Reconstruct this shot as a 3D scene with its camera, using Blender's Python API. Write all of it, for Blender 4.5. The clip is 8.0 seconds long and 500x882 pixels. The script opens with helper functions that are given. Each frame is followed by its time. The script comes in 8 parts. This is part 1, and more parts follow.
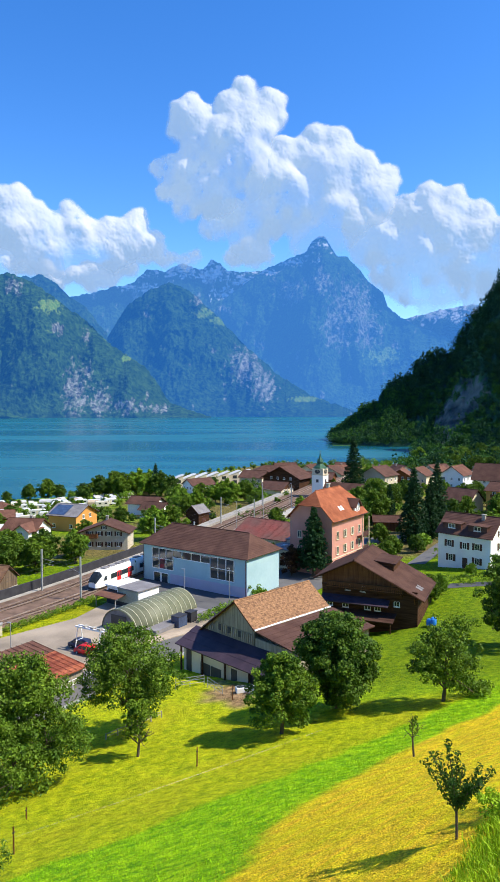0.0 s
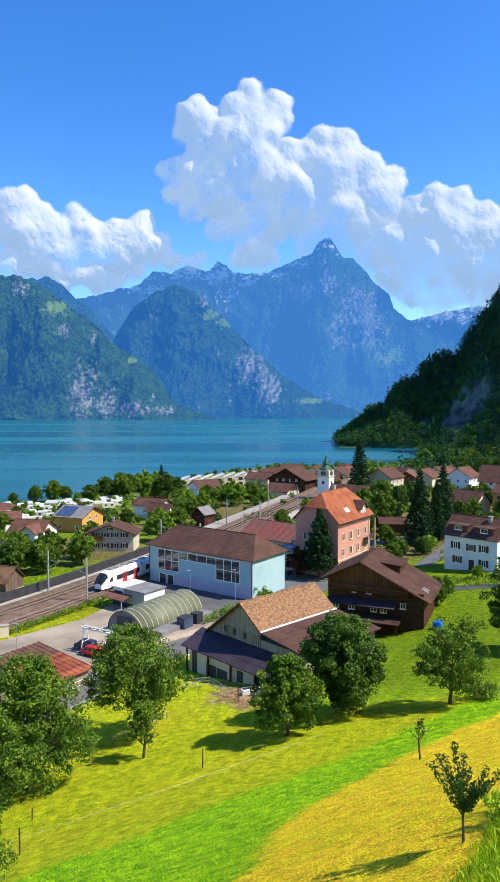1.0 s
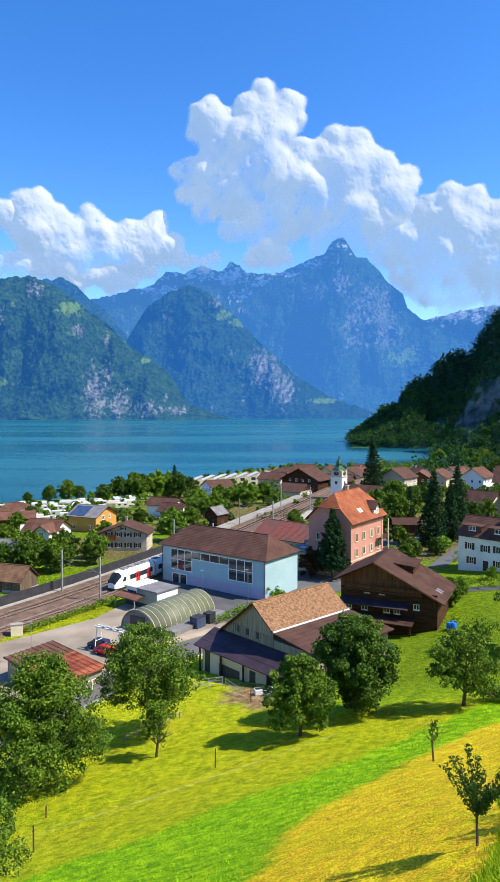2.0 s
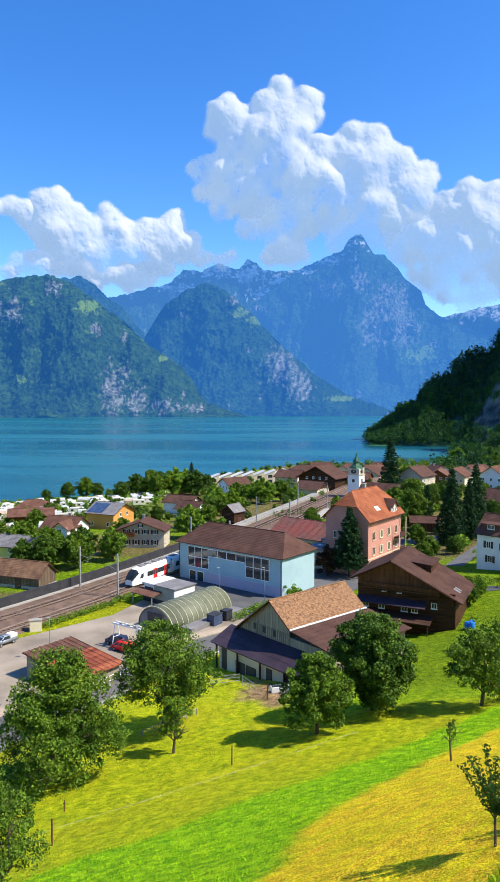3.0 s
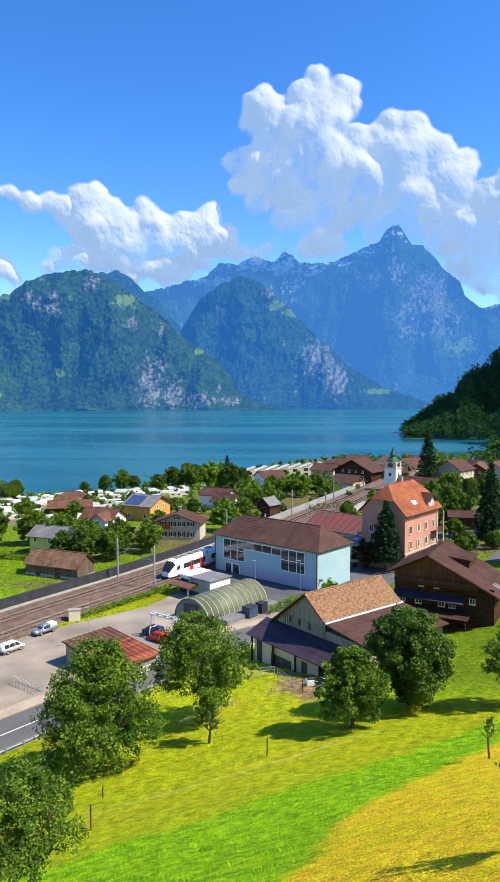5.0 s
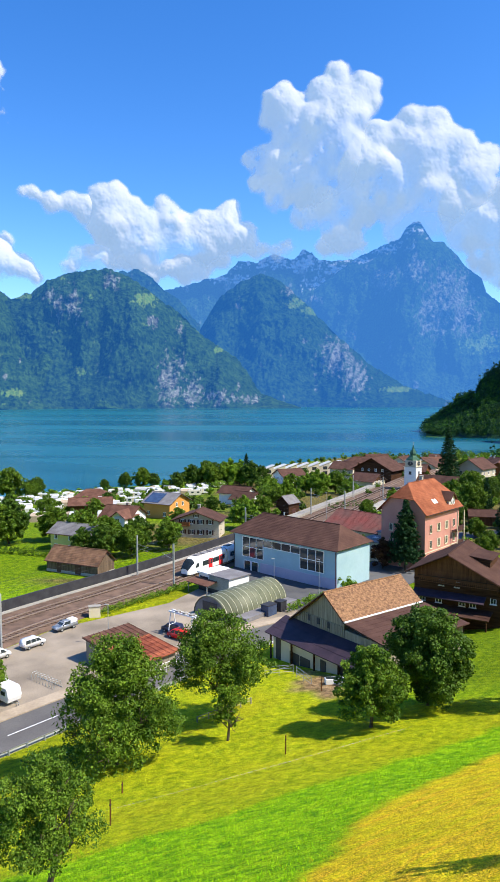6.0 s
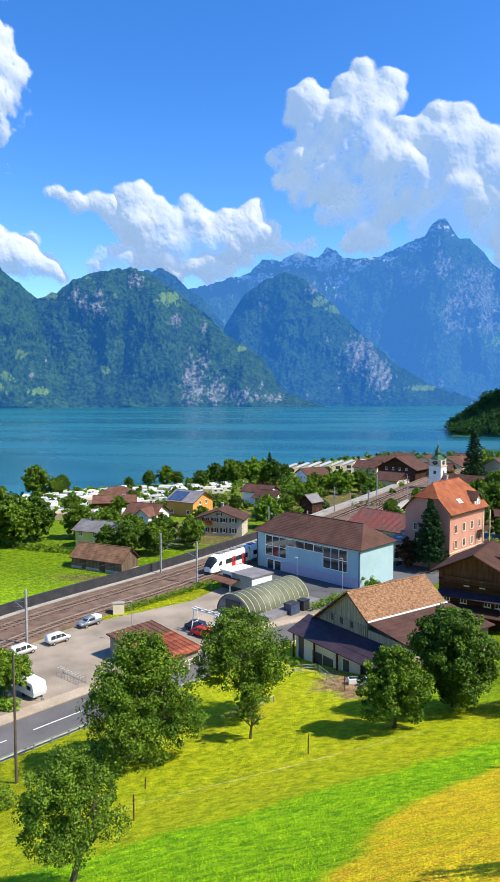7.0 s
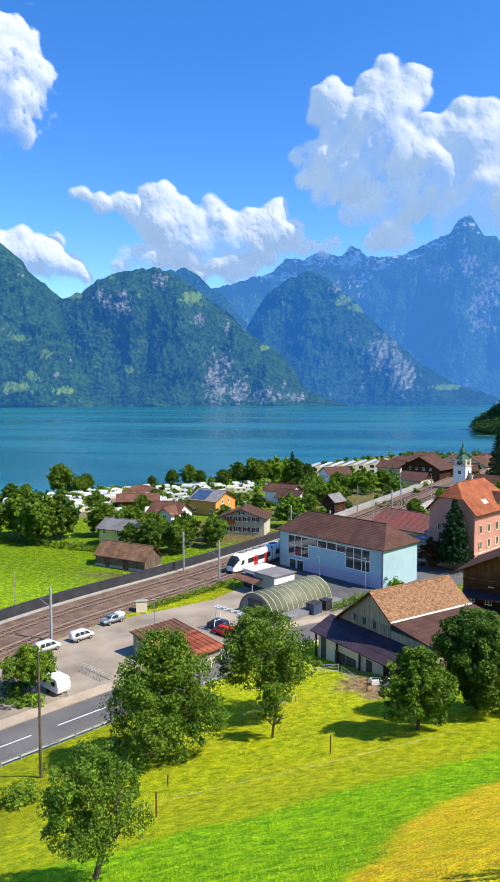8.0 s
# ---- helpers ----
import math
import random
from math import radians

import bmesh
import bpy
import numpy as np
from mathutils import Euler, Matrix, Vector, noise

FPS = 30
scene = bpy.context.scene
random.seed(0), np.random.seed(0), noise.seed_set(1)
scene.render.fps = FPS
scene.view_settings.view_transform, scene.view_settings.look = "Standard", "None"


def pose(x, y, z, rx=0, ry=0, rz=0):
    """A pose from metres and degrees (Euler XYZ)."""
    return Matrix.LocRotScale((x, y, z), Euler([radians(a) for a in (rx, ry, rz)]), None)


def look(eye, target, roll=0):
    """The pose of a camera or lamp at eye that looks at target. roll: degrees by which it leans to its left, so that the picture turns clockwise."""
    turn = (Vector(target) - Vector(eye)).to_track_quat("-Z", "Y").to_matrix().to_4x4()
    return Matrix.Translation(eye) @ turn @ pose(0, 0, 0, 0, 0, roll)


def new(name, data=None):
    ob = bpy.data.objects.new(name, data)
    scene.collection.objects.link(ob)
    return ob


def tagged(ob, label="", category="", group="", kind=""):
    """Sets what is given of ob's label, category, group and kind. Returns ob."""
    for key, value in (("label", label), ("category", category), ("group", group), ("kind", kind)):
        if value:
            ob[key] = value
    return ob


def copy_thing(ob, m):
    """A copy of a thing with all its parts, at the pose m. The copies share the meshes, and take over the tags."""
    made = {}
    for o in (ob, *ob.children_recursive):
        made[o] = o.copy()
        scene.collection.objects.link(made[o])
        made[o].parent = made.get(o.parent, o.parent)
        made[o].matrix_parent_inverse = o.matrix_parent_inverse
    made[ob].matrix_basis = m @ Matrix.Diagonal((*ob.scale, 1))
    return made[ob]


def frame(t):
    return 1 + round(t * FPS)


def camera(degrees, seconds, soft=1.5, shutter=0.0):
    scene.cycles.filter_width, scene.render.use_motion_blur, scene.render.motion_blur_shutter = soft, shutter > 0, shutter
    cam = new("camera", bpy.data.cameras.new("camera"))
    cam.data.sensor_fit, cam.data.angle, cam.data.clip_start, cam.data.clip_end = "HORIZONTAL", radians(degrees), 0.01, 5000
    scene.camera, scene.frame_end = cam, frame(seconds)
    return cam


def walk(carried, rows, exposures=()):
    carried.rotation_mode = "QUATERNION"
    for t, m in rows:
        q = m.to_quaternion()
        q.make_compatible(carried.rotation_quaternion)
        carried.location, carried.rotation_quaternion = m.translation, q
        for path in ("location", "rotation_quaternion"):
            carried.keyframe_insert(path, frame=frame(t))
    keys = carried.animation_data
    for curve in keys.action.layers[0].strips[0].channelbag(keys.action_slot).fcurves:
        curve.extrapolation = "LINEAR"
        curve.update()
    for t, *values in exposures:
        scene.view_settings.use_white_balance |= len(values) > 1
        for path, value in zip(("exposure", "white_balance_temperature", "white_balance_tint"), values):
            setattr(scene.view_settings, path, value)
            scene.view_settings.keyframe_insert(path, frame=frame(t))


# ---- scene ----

EYE = Vector((0, 0, 50))


def aim(yaw, pitch, roll):
    a, p = radians(yaw), radians(pitch)
    return look(EYE, EYE + Vector((-math.sin(a) * math.cos(p), math.cos(a) * math.cos(p), math.sin(p))), roll)


# the camera turns on one spot, high on the meadow
TURN = [
    (0.0, 0.038, -2.959, 0.0), (0.5, 0.191, -2.892, 0.0), (1.0, 0.536, -2.821, 0.0), (1.5, 1.035, -2.796, 0.0),
    (3.0, 3.094, -3.010, 0.0), (3.5, 3.896, -3.189, 0.0), (4.0, 4.682, -3.368, -0.026), (4.5, 5.415, -3.499, -0.077),
    (6.0, 7.790, -3.754, -0.119), (6.5, 8.762, -3.833, -0.100), (7.0, 9.790, -3.876, -0.093), (7.5, 10.822, -3.910, -0.107),
    (8.0, 11.738, -3.940, -0.097),
]
cam = camera(41.0, 8.0)
walk(cam, [(t, aim(yaw, pitch, roll)) for t, yaw, pitch, roll in TURN], exposures=[(0.0, 0.62)])

# ---- light ----
SUN_FROM = Vector((0.63, -0.13, 0.77)).normalized()
sun = new("sun", bpy.data.lights.new("sun", "SUN"))
sun.data.energy, sun.data.angle, sun.data.color = 4.8, radians(0.5), (1.0, 0.93, 0.80)
sun.matrix_world = look(SUN_FROM * 100, (0, 0, 0))
world = bpy.data.worlds.new("sky")
scene.world = world
world.use_nodes = True
wn, wl = world.node_tree.nodes, world.node_tree.links
wn.clear()
sky = wn.new("ShaderNodeTexSky")
sky.sky_type, sky.sun_disc = "NISHITA", False
sky.sun_elevation = math.asin(SUN_FROM.z)
sky.sun_rotation = math.atan2(SUN_FROM.x, SUN_FROM.y)
sky.altitude, sky.air_density, sky.dust_density, sky.ozone_density = 500, 1.0, 0.3, 4.0
hsv = wn.new("ShaderNodeHueSaturation")
hsv.inputs["Saturation"].default_value, hsv.inputs["Hue"].default_value = 1.30, 0.509
bg = wn.new("ShaderNodeBackground")
bg.inputs["Strength"].default_value = 0.17
wout = wn.new("ShaderNodeOutputWorld")
wl.new(sky.outputs[0], hsv.inputs["Color"])
wl.new(hsv.outputs[0], bg.inputs["Color"])
wl.new(bg.outputs[0], wout.inputs["Surface"])


# ---- materials ----
def mat(name, c1, c2, scale=2.0, rough=0.8, bump=0.15, metal=0.0, fine=9.0, stretch=(1, 1, 1), vary=0.12, island=False, spec=0.3, amp=0.6):
    """Two colours mixed by a coarse noise, lightened and darkened by a fine one, with relief; each object a little different."""
    m = bpy.data.materials.new(name)
    m.use_nodes = True
    n, l = m.node_tree.nodes, m.node_tree.links
    b = n["Principled BSDF"]
    co = n.new("ShaderNodeTexCoord")
    mp = n.new("ShaderNodeMapping")
    mp.inputs["Scale"].default_value = stretch
    l.new(co.outputs["Object"], mp.inputs["Vector"])
    n1, n2 = n.new("ShaderNodeTexNoise"), n.new("ShaderNodeTexNoise")
    n1.inputs["Scale"].default_value, n1.inputs["Detail"].default_value = scale, 5
    n2.inputs["Scale"].default_value, n2.inputs["Detail"].default_value = scale * fine, 4
    ramp = n.new("ShaderNodeMapRange")
    ramp.inputs["From Min"].default_value, ramp.inputs["From Max"].default_value = 0.32, 0.68
    mix = n.new("ShaderNodeMix")
    mix.data_type = "RGBA"
    mix.inputs[6].default_value, mix.inputs[7].default_value = (*c1, 1), (*c2, 1)
    for tex in (n1, n2):
        l.new(mp.outputs[0], tex.inputs["Vector"])
    l.new(n1.outputs[0], ramp.inputs["Value"])
    l.new(ramp.outputs[0], mix.inputs[0])
    val = n.new("ShaderNodeHueSaturation")
    if island:
        inf = n.new("ShaderNodeNewGeometry").outputs["Random Per Island"]
    else:
        inf = n.new("ShaderNodeObjectInfo").outputs["Random"]
    add = n.new("ShaderNodeMath")
    add.operation = "MULTIPLY_ADD"
    add.inputs[1].default_value, add.inputs[2].default_value = 2 * vary, 1.0 - amp / 2 - vary
    l.new(inf, add.inputs[0])
    add2 = n.new("ShaderNodeMath")
    add2.operation = "MULTIPLY_ADD"
    add2.inputs[1].default_value = amp
    l.new(n2.outputs[0], add2.inputs[0])
    l.new(add.outputs[0], add2.inputs[2])
    l.new(mix.outputs[2], val.inputs["Color"])
    l.new(add2.outputs[0], val.inputs["Value"])
    l.new(val.outputs[0], b.inputs["Base Color"])
    b.inputs["Roughness"].default_value, b.inputs["Metallic"].default_value = rough, metal
    b.inputs["Specular IOR Level"].default_value = spec
    if bump:
        bp = n.new("ShaderNodeBump")
        bp.inputs["Strength"].default_value, bp.inputs["Distance"].default_value = bump, 0.05
        l.new(n2.outputs[0], bp.inputs["Height"])
        l.new(bp.outputs[0], b.inputs["Normal"])
    return m


def leafy(name, c1, c2, shine=0.12):
    """Leaves: each a little different, letting some light through."""
    m = mat(name, c1, c2, 0.6, 0.5, 0.0, vary=0.36, island=True, spec=shine)
    n, l = m.node_tree.nodes, m.node_tree.links
    b, out = n["Principled BSDF"], n["Material Output"]
    tr, mx = n.new("ShaderNodeBsdfTranslucent"), n.new("ShaderNodeMixShader")
    mx.inputs[0].default_value = 0.16
    src = b.inputs["Base Color"].links[0].from_socket
    l.new(src, tr.inputs["Color"])
    l.new(b.outputs[0], mx.inputs[1])
    l.new(tr.outputs[0], mx.inputs[2])
    l.new(mx.outputs[0], out.inputs["Surface"])
    return m


LEAF = leafy("leaf", (0.056, 0.125, 0.008), (0.185, 0.285, 0.020))
LEAF_DARK = leafy("leaf_dark", (0.024, 0.066, 0.008), (0.105, 0.185, 0.020))
LEAF_MID = leafy("leaf_mid", (0.042, 0.098, 0.008), (0.160, 0.255, 0.022))
# headland leaves: dark one blued for haze, light one for sunlit trees
LEAF_WOOD = mat("wood_leaf", (0.012, 0.046, 0.026), (0.044, 0.104, 0.042), 0.12, 0.9, 0.9, vary=0.3, island=True, spec=0.05, amp=1.1)
LEAF_WOOD_LIGHT = mat("wood_leaf_light", (0.030, 0.092, 0.018), (0.075, 0.170, 0.030), 0.12, 0.9, 0.9, vary=0.3, island=True, spec=0.05, amp=1.1)
GRASS_LUSH = leafy("grass_lush", (0.18, 0.44, 0.006), (0.36, 0.58, 0.008), 0.05)
GRASS_DRY = leafy("grass_dry", (0.62, 0.51, 0.012), (0.80, 0.56, 0.03), 0.05)
GRASS_PLAIN = leafy("grass_plain", (0.26, 0.40, 0.008), (0.45, 0.50, 0.012), 0.05)
LEAF_LIGHT = leafy("leaf_light", (0.10, 0.20, 0.014), (0.19, 0.31, 0.024))
BRAMBLE = leafy("bramble_leaf", (0.20, 0.36, 0.010), (0.42, 0.56, 0.02))
NEEDLE = leafy("needle", (0.012, 0.045, 0.018), (0.03, 0.075, 0.02))
BRONZE = leafy("bronze_leaf", (0.05, 0.02, 0.015), (0.09, 0.05, 0.02))
BARK = mat("bark", (0.07, 0.05, 0.035), (0.13, 0.10, 0.075), 3, 0.95, 0.6, stretch=(1, 1, 0.3))
WOOD_DARK = mat("dark_wood", (0.040, 0.018, 0.010), (0.095, 0.045, 0.022), 1.2, 0.85, 0.4, stretch=(0.3, 0.3, 3), spec=0.12)
WOOD_GREY = mat("grey_wood", (0.20, 0.17, 0.12), (0.36, 0.32, 0.24), 1.2, 0.9, 0.4, stretch=(3, 3, 0.25))
WOOD_OLD = mat("old_brown_planks", (0.085, 0.058, 0.040), (0.19, 0.135, 0.092), 1.2, 0.9, 0.4, stretch=(3, 3, 0.25), spec=0.12)
WOOD_BROWN = mat("brown_wood", (0.105, 0.042, 0.017), (0.21, 0.088, 0.033), 1.2, 0.85, 0.4, stretch=(3, 3, 0.25), spec=0.12)
ROOF_BROWN = mat("brown_roof", (0.072, 0.036, 0.027), (0.112, 0.058, 0.043), 0.5, 0.85, 0.3, fine=14, spec=0.15)
ROOF_CHOC = mat("chocolate_roof", (0.052, 0.026, 0.019), (0.084, 0.044, 0.032), 0.5, 0.85, 0.3, fine=14, spec=0.12)
ROOF_TAN = mat("tan_tiles", (0.13, 0.066, 0.034), (0.35, 0.19, 0.092), 3.0, 0.85, 0.9, fine=4, vary=0.03, amp=1.0)
ROOF_RED = mat("red_tiles", (0.20, 0.060, 0.028), (0.33, 0.112, 0.054), 0.5, 0.85, 0.4, fine=12, spec=0.12)
ROOF_GREY = mat("grey_roof", (0.14, 0.13, 0.13), (0.22, 0.21, 0.21), 0.5, 0.7, 0.3)
ROOF_DARK = mat("dark_metal_roof", (0.032, 0.023, 0.035), (0.055, 0.037, 0.05), 0.6, 0.6, 0.2, spec=0.18)
ROOF_RUST = mat("rusty_sheet", (0.15, 0.036, 0.024), (0.46, 0.145, 0.07), 0.7, 0.8, 0.3, stretch=(1, 0.25, 1), spec=0.12, amp=1.0)
BLUE_WALL = mat("pale_blue_render", (0.32, 0.47, 0.51), (0.38, 0.53, 0.565), 0.25, 0.9, 0.08, vary=0.02, amp=0.14)
LILAC = mat("lilac_render", (0.42, 0.40, 0.50), (0.50, 0.47, 0.56), 0.4, 0.9, 0.08, vary=0.03, amp=0.14)
PINK_WALL = mat("pink_render", (0.50, 0.225, 0.175), (0.58, 0.28, 0.22), 0.3, 0.9, 0.1, vary=0.02, amp=0.14)
WHITE_WALL = mat("white_render", (0.70, 0.70, 0.68), (0.80, 0.80, 0.78), 0.3, 0.9, 0.08, vary=0.03, amp=0.14)
CREAM_WALL = mat("cream_render", (0.60, 0.52, 0.36), (0.68, 0.60, 0.44), 0.3, 0.9, 0.08, vary=0.03, amp=0.14)
ORANGE_WALL = mat("orange_render", (0.56, 0.26, 0.06), (0.63, 0.31, 0.085), 0.3, 0.9, 0.08, vary=0.03, amp=0.14)
YELLOW_WALL = mat("yellow_render", (0.62, 0.55, 0.16), (0.70, 0.62, 0.22), 0.3, 0.9, 0.08, vary=0.03, amp=0.14)
BEIGE_WALL = mat("beige_render", (0.48, 0.42, 0.31), (0.56, 0.49, 0.38), 0.3, 0.9, 0.08, vary=0.03, amp=0.14)
WHITE = mat("white_paint", (0.76, 0.76, 0.75), (0.84, 0.84, 0.83), 0.8, 0.45, 0.03, vary=0.03, amp=0.14)
DARK = mat("dark_paint", (0.03, 0.03, 0.035), (0.05, 0.05, 0.055), 0.8, 0.5, 0.05, vary=0.04)
SHUTTER = mat("brown_shutter", (0.06, 0.025, 0.02), (0.09, 0.04, 0.03), 2, 0.6, 0.1)
STEEL = mat("grey_steel", (0.30, 0.31, 0.30), (0.40, 0.41, 0.40), 1.0, 0.5, 0.1, metal=0.3, vary=0.05)
PALE_SHEET = mat("pale_sheet", (0.46, 0.47, 0.49), (0.56, 0.57, 0.58), 0.5, 0.7, 0.1)
PAVING = mat("tan_paving", (0.30, 0.235, 0.165), (0.40, 0.32, 0.23), 0.4, 0.9, 0.2)
OFFICE_GREY = mat("grey_green_cladding", (0.25, 0.27, 0.22), (0.32, 0.34, 0.28), 0.4, 0.8, 0.1)
CONCRETE = mat("concrete", (0.27, 0.25, 0.215), (0.36, 0.335, 0.29), 0.5, 0.9, 0.25)
ASPHALT = mat("asphalt", (0.085, 0.085, 0.088), (0.12, 0.118, 0.115), 0.25, 0.9, 0.25, fine=40)
ROAD_GREY = mat("worn_asphalt", (0.115, 0.108, 0.104), (0.165, 0.155, 0.145), 0.25, 0.9, 0.25, fine=40)
GRAVEL_YARD = mat("pale_gravel", (0.19, 0.155, 0.115), (0.36, 0.295, 0.22), 0.16, 0.95, 0.3, fine=40)
BALLAST = mat("ballast", (0.10, 0.064, 0.043), (0.19, 0.12, 0.083), 0.6, 0.95, 0.5, fine=10)
RAIL = mat("worn_rail", (0.30, 0.22, 0.17), (0.42, 0.33, 0.27), 1.0, 0.4, 0.1, metal=0.4)
RED_PAINT = mat("red_paint", (0.62, 0.015, 0.02), (0.68, 0.03, 0.03), 1, 0.35, 0.02, vary=0.03)
BLUE_PAINT = mat("blue_plastic", (0.02, 0.16, 0.55), (0.03, 0.22, 0.65), 1, 0.4, 0.05)
RUBBER = mat("black_rubber", (0.015, 0.015, 0.016), (0.03, 0.03, 0.03), 3, 0.8, 0.1)
COPPER_GREEN = mat("green_copper", (0.022, 0.078, 0.048), (0.05, 0.125, 0.075), 1, 0.55, 0.1, metal=0.3)
GLASS = mat("window_glass", (0.02, 0.03, 0.035), (0.04, 0.05, 0.055), 0.4, 0.06, 0.0, vary=0.1, spec=0.7)
CLEAR_ROOF = mat("greenish_sheet", (0.105, 0.115, 0.066), (0.165, 0.17, 0.105), 0.6, 0.6, 0.05)


def ground_mat():
    """Meadow: mown dry grass, lush grass and earth by the mesh's own cover map."""
    m = bpy.data.materials.new("meadow")
    m.use_nodes = True
    n, l = m.node_tree.nodes, m.node_tree.links
    b = n["Principled BSDF"]
    co = n.new("ShaderNodeTexCoord")
    at = n.new("ShaderNodeAttribute")
    at.attribute_name = "cover"
    sep = n.new("ShaderNodeSeparateColor")
    l.new(at.outputs["Color"], sep.inputs[0])

    def noise_tex(scale, detail=5, stretch=None):
        t = n.new("ShaderNodeTexNoise")
        t.inputs["Scale"].default_value, t.inputs["Detail"].default_value = scale, detail
        t.inputs["Roughness"].default_value = 0.65
        if stretch:
            mp = n.new("ShaderNodeMapping")
            turn = n.new("ShaderNodeMapping")
            turn.inputs["Rotation"].default_value, mp.inputs["Scale"].default_value = (0, 0, radians(-55)), stretch
            l.new(co.outputs["Object"], turn.inputs["Vector"])
            l.new(turn.outputs[0], mp.inputs["Vector"])
            l.new(mp.outputs[0], t.inputs["Vector"])
        else:
            l.new(co.outputs["Object"], t.inputs["Vector"])
        return t.outputs[0]

    def mixed(fac, a, c):
        x = n.new("ShaderNodeMix")
        x.data_type = "RGBA"
        for sock, v in ((x.inputs[0], fac), (x.inputs[6], a), (x.inputs[7], c)):
            if isinstance(v, tuple):
                sock.default_value = (*v, 1)
            else:
                l.new(v, sock)
        return x.outputs[2]

    def spread(v, lo, hi):
        r = n.new("ShaderNodeMapRange")
        r.inputs["From Min"].default_value, r.inputs["From Max"].default_value = lo, hi
        l.new(v, r.inputs["Value"])
        return r.outputs[0]

    big, mid, fine = noise_tex(0.12), noise_tex(1.3, 6), noise_tex(9, 4)
    rows = noise_tex(0.9, 4, (0.25, 2.2, 1))
    plain = mixed(spread(mid, 0.35, 0.65), (0.31, 0.42, 0.006), (0.49, 0.50, 0.008))
    plain = mixed(spread(big, 0.45, 0.7), plain, (0.45, 0.44, 0.010))
    plain = mixed(spread(rows, 0.56, 0.80), plain, (0.28, 0.38, 0.008))
    lush = mixed(spread(mid, 0.35, 0.7), (0.15, 0.40, 0.005), (0.40, 0.60, 0.006))
    lush = mixed(spread(rows, 0.55, 0.75), lush, (0.44, 0.56, 0.008))
    dry = mixed(spread(rows, 0.35, 0.65), (0.66, 0.55, 0.010), (0.90, 0.56, 0.03))
    dry = mixed(spread(mid, 0.45, 0.75), dry, (0.72, 0.62, 0.010))
    dry = mixed(spread(big, 0.5, 0.8), dry, (0.58, 0.56, 0.008))
    earth = mixed(spread(mid, 0.4, 0.6), (0.24, 0.155, 0.075), (0.40, 0.26, 0.13))
    c = mixed(sep.outputs[1], plain, lush)
    c = mixed(sep.outputs[0], c, dry)
    c = mixed(sep.outputs[2], c, earth)
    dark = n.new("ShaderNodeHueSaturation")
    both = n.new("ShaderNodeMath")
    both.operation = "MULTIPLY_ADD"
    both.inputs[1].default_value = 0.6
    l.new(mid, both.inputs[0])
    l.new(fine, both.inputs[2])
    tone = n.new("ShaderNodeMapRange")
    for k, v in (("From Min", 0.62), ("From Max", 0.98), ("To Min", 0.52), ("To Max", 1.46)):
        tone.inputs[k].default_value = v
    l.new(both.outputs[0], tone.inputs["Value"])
    # the cover map's fourth channel lowers the value of the grass
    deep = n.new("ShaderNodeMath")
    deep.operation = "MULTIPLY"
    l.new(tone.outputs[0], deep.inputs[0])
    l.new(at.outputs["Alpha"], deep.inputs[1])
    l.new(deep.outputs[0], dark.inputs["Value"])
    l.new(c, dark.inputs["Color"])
    l.new(dark.outputs[0], b.inputs["Base Color"])
    b.inputs["Roughness"].default_value = 0.9
    b.inputs["Specular IOR Level"].default_value = 0.1
    bp = n.new("ShaderNodeBump")
    bp.inputs["Strength"].default_value, bp.inputs["Distance"].default_value = 0.9, 0.36
    hs = n.new("ShaderNodeMath")
    l.new(mid, hs.inputs[0])
    l.new(fine, hs.inputs[1])
    l.new(hs.outputs[0], bp.inputs["Height"])
    l.new(bp.outputs[0], b.inputs["Normal"])
    return m


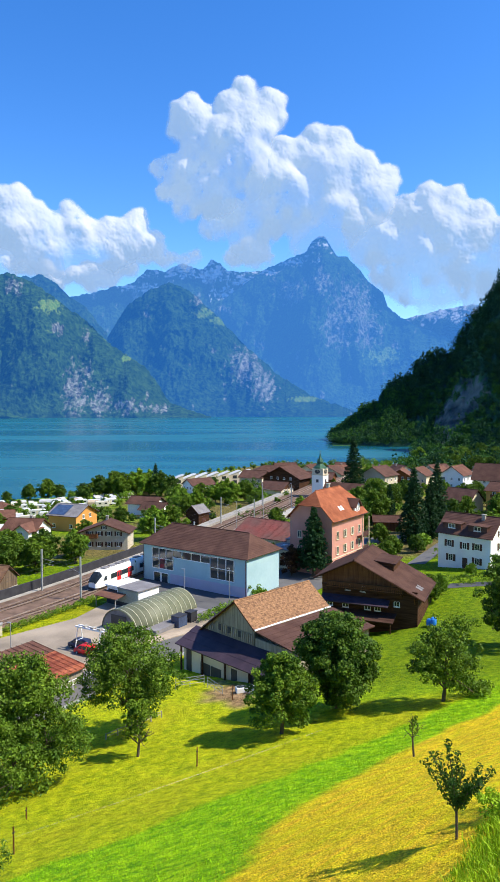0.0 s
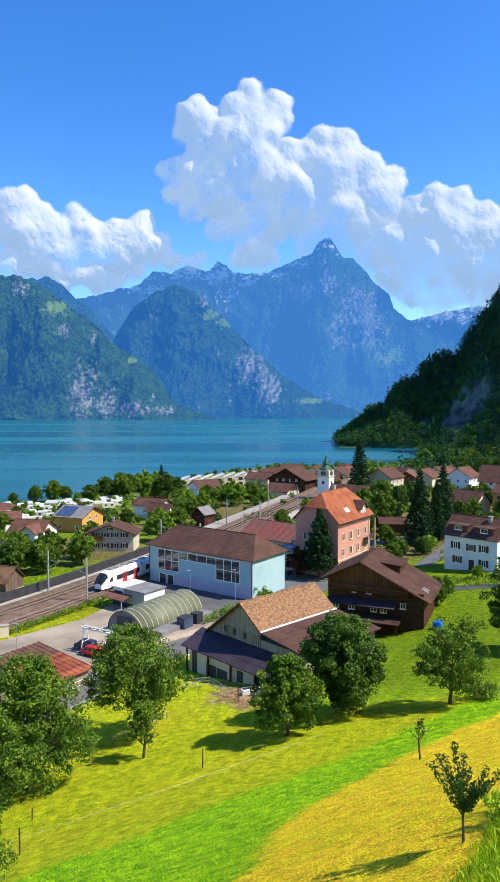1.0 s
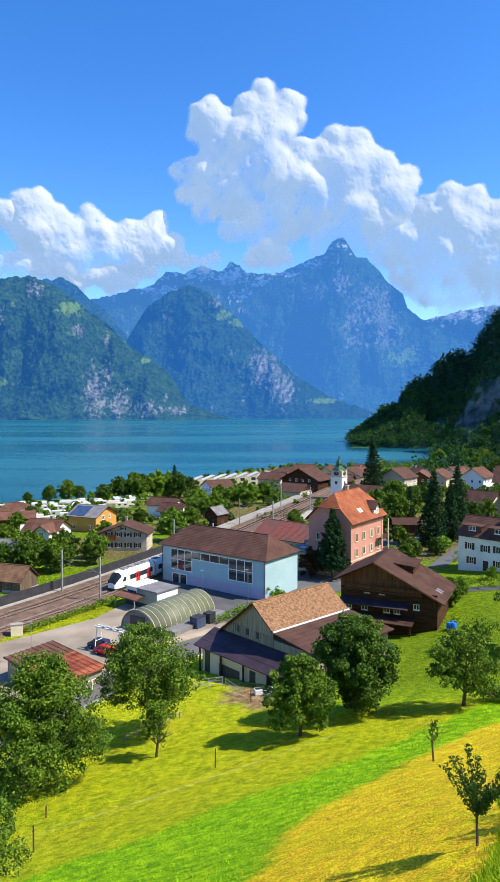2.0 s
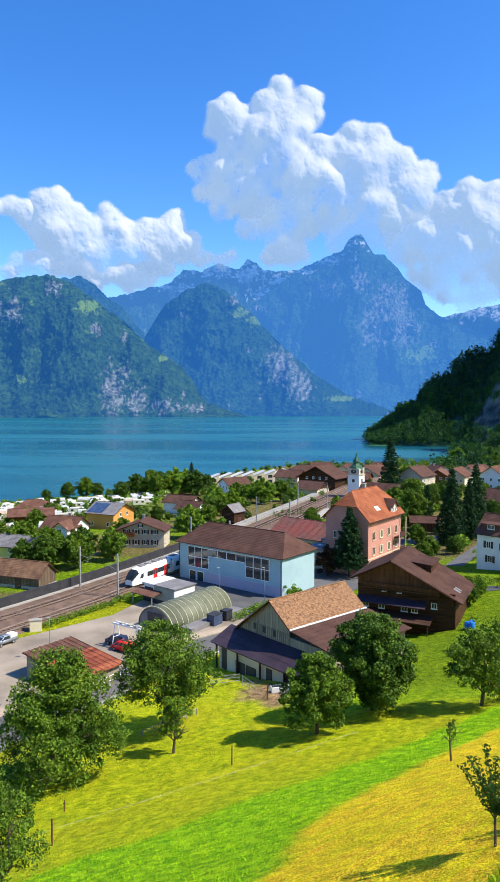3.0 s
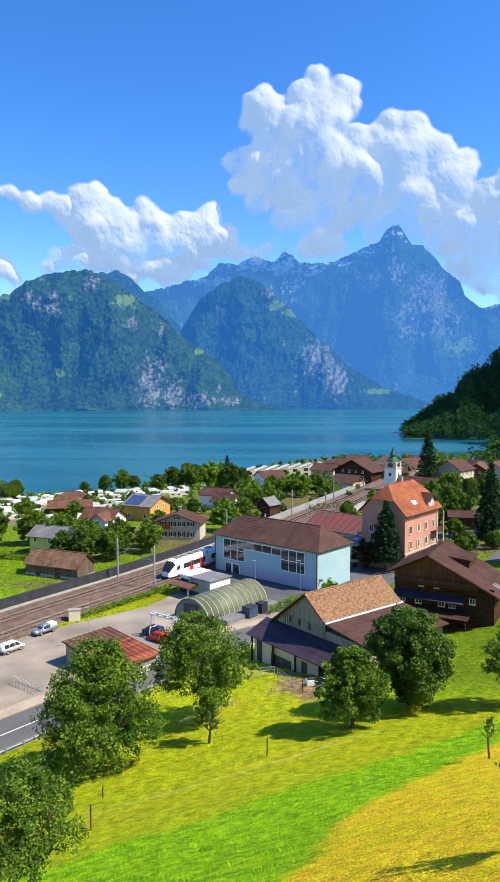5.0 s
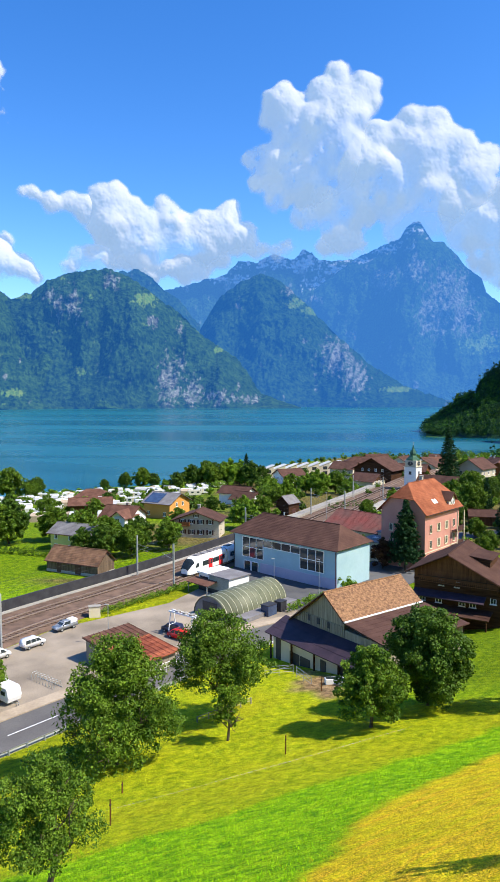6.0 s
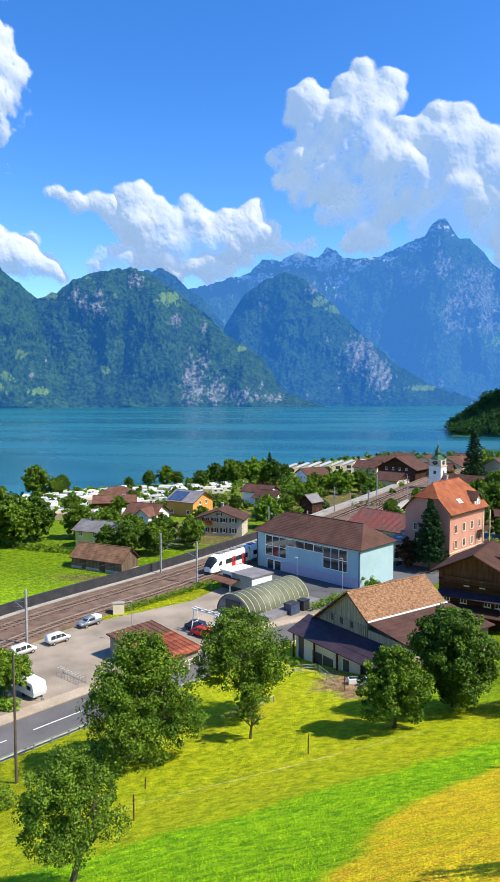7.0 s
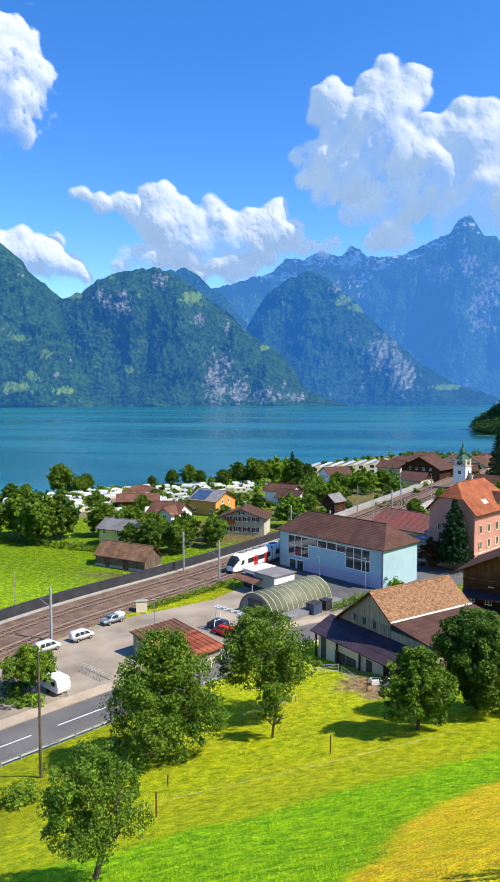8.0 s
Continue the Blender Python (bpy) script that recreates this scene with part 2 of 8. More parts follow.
def water_mat():
    m = bpy.data.materials.new("lake_water")
    m.use_nodes = True
    n, l = m.node_tree.nodes, m.node_tree.links
    b = n["Principled BSDF"]
    co = n.new("ShaderNodeTexCoord")
    mp, mp2 = n.new("ShaderNodeMapping"), n.new("ShaderNodeMapping")
    mp.inputs["Scale"].default_value, mp2.inputs["Scale"].default_value = (0.0013, 0.0065, 1), (0.05, 0.22, 1)
    band, rip = n.new("ShaderNodeTexNoise"), n.new("ShaderNodeTexNoise")
    band.inputs["Scale"].default_value, band.inputs["Detail"].default_value, band.inputs["Distortion"].default_value = 1.0, 3.5, 0.5
    rip.inputs["Scale"].default_value, rip.inputs["Detail"].default_value = 1.0, 4
    l.new(co.outputs["Object"], mp.inputs["Vector"])
    l.new(co.outputs["Object"], mp2.inputs["Vector"])
    l.new(mp.outputs[0], band.inputs["Vector"])
    l.new(mp2.outputs[0], rip.inputs["Vector"])
    r = n.new("ShaderNodeMapRange")
    r.inputs["From Min"].default_value, r.inputs["From Max"].default_value = 0.38, 0.62
    l.new(band.outputs[0], r.inputs["Value"])
    mix = n.new("ShaderNodeMix")
    mix.data_type = "RGBA"
    mix.inputs[6].default_value, mix.inputs[7].default_value = (0.006, 0.090, 0.134, 1), (0.010, 0.132, 0.182, 1)
    l.new(r.outputs[0], mix.inputs[0])
    l.new(mix.outputs[2], b.inputs["Base Color"])
    rr = n.new("ShaderNodeMapRange")
    rr.inputs["To Min"].default_value, rr.inputs["To Max"].default_value = 0.16, 0.36
    l.new(r.outputs[0], rr.inputs["Value"])
    l.new(rr.outputs[0], b.inputs["Roughness"])
    b.inputs["IOR"].default_value = 1.33
    bp = n.new("ShaderNodeBump")
    bp.inputs["Strength"].default_value, bp.inputs["Distance"].default_value = 0.12, 0.5
    l.new(rip.outputs[0], bp.inputs["Height"])
    l.new(bp.outputs[0], b.inputs["Normal"])
    return m


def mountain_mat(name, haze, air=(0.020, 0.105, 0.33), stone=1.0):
    """Forest, meadow, rock and snow by the mesh's own cover map; blue haze is mixed into the surface as emission."""
    m = bpy.data.materials.new(name)
    m.use_nodes = True
    n, l = m.node_tree.nodes, m.node_tree.links
    b, out = n["Principled BSDF"], n["Material Output"]
    at = n.new("ShaderNodeAttribute")
    at.attribute_name = "cover"
    sep = n.new("ShaderNodeSeparateColor")
    l.new(at.outputs["Color"], sep.inputs[0])
    co = n.new("ShaderNodeTexCoord")
    fine, mid = n.new("ShaderNodeTexNoise"), n.new("ShaderNodeTexNoise")
    fine.inputs["Scale"].default_value, fine.inputs["Detail"].default_value = 0.055, 6
    mid.inputs["Scale"].default_value, mid.inputs["Detail"].default_value = 0.011, 6
    l.new(co.outputs["Object"], fine.inputs["Vector"])
    l.new(co.outputs["Object"], mid.inputs["Vector"])

    def mixed(fac, a, c):
        x = n.new("ShaderNodeMix")
        x.data_type = "RGBA"
        for sock, v in ((x.inputs[0], fac), (x.inputs[6], a), (x.inputs[7], c)):
            if isinstance(v, tuple):
                sock.default_value = (*v, 1)
            else:
                l.new(v, sock)
        return x.outputs[2]

    r = n.new("ShaderNodeMapRange")
    r.inputs["From Min"].default_value, r.inputs["From Max"].default_value = 0.35, 0.65
    l.new(fine.outputs[0], r.inputs["Value"])
    r2 = n.new("ShaderNodeMapRange")
    r2.inputs["From Min"].default_value, r2.inputs["From Max"].default_value = 0.42, 0.62
    l.new(mid.outputs[0], r2.inputs["Value"])
    forest = mixed(r.outputs[0], (0.004, 0.024, 0.006), (0.050, 0.125, 0.020))
    forest = mixed(r2.outputs[0], forest, mixed(r.outputs[0], (0.018, 0.060, 0.012), (0.075, 0.165, 0.026)))
    grass = mixed(r.outputs[0], (0.12, 0.27, 0.03), (0.27, 0.38, 0.05))
    rock = mixed(r.outputs[0], tuple(k * stone for k in (0.09, 0.095, 0.08)), tuple(k * stone for k in (0.52, 0.54, 0.46)))
    c = mixed(sep.outputs[1], forest, grass)
    c = mixed(sep.outputs[0], c, rock)
    c = mixed(sep.outputs[2], c, (0.85, 0.87, 0.9))
    l.new(c, b.inputs["Base Color"])
    b.inputs["Roughness"].default_value = 0.95
    b.inputs["Specular IOR Level"].default_value = 0.05
    bp = n.new("ShaderNodeBump")
    bp.inputs["Strength"].default_value, bp.inputs["Distance"].default_value = 1.0, 14.0
    l.new(fine.outputs[0], bp.inputs["Height"])
    l.new(bp.outputs[0], b.inputs["Normal"])
    # painted haze: the mountain's own surface emits blue by its haze share
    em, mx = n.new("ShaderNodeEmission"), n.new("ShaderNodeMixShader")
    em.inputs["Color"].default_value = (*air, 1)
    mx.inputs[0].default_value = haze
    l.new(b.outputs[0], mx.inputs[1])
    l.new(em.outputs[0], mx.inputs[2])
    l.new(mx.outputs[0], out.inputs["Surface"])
    return m


def cloud_mat():
    """Cloud: sunlit, with an added bluish glow for scattered light, letting light through and thinning out by the
    mesh's own density.
    """
    m = bpy.data.materials.new("cloud_white")
    m.use_nodes = True
    n, l = m.node_tree.nodes, m.node_tree.links
    b, out = n["Principled BSDF"], n["Material Output"]
    b.inputs["Base Color"].default_value = (0.312, 0.276, 0.238, 1)
    b.inputs["Roughness"].default_value = 1.0
    b.inputs["Specular IOR Level"].default_value = 0.0
    # added emission replaces the light scattered inside the cloud
    em, ad = n.new("ShaderNodeEmission"), n.new("ShaderNodeAddShader")
    em.inputs["Color"].default_value, em.inputs["Strength"].default_value = (0.168, 0.262, 0.425, 1), 1.0
    at, tp, mx = n.new("ShaderNodeAttribute"), n.new("ShaderNodeBsdfTransparent"), n.new("ShaderNodeMixShader")
    at.attribute_name = "thick"
    l.new(b.outputs[0], ad.inputs[0])
    l.new(em.outputs[0], ad.inputs[1])
    l.new(at.outputs["Fac"], mx.inputs[0])
    l.new(tp.outputs[0], mx.inputs[1])
    l.new(ad.outputs[0], mx.inputs[2])
    l.new(mx.outputs[0], out.inputs["Surface"])
    return m


# ---- mesh helpers ----
def raw(name, verts, faces, material=None, parent=None, label="", smooth=False):
    me = bpy.data.meshes.new(name)
    me.from_pydata([tuple(v) for v in verts], [], [tuple(f) for f in faces])
    if material:
        me.materials.append(material)
    if smooth:
        me.polygons.foreach_set("use_smooth", [True] * len(me.polygons))
    ob = new(name, me)
    if parent:
        ob.parent = parent
    return tagged(ob, label)


def part(name, bm, material, parent=None, label="", smooth=False):
    """One bmesh as one mesh object, under a thing or a part."""
    bmesh.ops.recalc_face_normals(bm, faces=bm.faces)
    me = bpy.data.meshes.new(name)
    bm.to_mesh(me)
    bm.free()
    me.materials.append(material)
    if smooth:
        me.polygons.foreach_set("use_smooth", [True] * len(me.polygons))
    ob = new(name, me)
    if parent:
        ob.parent = parent
    return tagged(ob, label)


def again(ob, parent, m):
    """Another object on the same mesh."""
    o = bpy.data.objects.new(ob.name.split(".")[0], ob.data)
    scene.collection.objects.link(o)
    o.parent, o.matrix_basis = parent, m
    if "label" in ob:
        o["label"] = ob["label"]
    return o


def box(bm, x0, x1, y0, y1, z0, z1, m=None, bevel=0.0):
    v = [bm.verts.new((x, y, z)) for x in (x0, x1) for y in (y0, y1) for z in (z0, z1)]
    f = [bm.faces.new([v[i] for i in q]) for q in ((0, 1, 3, 2), (4, 6, 7, 5), (0, 4, 5, 1), (2, 3, 7, 6), (0, 2, 6, 4), (1, 5, 7, 3))]
    if bevel:
        r = bmesh.ops.bevel(bm, geom=list({e for q in f for e in q.edges}), offset=bevel, segments=1, affect="EDGES")
        v = list({w for q in r["faces"] for w in q.verts} | {w for w in v if w.is_valid})
    if m:
        bmesh.ops.transform(bm, matrix=m, verts=v)
    return bm


def prism(bm, outline, x0, x1):
    """A closed outline in y, z, drawn out along x."""
    a = [bm.verts.new((x0, y, z)) for y, z in outline]
    b = [bm.verts.new((x1, y, z)) for y, z in outline]
    bm.faces.new(a[::-1])
    bm.faces.new(b)
    for i in range(len(a)):
        j = (i + 1) % len(a)
        bm.faces.new((a[i], a[j], b[j], b[i]))
    return bm


def tube(bm, p, q, r0, r1, sides=8):
    """A tapered round bar from p to q."""
    p, q = Vector(p), Vector(q)
    turn = (q - p).to_track_quat("Z", "Y").to_matrix()
    ring = [[bm.verts.new(c + turn @ Vector((r * math.cos(2 * math.pi * i / sides), r * math.sin(2 * math.pi * i / sides), 0))) for i in range(sides)] for c, r in ((p, r0), (q, r1))]
    for i in range(sides):
        j = (i + 1) % sides
        bm.faces.new((ring[0][i], ring[0][j], ring[1][j], ring[1][i]))
    bm.faces.new(ring[0][::-1])
    bm.faces.new(ring[1])
    return bm


def slab(bm, corners, thick):
    """A sheet of four corners, thick downwards along its normal."""
    c = [Vector(p) for p in corners]
    n = (c[1] - c[0]).cross(c[3] - c[0])
    if n.length < 1e-6:
        n = (c[2] - c[0]).cross(c[3] - c[0])
    n.normalize()
    if n.z < 0:
        n = -n
    top = [bm.verts.new(p) for p in c]
    low = [bm.verts.new(p - n * thick) for p in c]
    bm.faces.new(top)
    bm.faces.new(low[::-1])
    for i in range(len(c)):
        j = (i + 1) % len(c)
        bm.faces.new((top[i], low[i], low[j], top[j]))
    return bm


def slope(bm, eave_a, eave_b, top_b, top_a, thick=0.14, course=0.42):
    """One side of a roof: a single shell whose upper face steps in lapped courses from the eave up."""
    ea, eb, ta, tb = (Vector(p) for p in (eave_a, eave_b, top_a, top_b))
    rows = max(2, int((ta - ea).length / course))
    n = (eb - ea).cross(ta - ea)
    if n.length < 1e-6:
        n = (eb - ea).cross(tb - ea)
    n.normalize()
    if n.z < 0:
        n = -n
    left, right = [], []
    for i in range(rows):
        f0, f1 = i / rows, (i + 1.0) / rows
        left += [ea.lerp(ta, f0) + n * 0.028, ea.lerp(ta, f1)]
        right += [eb.lerp(tb, f0) + n * 0.028, eb.lerp(tb, f1)]
    left, right = [bm.verts.new(p) for p in left], [bm.verts.new(p) for p in right]
    for i in range(len(left) - 1):
        bm.faces.new((left[i], right[i], right[i + 1], left[i + 1]))
    low = [bm.verts.new(p - n * thick) for p in (ea, eb, tb, ta)]
    bm.faces.new(low[::-1])
    bm.faces.new((low[0], low[1], right[0], left[0]))
    bm.faces.new((low[2], low[3], left[-1], right[-1]))
    bm.faces.new([low[3], low[0]] + left)
    bm.faces.new([low[1], low[2]] + right[::-1])
    return bm


# ---- the land ----
def ease(t):
    t = min(1.0, max(0.0, t))
    return t * t * (3 - 2 * t)


SHORE_X = [-420, -175, -123, -100, -45, 11, 132, 178, 235, 330]
SHORE_Y = [190, 286, 343, 350, 465, 542, 552, 640, 800, 1000]


def ground_z(x, y):
    """Height of the land: a steep meadow down to the road, a flat village shelf, a fall to the lake."""
    s = (x + 34.1) * 0.83 - (y - 68.7) * 0.56
    k = 0.12 + 0.34 * math.exp(-(max(y, 0) / 48) ** 2)
    hill = k * max(s - 5, 0) * (1 - ease((y - 135) / 70))
    shore = float(np.interp(x, SHORE_X, SHORE_Y))
    t = (y - 150) / (shore - 150)
    base = 14.3 - 12.3 * ease(t) if t < 1 else 2 - 8 * ease((t - 1) * 6)
    hollow = 2.5 * math.exp(-(((x - 18) / 13) ** 2 + ((y - 106) / 12) ** 2))
    return base + hill - hollow


def bumps(x, y):
    """Unevenness of the near meadow, none under road and yard."""
    if not (-50 < x < 45 and 5 < y < 90):
        return 0.0
    s = (x + 34.1) * 0.83 - (y - 68.7) * 0.56
    return ease((s - 6) / 5) * (0.12 * noise.noise((x * 0.35, y * 0.35, 0)) + 0.35 * noise.noise((x * 0.07, y * 0.07, 3)))


def on(x, y, up=0.0):
    return Vector((x, y, ground_z(x, y) + up))


def steps(*spans):
    out = []
    for a, b, d in spans:
        out += list(np.arange(a, b, d))
    return out + [spans[-1][1]]


def build_ground():
    xs = steps((-2600, -500, 150), (-500, -120, 20), (-120, -48, 2.4), (-48, 40, 0.5), (40, 120, 2.4), (120, 520, 20), (520, 2600, 150))
    ys = steps((-1500, -100, 140), (-100, 8, 6), (8, 84, 0.5), (84, 200, 2.4), (200, 600, 8), (600, 1000, 40))
    verts, cover = [], []
    for y in ys:
        for x in xs:
            z = ground_z(x, y)
            z += bumps(x, y)
            verts.append((x, y, z))
            wob = 0.9 * noise.noise((x * 0.3, y * 0.3, 5))
            edge = float(np.interp(y, (-50, 22, 30, 37, 46, 58, 90), (-3, -1.4, 0.2, 3.4, 10.0, 22.1, 55))) + wob
            dry = ease((x - edge) / 1.2) if y < 80 else 0
            top = float(np.interp(x, (-60, -18, -8, 0, 8, 12, 25, 60), (20, 33, 38, 45, 51.5, 55, 67, 90))) + wob * 1.4
            lush = ease((top - y) / 1.5) * (1 - dry)
            if y > 120 or (x < -45 and y > 90):
                lush = 0.8
            if x > 4 and y > 62:
                lush = max(lush, 0.75 * ease((y - 62) / 6))
            town = ease((y - 148) / 12) * ease((x + 62) / 14) if y < 700 else 0
            alpha = town * ease(0.9 + 1.6 * noise.fractal((x * 0.03, y * 0.03, 8), 0.9, 2.0, 3))
            bare = max(0.0, 1 - math.hypot((x + 1.0) / 5.5, (y - 74.5) / 2.6)) * 1.2 + max(0.0, 1 - math.hypot((x + 54) / 9, (y - 122) / 3))
            soil = ease(1.5 - 1.6 * math.hypot((x + 2.0 + 0.35 * (y - 75)) / 4.5, (y - 75.5) / 7.0) + 0.7 * noise.noise((x * 0.4, y * 0.4, 2)))
            # darker grass farther off and towards the left edge
            far_dark = max(ease((y - 58) / 18) * ease((x - 2) / 8), ease((y - 95) / 30), 0.5 * ease((-22 - x) / 8))
            cover.append((dry, lush, min(1.0, max(bare, soil, 0.8 * alpha)), 1 - 0.52 * far_dark))
    w = len(xs)
    faces = [(j * w + i, j * w + i + 1, (j + 1) * w + i + 1, (j + 1) * w + i) for j in range(len(ys) - 1) for i in range(w - 1)]
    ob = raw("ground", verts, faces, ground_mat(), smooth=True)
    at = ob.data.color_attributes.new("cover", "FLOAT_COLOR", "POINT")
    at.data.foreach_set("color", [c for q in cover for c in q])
    return tagged(ob, "sunlit yellow-green hay meadow falling to the village shelf", "meadow", kind="structure")


def build_lake():
    v = [(-4800, 150, 0), (4800, 150, 0), (4800, 4900, 0), (-4800, 4900, 0)]
    ob = raw("water", v, [(0, 1, 2, 3)], water_mat())
    return tagged(ob, "calm blue-green mountain lake with wind streaks", "lake", kind="structure")


def at_sky(az, el, d):
    """A point d metres off at that bearing (to the left) and height above the level, in degrees."""
    a = radians(az)
    return Vector((-math.sin(a) * d, math.cos(a) * d, 50 + d * math.tan(radians(el))))


def mountain(name, label, crest, dist, foot, haze, rough=1.0, patches=(), snow=None, n_az=360, n_v=110, seed=0.0, rocky=0.25, bulge=1.0, air=(0.020, 0.105, 0.33), stone=1.0):
    """A mountain: its crest line by bearing and height, at a distance, falling to a foot; gullies, cliffs and snow from noise.
    patches: bearing, height, half-width, half-height, kind (0 streaked rock, 1 meadow, 2 cliff, 3 snow field)."""
    az = np.array([c[0] for c in crest][::-1])
    el = np.array([c[1] for c in crest][::-1])
    verts, cover = [], []
    span = np.linspace(az[0], az[-1], n_az)
    vs = list(np.linspace(0, 1, n_v)) + [-0.15, -0.4, -0.8]
    for a in span:
        e = float(np.interp(a, az, el))
        zc = 50 + dist * math.tan(radians(e))
        zc += rough * 12 * noise.fractal((a * 1.7 + seed, 0, 0), 1.0, 2.0, 5) + rough * 5 * noise.noise((a * 14, seed, 1))
        zc = max(zc, 6)
        for v in vs:
            if v >= 0:
                fall = 1 - v ** (1.15 * bulge)
                d = dist + (foot - dist) * v
                z = zc * fall
                ev = (1 - v) * e + 0.12 * a
                wx, wy = noise.noise((a * 0.22, ev * 0.22, seed)), noise.noise((a * 0.22, ev * 0.22, seed + 9))
                spur = noise.noise((a * 0.20 + 0.7 * wx + seed, ev * 0.07 + 0.4 * wy, 1.5))
                knob = noise.noise((a * 0.5 + 0.6 * wy + 0.2 * ev, ev * 0.33 + 0.5 * wx, seed + 4))
                gul = noise.fractal((a * 1.2 + 0.3 * ev, ev * 1.1, seed + 6), 0.9, 2.0, 4)
                amp = rough * math.sin(math.pi * min(1, v * 1.0)) ** 0.7
                d -= amp * (dist - foot) * (0.42 * spur + 0.17 * knob + 0.05 * gul)
                z += amp * zc * 0.02 * noise.fractal((a * 1.3 + 2 * v, v * 6, seed), 1.0, 2.0, 4)
                if v > 0.985:
                    z = -4
            else:
                d, z = dist + (dist - foot) * -v * 0.9, max(-5.0, zc * (1 + v * 1.25))
            q = at_sky(float(a), 0, d)
            q.z = max(z, -5)
            verts.append(q)
            ee = math.degrees(math.atan((q.z - 50) / d))
            nz = noise.fractal((a * 3.4 + seed, ee * 2.2, 2), 0.7, 2.1, 6)
            rk = ease((rocky - 0.68 + 0.9 * noise.fractal((a * 1.1, ee * 0.7, seed + 9), 0.9, 2.0, 5)) * 3 - 0.4)
            md = ease((0.9 * noise.fractal((a * 0.7, ee * 1.4, seed + 20), 0.9, 2.0, 4) - 0.72) * 5)
            fields = 0.0
            for pa, pe, wa, we, kind in patches:
                inside = ease((1.0 - math.hypot((a - pa) / wa, (ee - pe) / we) + 0.8 * nz) * 3.0)
                if kind == 2:
                    rk = max(rk, inside)
                elif kind == 3:
                    fields = max(fields, inside * ease(0.75 + 2.6 * noise.noise((a * 2.2 + ee * 2, ee * 5 - a * 1.5, seed))))
                elif kind:
                    md = max(md, inside)
                    rk *= 1 - inside
                else:
                    streak = 0.4 + 1.3 * noise.noise((a * 2.6 + ee * 1.1, ee * 1.0, 3)) + 0.7 * noise.noise((a * 7 + ee * 2, ee * 4, 5))
                    rk = max(rk, inside * min(1, max(0, streak + 0.35)))
            sn = 0.0
            if snow:
                sn = ease((ee - snow + 2.0 * noise.fractal((a * 1.3 + ee * 0.9, ee * 1.8, seed + 40), 0.9, 2.0, 5)) * 2.2)
                sn *= ease(0.5 + 3.6 * noise.noise((a * 1.5 + ee * 1.6, ee * 3.6 - a * 2.0, seed)) + 1.6 * noise.noise((a * 5, ee * 7, seed + 1)))
            cover.append((min(1, rk), min(1, md), max(sn, fields), 1))
    w = len(vs)
    order = [n_v + 2, n_v + 1, n_v] + list(range(n_v))
    faces = [(i * w + order[k], (i + 1) * w + order[k], (i + 1) * w + order[k + 1], i * w + order[k + 1]) for i in range(n_az - 1) for k in range(w - 1)]
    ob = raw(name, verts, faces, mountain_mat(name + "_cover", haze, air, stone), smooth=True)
    at = ob.data.color_attributes.new("cover", "FLOAT_COLOR", "POINT")
    at.data.foreach_set("color", [c for q in cover for c in q])
    return tagged(ob, label, "mountain", kind="structure")


build_ground()
build_lake()

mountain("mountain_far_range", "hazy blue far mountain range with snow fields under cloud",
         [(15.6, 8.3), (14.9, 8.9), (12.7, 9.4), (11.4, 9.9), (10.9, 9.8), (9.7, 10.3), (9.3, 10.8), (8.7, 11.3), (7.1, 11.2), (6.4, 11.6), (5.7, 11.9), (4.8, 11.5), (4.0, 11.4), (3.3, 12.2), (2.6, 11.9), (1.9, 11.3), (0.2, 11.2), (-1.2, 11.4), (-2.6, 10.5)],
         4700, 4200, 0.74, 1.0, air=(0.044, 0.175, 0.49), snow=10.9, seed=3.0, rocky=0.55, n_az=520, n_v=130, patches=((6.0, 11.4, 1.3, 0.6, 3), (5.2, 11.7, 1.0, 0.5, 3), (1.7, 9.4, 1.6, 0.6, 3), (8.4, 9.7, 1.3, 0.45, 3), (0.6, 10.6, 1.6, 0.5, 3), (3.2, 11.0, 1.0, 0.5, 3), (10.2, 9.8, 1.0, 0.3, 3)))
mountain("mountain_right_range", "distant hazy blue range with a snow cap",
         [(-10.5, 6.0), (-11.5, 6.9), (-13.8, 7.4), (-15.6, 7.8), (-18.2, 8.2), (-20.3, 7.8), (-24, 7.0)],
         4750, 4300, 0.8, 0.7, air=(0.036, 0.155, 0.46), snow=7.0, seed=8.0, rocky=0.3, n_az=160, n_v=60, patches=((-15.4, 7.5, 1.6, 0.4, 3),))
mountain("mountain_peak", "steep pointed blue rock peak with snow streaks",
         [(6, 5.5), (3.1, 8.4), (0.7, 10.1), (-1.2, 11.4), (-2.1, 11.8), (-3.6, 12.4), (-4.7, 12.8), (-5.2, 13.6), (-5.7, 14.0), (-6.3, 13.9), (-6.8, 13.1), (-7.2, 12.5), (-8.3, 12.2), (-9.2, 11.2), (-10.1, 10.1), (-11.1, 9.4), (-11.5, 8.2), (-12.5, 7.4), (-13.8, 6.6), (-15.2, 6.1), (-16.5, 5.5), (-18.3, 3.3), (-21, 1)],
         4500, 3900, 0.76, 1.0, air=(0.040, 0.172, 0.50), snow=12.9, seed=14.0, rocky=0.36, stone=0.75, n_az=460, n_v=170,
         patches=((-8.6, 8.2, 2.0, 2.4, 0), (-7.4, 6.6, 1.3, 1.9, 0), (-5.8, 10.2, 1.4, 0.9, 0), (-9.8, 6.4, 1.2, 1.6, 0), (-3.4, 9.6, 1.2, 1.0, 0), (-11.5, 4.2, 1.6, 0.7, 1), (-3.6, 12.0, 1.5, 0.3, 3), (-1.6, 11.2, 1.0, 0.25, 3)))
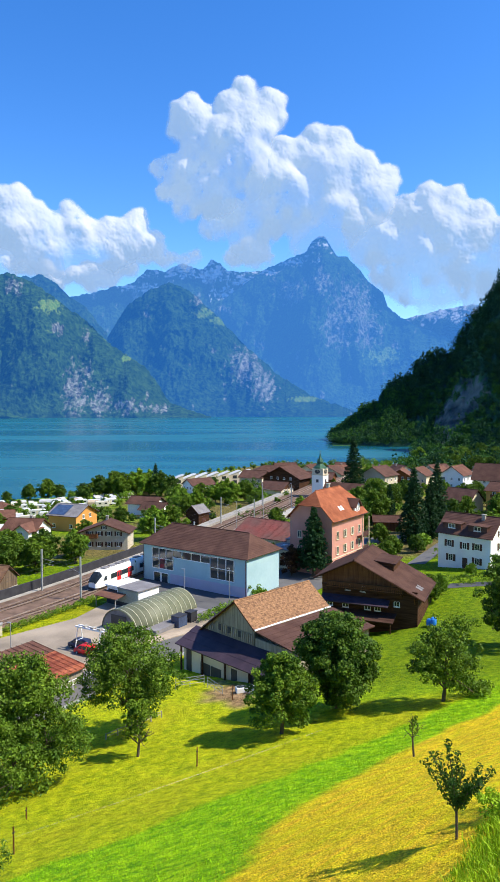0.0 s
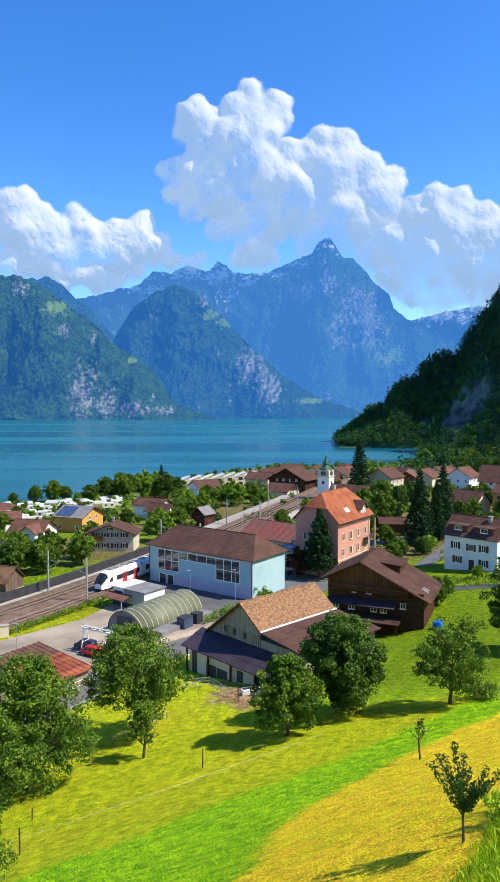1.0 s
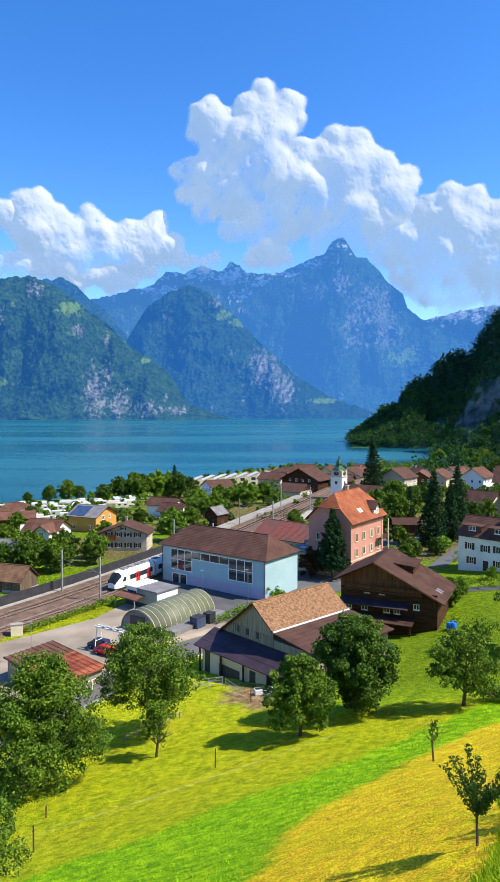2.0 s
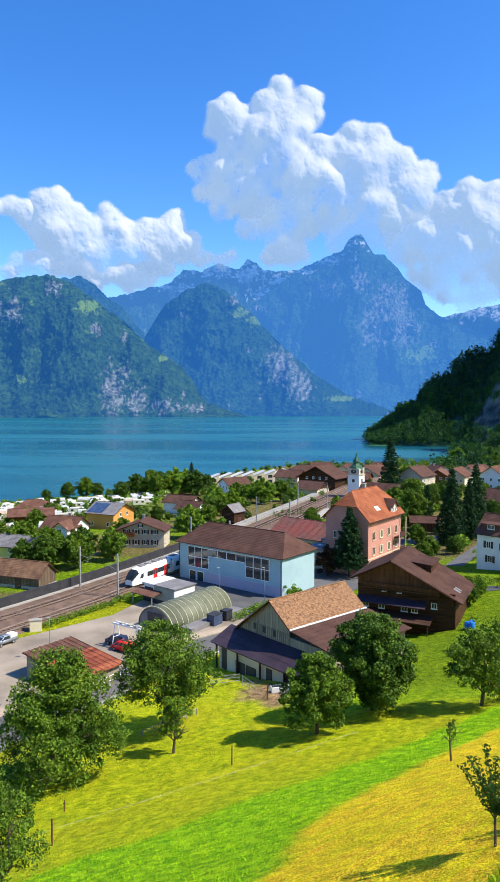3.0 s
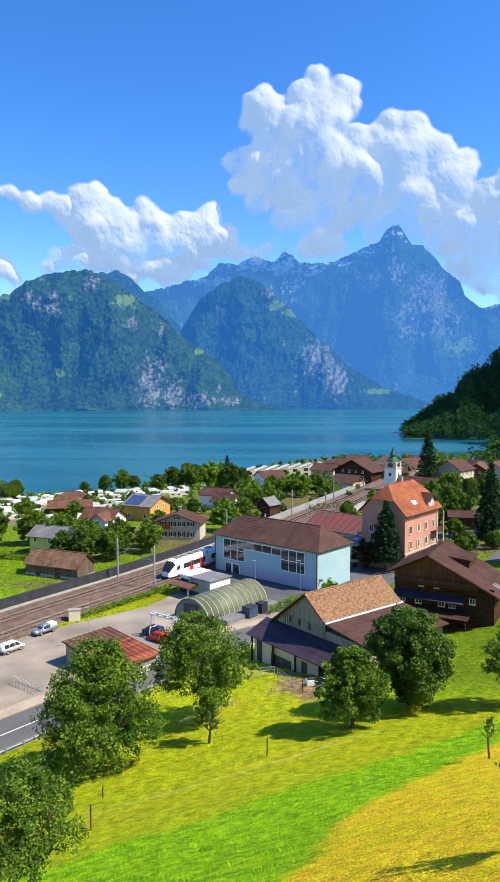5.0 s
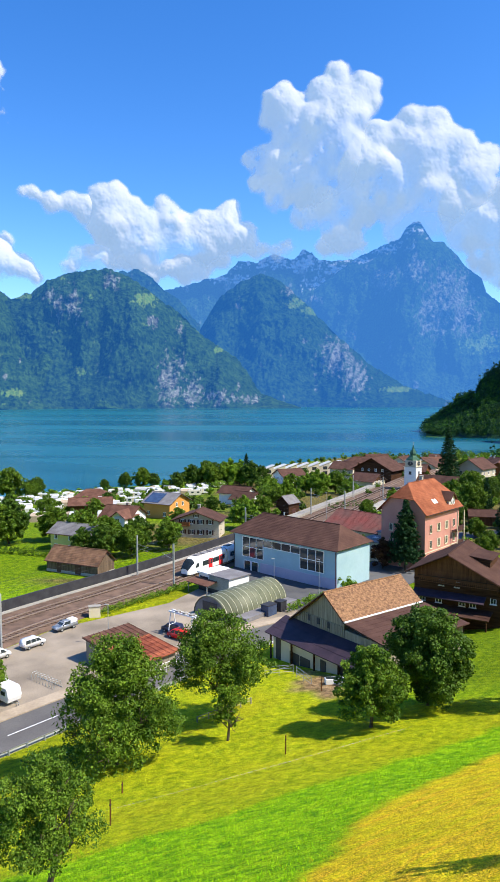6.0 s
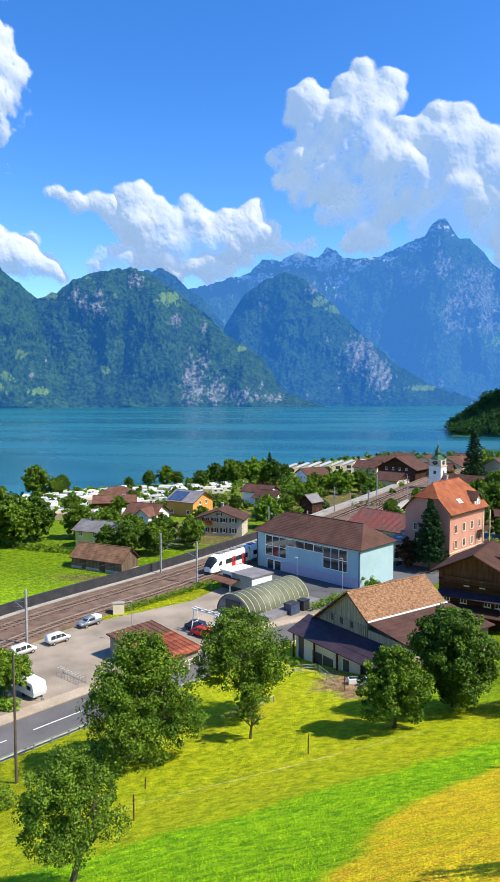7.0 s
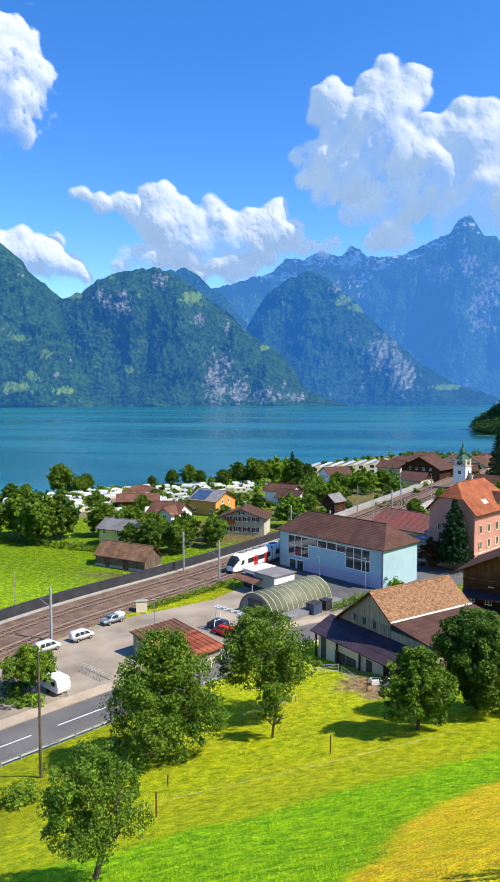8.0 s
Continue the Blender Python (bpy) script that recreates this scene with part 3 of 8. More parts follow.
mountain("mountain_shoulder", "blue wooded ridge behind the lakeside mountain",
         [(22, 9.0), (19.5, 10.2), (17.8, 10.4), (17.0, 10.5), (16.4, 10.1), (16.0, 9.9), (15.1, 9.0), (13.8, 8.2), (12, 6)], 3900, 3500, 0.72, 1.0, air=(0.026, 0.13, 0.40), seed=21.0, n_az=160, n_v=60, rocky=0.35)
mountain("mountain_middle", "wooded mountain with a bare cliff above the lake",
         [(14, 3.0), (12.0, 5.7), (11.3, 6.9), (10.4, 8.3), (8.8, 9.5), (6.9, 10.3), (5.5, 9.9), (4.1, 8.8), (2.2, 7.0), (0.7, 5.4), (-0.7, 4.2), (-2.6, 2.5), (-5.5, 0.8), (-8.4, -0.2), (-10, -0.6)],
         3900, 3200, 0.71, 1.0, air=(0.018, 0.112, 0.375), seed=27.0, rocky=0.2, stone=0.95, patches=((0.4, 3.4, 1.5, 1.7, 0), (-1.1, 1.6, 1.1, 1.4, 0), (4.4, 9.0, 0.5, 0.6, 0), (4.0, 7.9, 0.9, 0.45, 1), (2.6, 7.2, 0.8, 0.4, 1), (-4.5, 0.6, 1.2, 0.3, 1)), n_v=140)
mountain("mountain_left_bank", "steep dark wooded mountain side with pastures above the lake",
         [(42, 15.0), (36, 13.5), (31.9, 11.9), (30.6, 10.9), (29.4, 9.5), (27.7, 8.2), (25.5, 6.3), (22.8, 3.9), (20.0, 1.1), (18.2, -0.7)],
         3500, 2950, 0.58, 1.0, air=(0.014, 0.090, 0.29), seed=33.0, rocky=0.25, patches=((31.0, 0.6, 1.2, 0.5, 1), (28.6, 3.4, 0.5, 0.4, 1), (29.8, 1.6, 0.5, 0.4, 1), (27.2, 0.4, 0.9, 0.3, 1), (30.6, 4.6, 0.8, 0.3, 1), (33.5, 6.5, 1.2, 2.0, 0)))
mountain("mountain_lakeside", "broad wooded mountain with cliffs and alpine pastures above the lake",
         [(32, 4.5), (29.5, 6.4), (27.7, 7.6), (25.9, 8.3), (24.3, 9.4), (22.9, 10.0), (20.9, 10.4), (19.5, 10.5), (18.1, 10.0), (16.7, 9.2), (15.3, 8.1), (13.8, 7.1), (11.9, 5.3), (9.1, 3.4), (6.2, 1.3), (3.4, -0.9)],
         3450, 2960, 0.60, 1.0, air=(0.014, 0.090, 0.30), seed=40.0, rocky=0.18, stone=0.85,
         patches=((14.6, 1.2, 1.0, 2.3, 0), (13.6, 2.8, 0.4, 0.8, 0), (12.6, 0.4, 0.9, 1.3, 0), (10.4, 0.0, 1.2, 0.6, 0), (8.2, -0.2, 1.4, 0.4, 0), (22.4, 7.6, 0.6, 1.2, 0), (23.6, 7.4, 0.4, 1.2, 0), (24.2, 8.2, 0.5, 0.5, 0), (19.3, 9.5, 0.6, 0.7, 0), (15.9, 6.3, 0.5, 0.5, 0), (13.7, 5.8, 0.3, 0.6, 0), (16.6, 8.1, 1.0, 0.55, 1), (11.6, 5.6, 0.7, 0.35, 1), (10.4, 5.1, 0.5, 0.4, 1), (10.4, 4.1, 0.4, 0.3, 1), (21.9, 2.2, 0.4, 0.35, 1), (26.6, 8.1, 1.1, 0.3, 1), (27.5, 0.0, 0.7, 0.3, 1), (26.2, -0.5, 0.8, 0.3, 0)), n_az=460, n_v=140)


# past bearing -20, out of view, the crest is raised to shade the headland
mountain("hillside", "dark wooded headland stepping down to the lake",
         [(-7.0, -3.0), (-7.3, -2.6), (-7.7, -2.0), (-9.1, -0.9), (-9.5, -0.3), (-11.0, 0.1), (-11.3, 1.0), (-12.5, 2.2), (-13.4, 2.4), (-13.8, 3.2), (-15.0, 4.1), (-15.9, 4.3), (-16.5, 4.0), (-17.1, 5.2), (-18.0, 6.6), (-18.9, 7.9), (-20.2, 9.9), (-24, 15.0), (-28, 21), (-34, 28), (-40, 31)],
         1080, 850, 0.05, 0.35, seed=52.0, rocky=0.05, patches=((-16.8, -1.6, 1.0, 1.2, 2),), n_az=360, n_v=120, stone=0.36)
mountain("rock_spur", "shaded grey rock cliff with woods on its brow",
         [(-14.3, -3.6), (-14.9, -3.0), (-15.4, -1.2), (-16.4, 0.9), (-17.5, 2.3), (-18.4, 3.2), (-18.9, 4.6), (-20.3, 6.1), (-24, 10.0), (-30, 15), (-38, 20)],
         800, 700, 0.04, 0.5, seed=61.0, rocky=0.1, patches=((-16.2, -1.6, 1.0, 2.0, 2), (-17.3, -0.2, 1.4, 2.2, 2), (-18.3, 1.0, 1.2, 1.6, 2)), n_az=260, n_v=110, stone=0.3)


# ---- clouds ----
CLOUD = cloud_mat()


def soft(a, k):
    """A box blur, k cells wide, thrice."""
    for _ in range(3):
        for axis in (0, 1):
            c = np.cumsum(np.pad(a, [(k + 1, k) if i == axis else (0, 0) for i in (0, 1)], mode="edge"), axis)
            n = a.shape[axis]
            a = (np.take(c, range(2 * k + 1, 2 * k + 1 + n), axis) - np.take(c, range(0, n), axis)) / (2 * k + 1)
    return a


def grain(shape, cell, rng):
    """Smooth random values with features some cells wide."""
    h, w = shape
    g = rng.normal(size=(h // cell + 3, w // cell + 3))
    y, x = np.arange(h) / cell, np.arange(w) / cell
    yi, xi = y.astype(int), x.astype(int)
    fy, fx = (y - yi)[:, None], (x - xi)[None]
    fy, fx = fy * fy * (3 - 2 * fy), fx * fx * (3 - 2 * fx)
    return (g[yi][:, xi] * (1 - fy) + g[yi + 1][:, xi] * fy) * (1 - fx) + (g[yi][:, xi + 1] * (1 - fy) + g[yi + 1][:, xi + 1] * fy) * fx


def cloud(puffs, seed, label, dist=4550, wisp=0.5, step=0.05, thin=0.65):
    """A heaped cloud: large puffs by bearing, height and radius in degrees, smaller ones heaped on them in three sizes, as one lumpy skin that thins out at the rim."""
    rng = np.random.default_rng(seed)
    az1, az0 = max(p[0] + p[2] for p in puffs) + 1, min(p[0] - p[2] for p in puffs) - 1
    el0, el1 = min(p[1] - p[2] for p in puffs) - 1, max(p[1] + p[2] for p in puffs) + 1
    w, h = int((az1 - az0) / step), int((el1 - el0) / step)
    field = np.full((h, w), -9.0)

    def stamp(x, y, z, r):
        i0, i1, j0, j1 = max(0, int((y - r - el0) / step)), min(h, int((y + r - el0) / step) + 2), max(0, int((x - r - az0) / step)), min(w, int((x + r - az0) / step) + 2)
        if i0 >= i1 or j0 >= j1:
            return
        yy, xx = el0 + np.arange(i0, i1)[:, None] * step - y, az0 + np.arange(j0, j1)[None] * step - x
        q = r * r - xx * xx - yy * yy
        view = field[i0:i1, j0:j1]
        np.maximum(view, np.where(q > 0, z + np.sqrt(np.maximum(q, 0)), -9.0), out=view)

    def grow(x, y, z, r, level):
        stamp(x, y, z, r)
        if level == 0 or r < 0.14:
            return
        for _ in range((0, 4, 12, 26)[level]):
            d = rng.normal(size=3)
            d[2] = abs(d[2])
            d /= np.linalg.norm(d)
            if d[1] < -0.35 and level == 3:
                d[1] *= -1
            k = rng.uniform(0.6, 0.95)
            grow(x + d[0] * r * k, y + d[1] * r * k, z + d[2] * r * k, r * rng.uniform(0.16, 0.40), level - 1)

    for x, y, r in puffs:
        grow(x, y, rng.uniform(-0.3, 0.3), r * 0.84, 3)
    mask = (field > -5).astype(float)
    fine = sum(grain((h, w), c, rng) * k for c, k in ((3, 0.35), (6, 0.6), (12, 0.9), (25, 1.0)))
    low = np.linspace(1, 0, h)[:, None] ** 2
    dens = soft(mask, 4) * (1 - 0.6 * low) + soft(mask, 9) * 0.6 * low + wisp * (0.12 + 0.20 * low) * fine
    dens = np.clip((dens - 0.34) / 0.58, 0, 1)
    dens = dens * dens * (3 - 2 * dens)
    haze = np.clip(0.5 + 0.55 * grain((h, w), 34, rng) + 0.25 * grain((h, w), 15, rng), 0, 1)
    dens = dens * (1 - thin * haze * np.clip(low * 1.6, 0, 1))
    relief = np.where(mask > 0, field, 0)
    wide, mid = soft(relief, 18), soft(relief, 6)
    relief = 1.15 * wide + 0.62 * (mid - wide) + 0.30 * (soft(relief, 3) - mid) + 0.025 * fine
    az, el = az0 + np.arange(w) * step, el0 + np.arange(h) * step
    d = dist - relief * math.radians(1) * dist
    xs, ys = -np.sin(np.radians(az))[None] * d, np.cos(np.radians(az))[None] * d
    zs = 50 + dist * np.tan(np.radians(el))[:, None] + 0 * d
    idx = np.arange(h * w).reshape(h, w)
    keep = np.maximum.reduce([dens[:-1, :-1], dens[1:, :-1], dens[:-1, 1:], dens[1:, 1:]]) > 0.01
    quads = np.stack([idx[:-1, :-1], idx[:-1, 1:], idx[1:, 1:], idx[1:, :-1]], -1)[keep]
    used = np.unique(quads)
    back = np.zeros(h * w, int)
    back[used] = np.arange(len(used))
    me = bpy.data.meshes.new("cloud")
    me.from_pydata(np.stack([xs, ys, zs], -1).reshape(-1, 3)[used].tolist(), [], back[quads].tolist())
    at = me.attributes.new("thick", "FLOAT", "POINT")
    at.data.foreach_set("value", dens.reshape(-1)[used])
    me.materials.append(CLOUD)
    me.polygons.foreach_set("use_smooth", [True] * len(me.polygons))
    return tagged(new("cloud", me), label, "cloud", kind="structure")


cloud([(0.5, 24.5, 1.35), (-1.6, 23.5, 1.54), (1.9, 23.4, 1.45), (5.0, 22.5, 1.93), (6.3, 21.8, 0.96), (0.0, 21.6, 2.65), (-2.1, 22.6, 1.25), (2.1, 20.4, 2.41), (4.5, 20.4, 1.69), (7.7, 19.0, 0.96), (6.6, 19.1, 1.2), (5.4, 18.3, 1.83), (0.2, 18.4, 2.99), (2.8, 17.1, 2.51), (5.4, 16.0, 1.45), (7.3, 17.2, 0.87)], 11, "tall heaped white cloud lit from one side", 4600)
cloud([(-5.4, 21.1, 1.54), (-7.3, 20.3, 1.83), (-4.5, 19.8, 1.69), (-9.1, 18.6, 1.93), (-6.4, 17.8, 2.99), (-11.4, 17.9, 1.25), (-10.1, 16.2, 2.41), (-3.5, 16.2, 2.8), (-1.2, 15.2, 2.41), (-7.3, 14.8, 2.8), (-4.5, 13.4, 1.54), (-0.2, 12.5, 1.45), (-1.4, 12.1, 1.06), (-1.6, 17.9, 2.41), (0.7, 13.6, 1.45), (-2.6, 20.0, 1.7), (-2.2, 19.0, 1.9), (1.6, 15.4, 1.7), (3.2, 14.6, 1.4)], 12, "broad white shoulder of the heaped cloud", 4620)
cloud([(-14.6, 16.4, 1.35), (-16.4, 15.5, 1.83), (-18.5, 14.6, 1.73), (-12.8, 15.0, 2.02), (-15.5, 13.6, 2.8), (-18.6, 12.9, 2.31), (-11.5, 13.4, 2.31), (-13.8, 11.5, 2.51), (-17.3, 11.3, 2.31), (-19.6, 10.7, 2.31), (-11.5, 10.7, 1.83), (-12.9, 9.2, 1.45), (-15.6, 9.2, 1.93), (-9.6, 12.6, 1.69), (-18.0, 9.0, 1.54), (-9.2, 14.3, 1.93), (-21.9, 12.7, 2.89), (-22.0, 9.7, 2.41), (-14.7, 8.1, 0.96)], 13, "wide white cloud bank behind the peak", 4680)
cloud([(19.0, 15.8, 1.54), (20.0, 15.6, 1.45), (17.6, 14.8, 1.45), (15.1, 15.6, 0.87), (14.1, 15.1, 0.77), (19.4, 13.7, 2.17), (16.8, 13.5, 2.22), (14.2, 13.6, 1.73), (12.0, 13.7, 1.64), (9.6, 14.7, 1.35), (9.2, 15.3, 0.87), (10.4, 13.3, 1.93), (8.3, 13.0, 1.45), (13.3, 12.4, 1.93), (17.7, 11.9, 2.17), (7.1, 12.0, 0.96), (5.6, 11.9, 0.72), (4.7, 12.2, 0.72), (16.0, 11.8, 1.93), (11.5, 12.3, 1.83)], 14, "low drifting white cloud over the ridge", 4600)
cloud([(13.4, 10.6, 1.25), (12.0, 10.6, 1.35), (14.7, 10.6, 0.96), (16.9, 10.8, 1.06), (10.0, 11.2, 0.96), (13.4, 9.6, 0.67), (16.0, 10.1, 0.96), (19.0, 11.0, 1.2)], 15, "small white cloud behind the wooded mountain", 4780, thin=0.15)
cloud([(9.8, 12.5, 1.1), (8.7, 12.3, 1.0), (7.6, 12.1, 0.85), (6.6, 12.2, 0.7), (5.4, 12.3, 0.6), (4.6, 12.6, 0.5), (11.0, 12.0, 1.0)], 19, "low creamy cloud lying on the far crest", 4600, thin=0.2)
cloud([(0.9, 12.6, 1.1), (0.0, 12.3, 0.9), (1.7, 12.2, 0.8), (-0.8, 12.7, 0.8), (0.3, 13.4, 0.8)], 20, "small bright cloud beside the peak", 4720, thin=0.2)
cloud([(25.3, 15.8, 0.67), (24.0, 15.1, 1.06), (22.5, 15.4, 0.96), (21.3, 14.9, 1.35), (20.3, 13.8, 1.25), (21.8, 11.2, 1.16), (20.3, 11.1, 1.45), (26.2, 15.9, 0.48), (19.0, 13.0, 1.45), (22.7, 10.5, 0.77), (18.1, 11.7, 1.45)], 16, "thin white end of the drifting cloud", 4600)
cloud([(30.2, 12.5, 0.96), (31.0, 11.9, 1.2), (28.9, 11.6, 1.35), (27.5, 12.2, 0.77), (28.1, 10.5, 1.73), (26.3, 10.2, 1.2), (25.4, 9.6, 0.77), (29.8, 10.7, 1.73), (31.1, 10.5, 1.45), (32.7, 11.4, 1.69)], 17, "white cloud behind the steep mountain side", 4750, thin=0.25)
cloud([(30.6, 25.8, 1.64), (29.4, 25.6, 1.16), (30.9, 24.0, 2.17), (29.0, 23.5, 1.64), (28.1, 23.6, 0.87), (30.8, 21.8, 2.17), (29.3, 22.0, 1.35), (30.8, 20.0, 1.64), (29.8, 19.3, 0.87), (32.8, 23.4, 2.89), (33.3, 20.1, 2.41), (32.7, 25.9, 1.93)], 18, "ragged white cloud high in the sky", 4600, wisp=1.0, thin=0.9)


# ---- trees ----
def blades(p, out, size, rng, loose=0.6):
    """Folded leaves at p that face outwards and a little up, each turned somewhat at random."""
    n = out + rng.normal(size=p.shape) * loose + np.array((0, 0, 0.3))
    n /= np.linalg.norm(n, axis=1)[:, None]
    a = np.cross(n, rng.normal(size=p.shape))
    a /= np.linalg.norm(a, axis=1)[:, None]
    b = np.cross(n, a)
    v = np.stack([p - a * size, p + b * size * 0.6, p + a * size, p - b * size * 0.6 + n * size * 0.25], 1).reshape(-1, 3)
    return v, np.arange(len(p) * 4).reshape(-1, 4)


def leaf_cloud(centres, sizes, per, leaf, rng, flat=0.75, loose=0.75):
    """Many small folded leaves in clumps round the given centres."""
    n = len(centres) * per
    u = rng.normal(size=(n, 3))
    u /= np.linalg.norm(u, axis=1)[:, None]
    p = np.repeat(np.array(centres), per, 0) + u * (np.repeat(np.array(sizes), per) * rng.uniform(0.4, 1.0, n) ** 0.6)[:, None] * np.array((1, 1, flat))
    return blades(p, u, leaf * rng.uniform(0.6, 1.25, size=(n, 1)), rng, loose)


def branch(bm, rng, p, d, length, r, depth, ends):
    q = p + d * length
    tube(bm, p, q, r, r * 0.62, 7 if depth > 1 else 5)
    if depth == 0:
        ends.append(q)
        return
    for k in range(3):
        e = Vector(rng.normal(size=3)) * 0.55 + d + Vector((0, 0, 0.12))
        branch(bm, rng, q - d * length * 0.08 * k, e.normalized(), length * rng.uniform(0.55, 0.8), r * 0.55, depth - 1, ends)


def broad_tree(name, label, x, y, height, width, leafmat, seed, clumps=110, per=55, leaf=0.2, trunk=0.22, gaps=0.0, z=None, low=0.25):
    """A broadleaf tree: tapered trunk, forking limbs, and a crown of leaf clumps with an uneven outline."""
    rng = np.random.default_rng(seed)
    top = new(name)
    top.location = on(x, y, -0.1) if z is None else Vector((x, y, z))
    bm, ends = bmesh.new(), []
    tr = 0.02 * height
    fork = Vector((rng.normal() * 0.03 * height, rng.normal() * 0.03 * height, height * max(trunk, 0.12)))
    tube(bm, (0, 0, -0.3), fork, tr * 1.35, tr, 9)
    for k in range(4):
        a = k * 1.57 + rng.uniform(-0.5, 0.5)
        d = Vector((math.cos(a) * 0.75, math.sin(a) * 0.75, 0.8)).normalized()
        branch(bm, rng, fork - Vector((0, 0, 0.05 * k)), d, height * 0.2, tr * 0.6, 2, ends)
    branch(bm, rng, fork, Vector((0, 0, 1)), height * 0.26, tr * 0.7, 2, ends)
    part("trunk", bm, BARK, top)
    mid, hz = height * (1 + trunk) / 2, height * (1 - trunk) / 2
    cen, siz = [], []
    off = rng.uniform(0, 50, 3)
    lobes = []
    for k in range(20):
        up = 1 - 2 * (k + 0.5) / 20
        a = k * 2.4 + rng.uniform(-0.4, 0.4)
        ring = math.sqrt(1 - up * up)
        reach = (1.0 - low * up) * rng.uniform(0.8, 1.12)
        r = width * rng.uniform(0.15, 0.22)
        lobes.append((np.array((math.cos(a) * ring * width * 0.33 * reach, math.sin(a) * ring * width * 0.33 * reach, up * (hz - r * 0.8))), r))
    lobes.append((np.array((0, 0, hz * 0.66)), width * 0.2))
    lobes.append((np.zeros(3), width * 0.26))
    while len(cen) < clumps:
        c, r = lobes[int(rng.integers(len(lobes)))]
        d = rng.normal(size=3)
        d /= np.linalg.norm(d)
        q = c + d * r * rng.uniform(0.25, 1.0) ** 0.4
        q[2] = max(q[2], -hz * 1.0)
        if gaps and noise.noise(Vector(q) * 0.9 + Vector(off)) > 0.35 - gaps:
            continue
        cen.append(q + np.array((0, 0, mid)))
        siz.append(width * rng.uniform(0.04, 0.10))
    for c, r in lobes:
        cen.append(c * 0.72 + np.array((0, 0, mid)))
        siz.append(r * 0.65)
    v, f = leaf_cloud(cen, siz, per, leaf, rng)
    raw("crown", v.tolist(), f.tolist(), leafmat, top)
    return tagged(top, label, "tree")


def conifer(name, label, x, y, height, width, seed, leafmat=None, tiers=26, bare=0.08, ragged=0.25):
    """A conifer: straight trunk and drooping tiers of needled boughs."""
    rng = np.random.default_rng(seed)
    top = new(name)
    top.location = on(x, y, -0.1)
    bm = bmesh.new()
    tube(bm, (0, 0, -0.3), (0, 0, height * 0.95), 0.016 * height + 0.05, 0.02, 8)
    part("trunk", bm, BARK, top)
    cen, siz = [], []
    for i in range(tiers):
        f = i / (tiers - 1)
        z = height * (bare + (1 - bare) * f)
        reach = width / 2 * (1 - f) ** 0.8 * (1 if f > 0.12 else 0.75) + 0.12
        n = max(3, int(11 * (1 - f) + 3))
        for k in range(n):
            a = 2 * math.pi * (k + rng.uniform(0, 0.8)) / n
            r = reach * rng.uniform(1 - ragged, 1.05)
            for t in (0.35, 0.7, 1.0):
                cen.append(np.array((math.cos(a) * r * t, math.sin(a) * r * t, z - r * t * 0.22 + rng.normal() * 0.1)))
                siz.append(width * 0.055 * (1.25 - 0.45 * t))
    v, f = leaf_cloud(cen, siz, 16, 0.028 * width + 0.03, rng, 0.5)
    raw("crown", v.tolist(), f.tolist(), leafmat or NEEDLE, top)
    return tagged(top, label, "conifer")


def bush(name, label, x, y, h, w, leafmat, seed, per=50, leaf=0.14, clumps=26):
    rng = np.random.default_rng(seed)
    top = new(name)
    top.location = on(x, y, -0.05)
    bm = bmesh.new()
    for k in range(5):
        a = k * 1.26
        tube(bm, (0, 0, -0.1), (math.cos(a) * w * 0.25, math.sin(a) * w * 0.25, h * 0.6), 0.04, 0.015, 5)
    part("stem", bm, BARK, top)
    cen = [np.array((rng.normal() * w * 0.24, rng.normal() * w * 0.24, h * rng.uniform(0.15, 0.8))) for _ in range(clumps)]
    v, f = leaf_cloud(cen, [w * rng.uniform(0.1, 0.2) for _ in cen], per, leaf, rng)
    raw("foliage", v.tolist(), f.tolist(), leafmat, top)
    return tagged(top, label, "bush")


# ---- houses ----
WIN = {}
BUILT = []


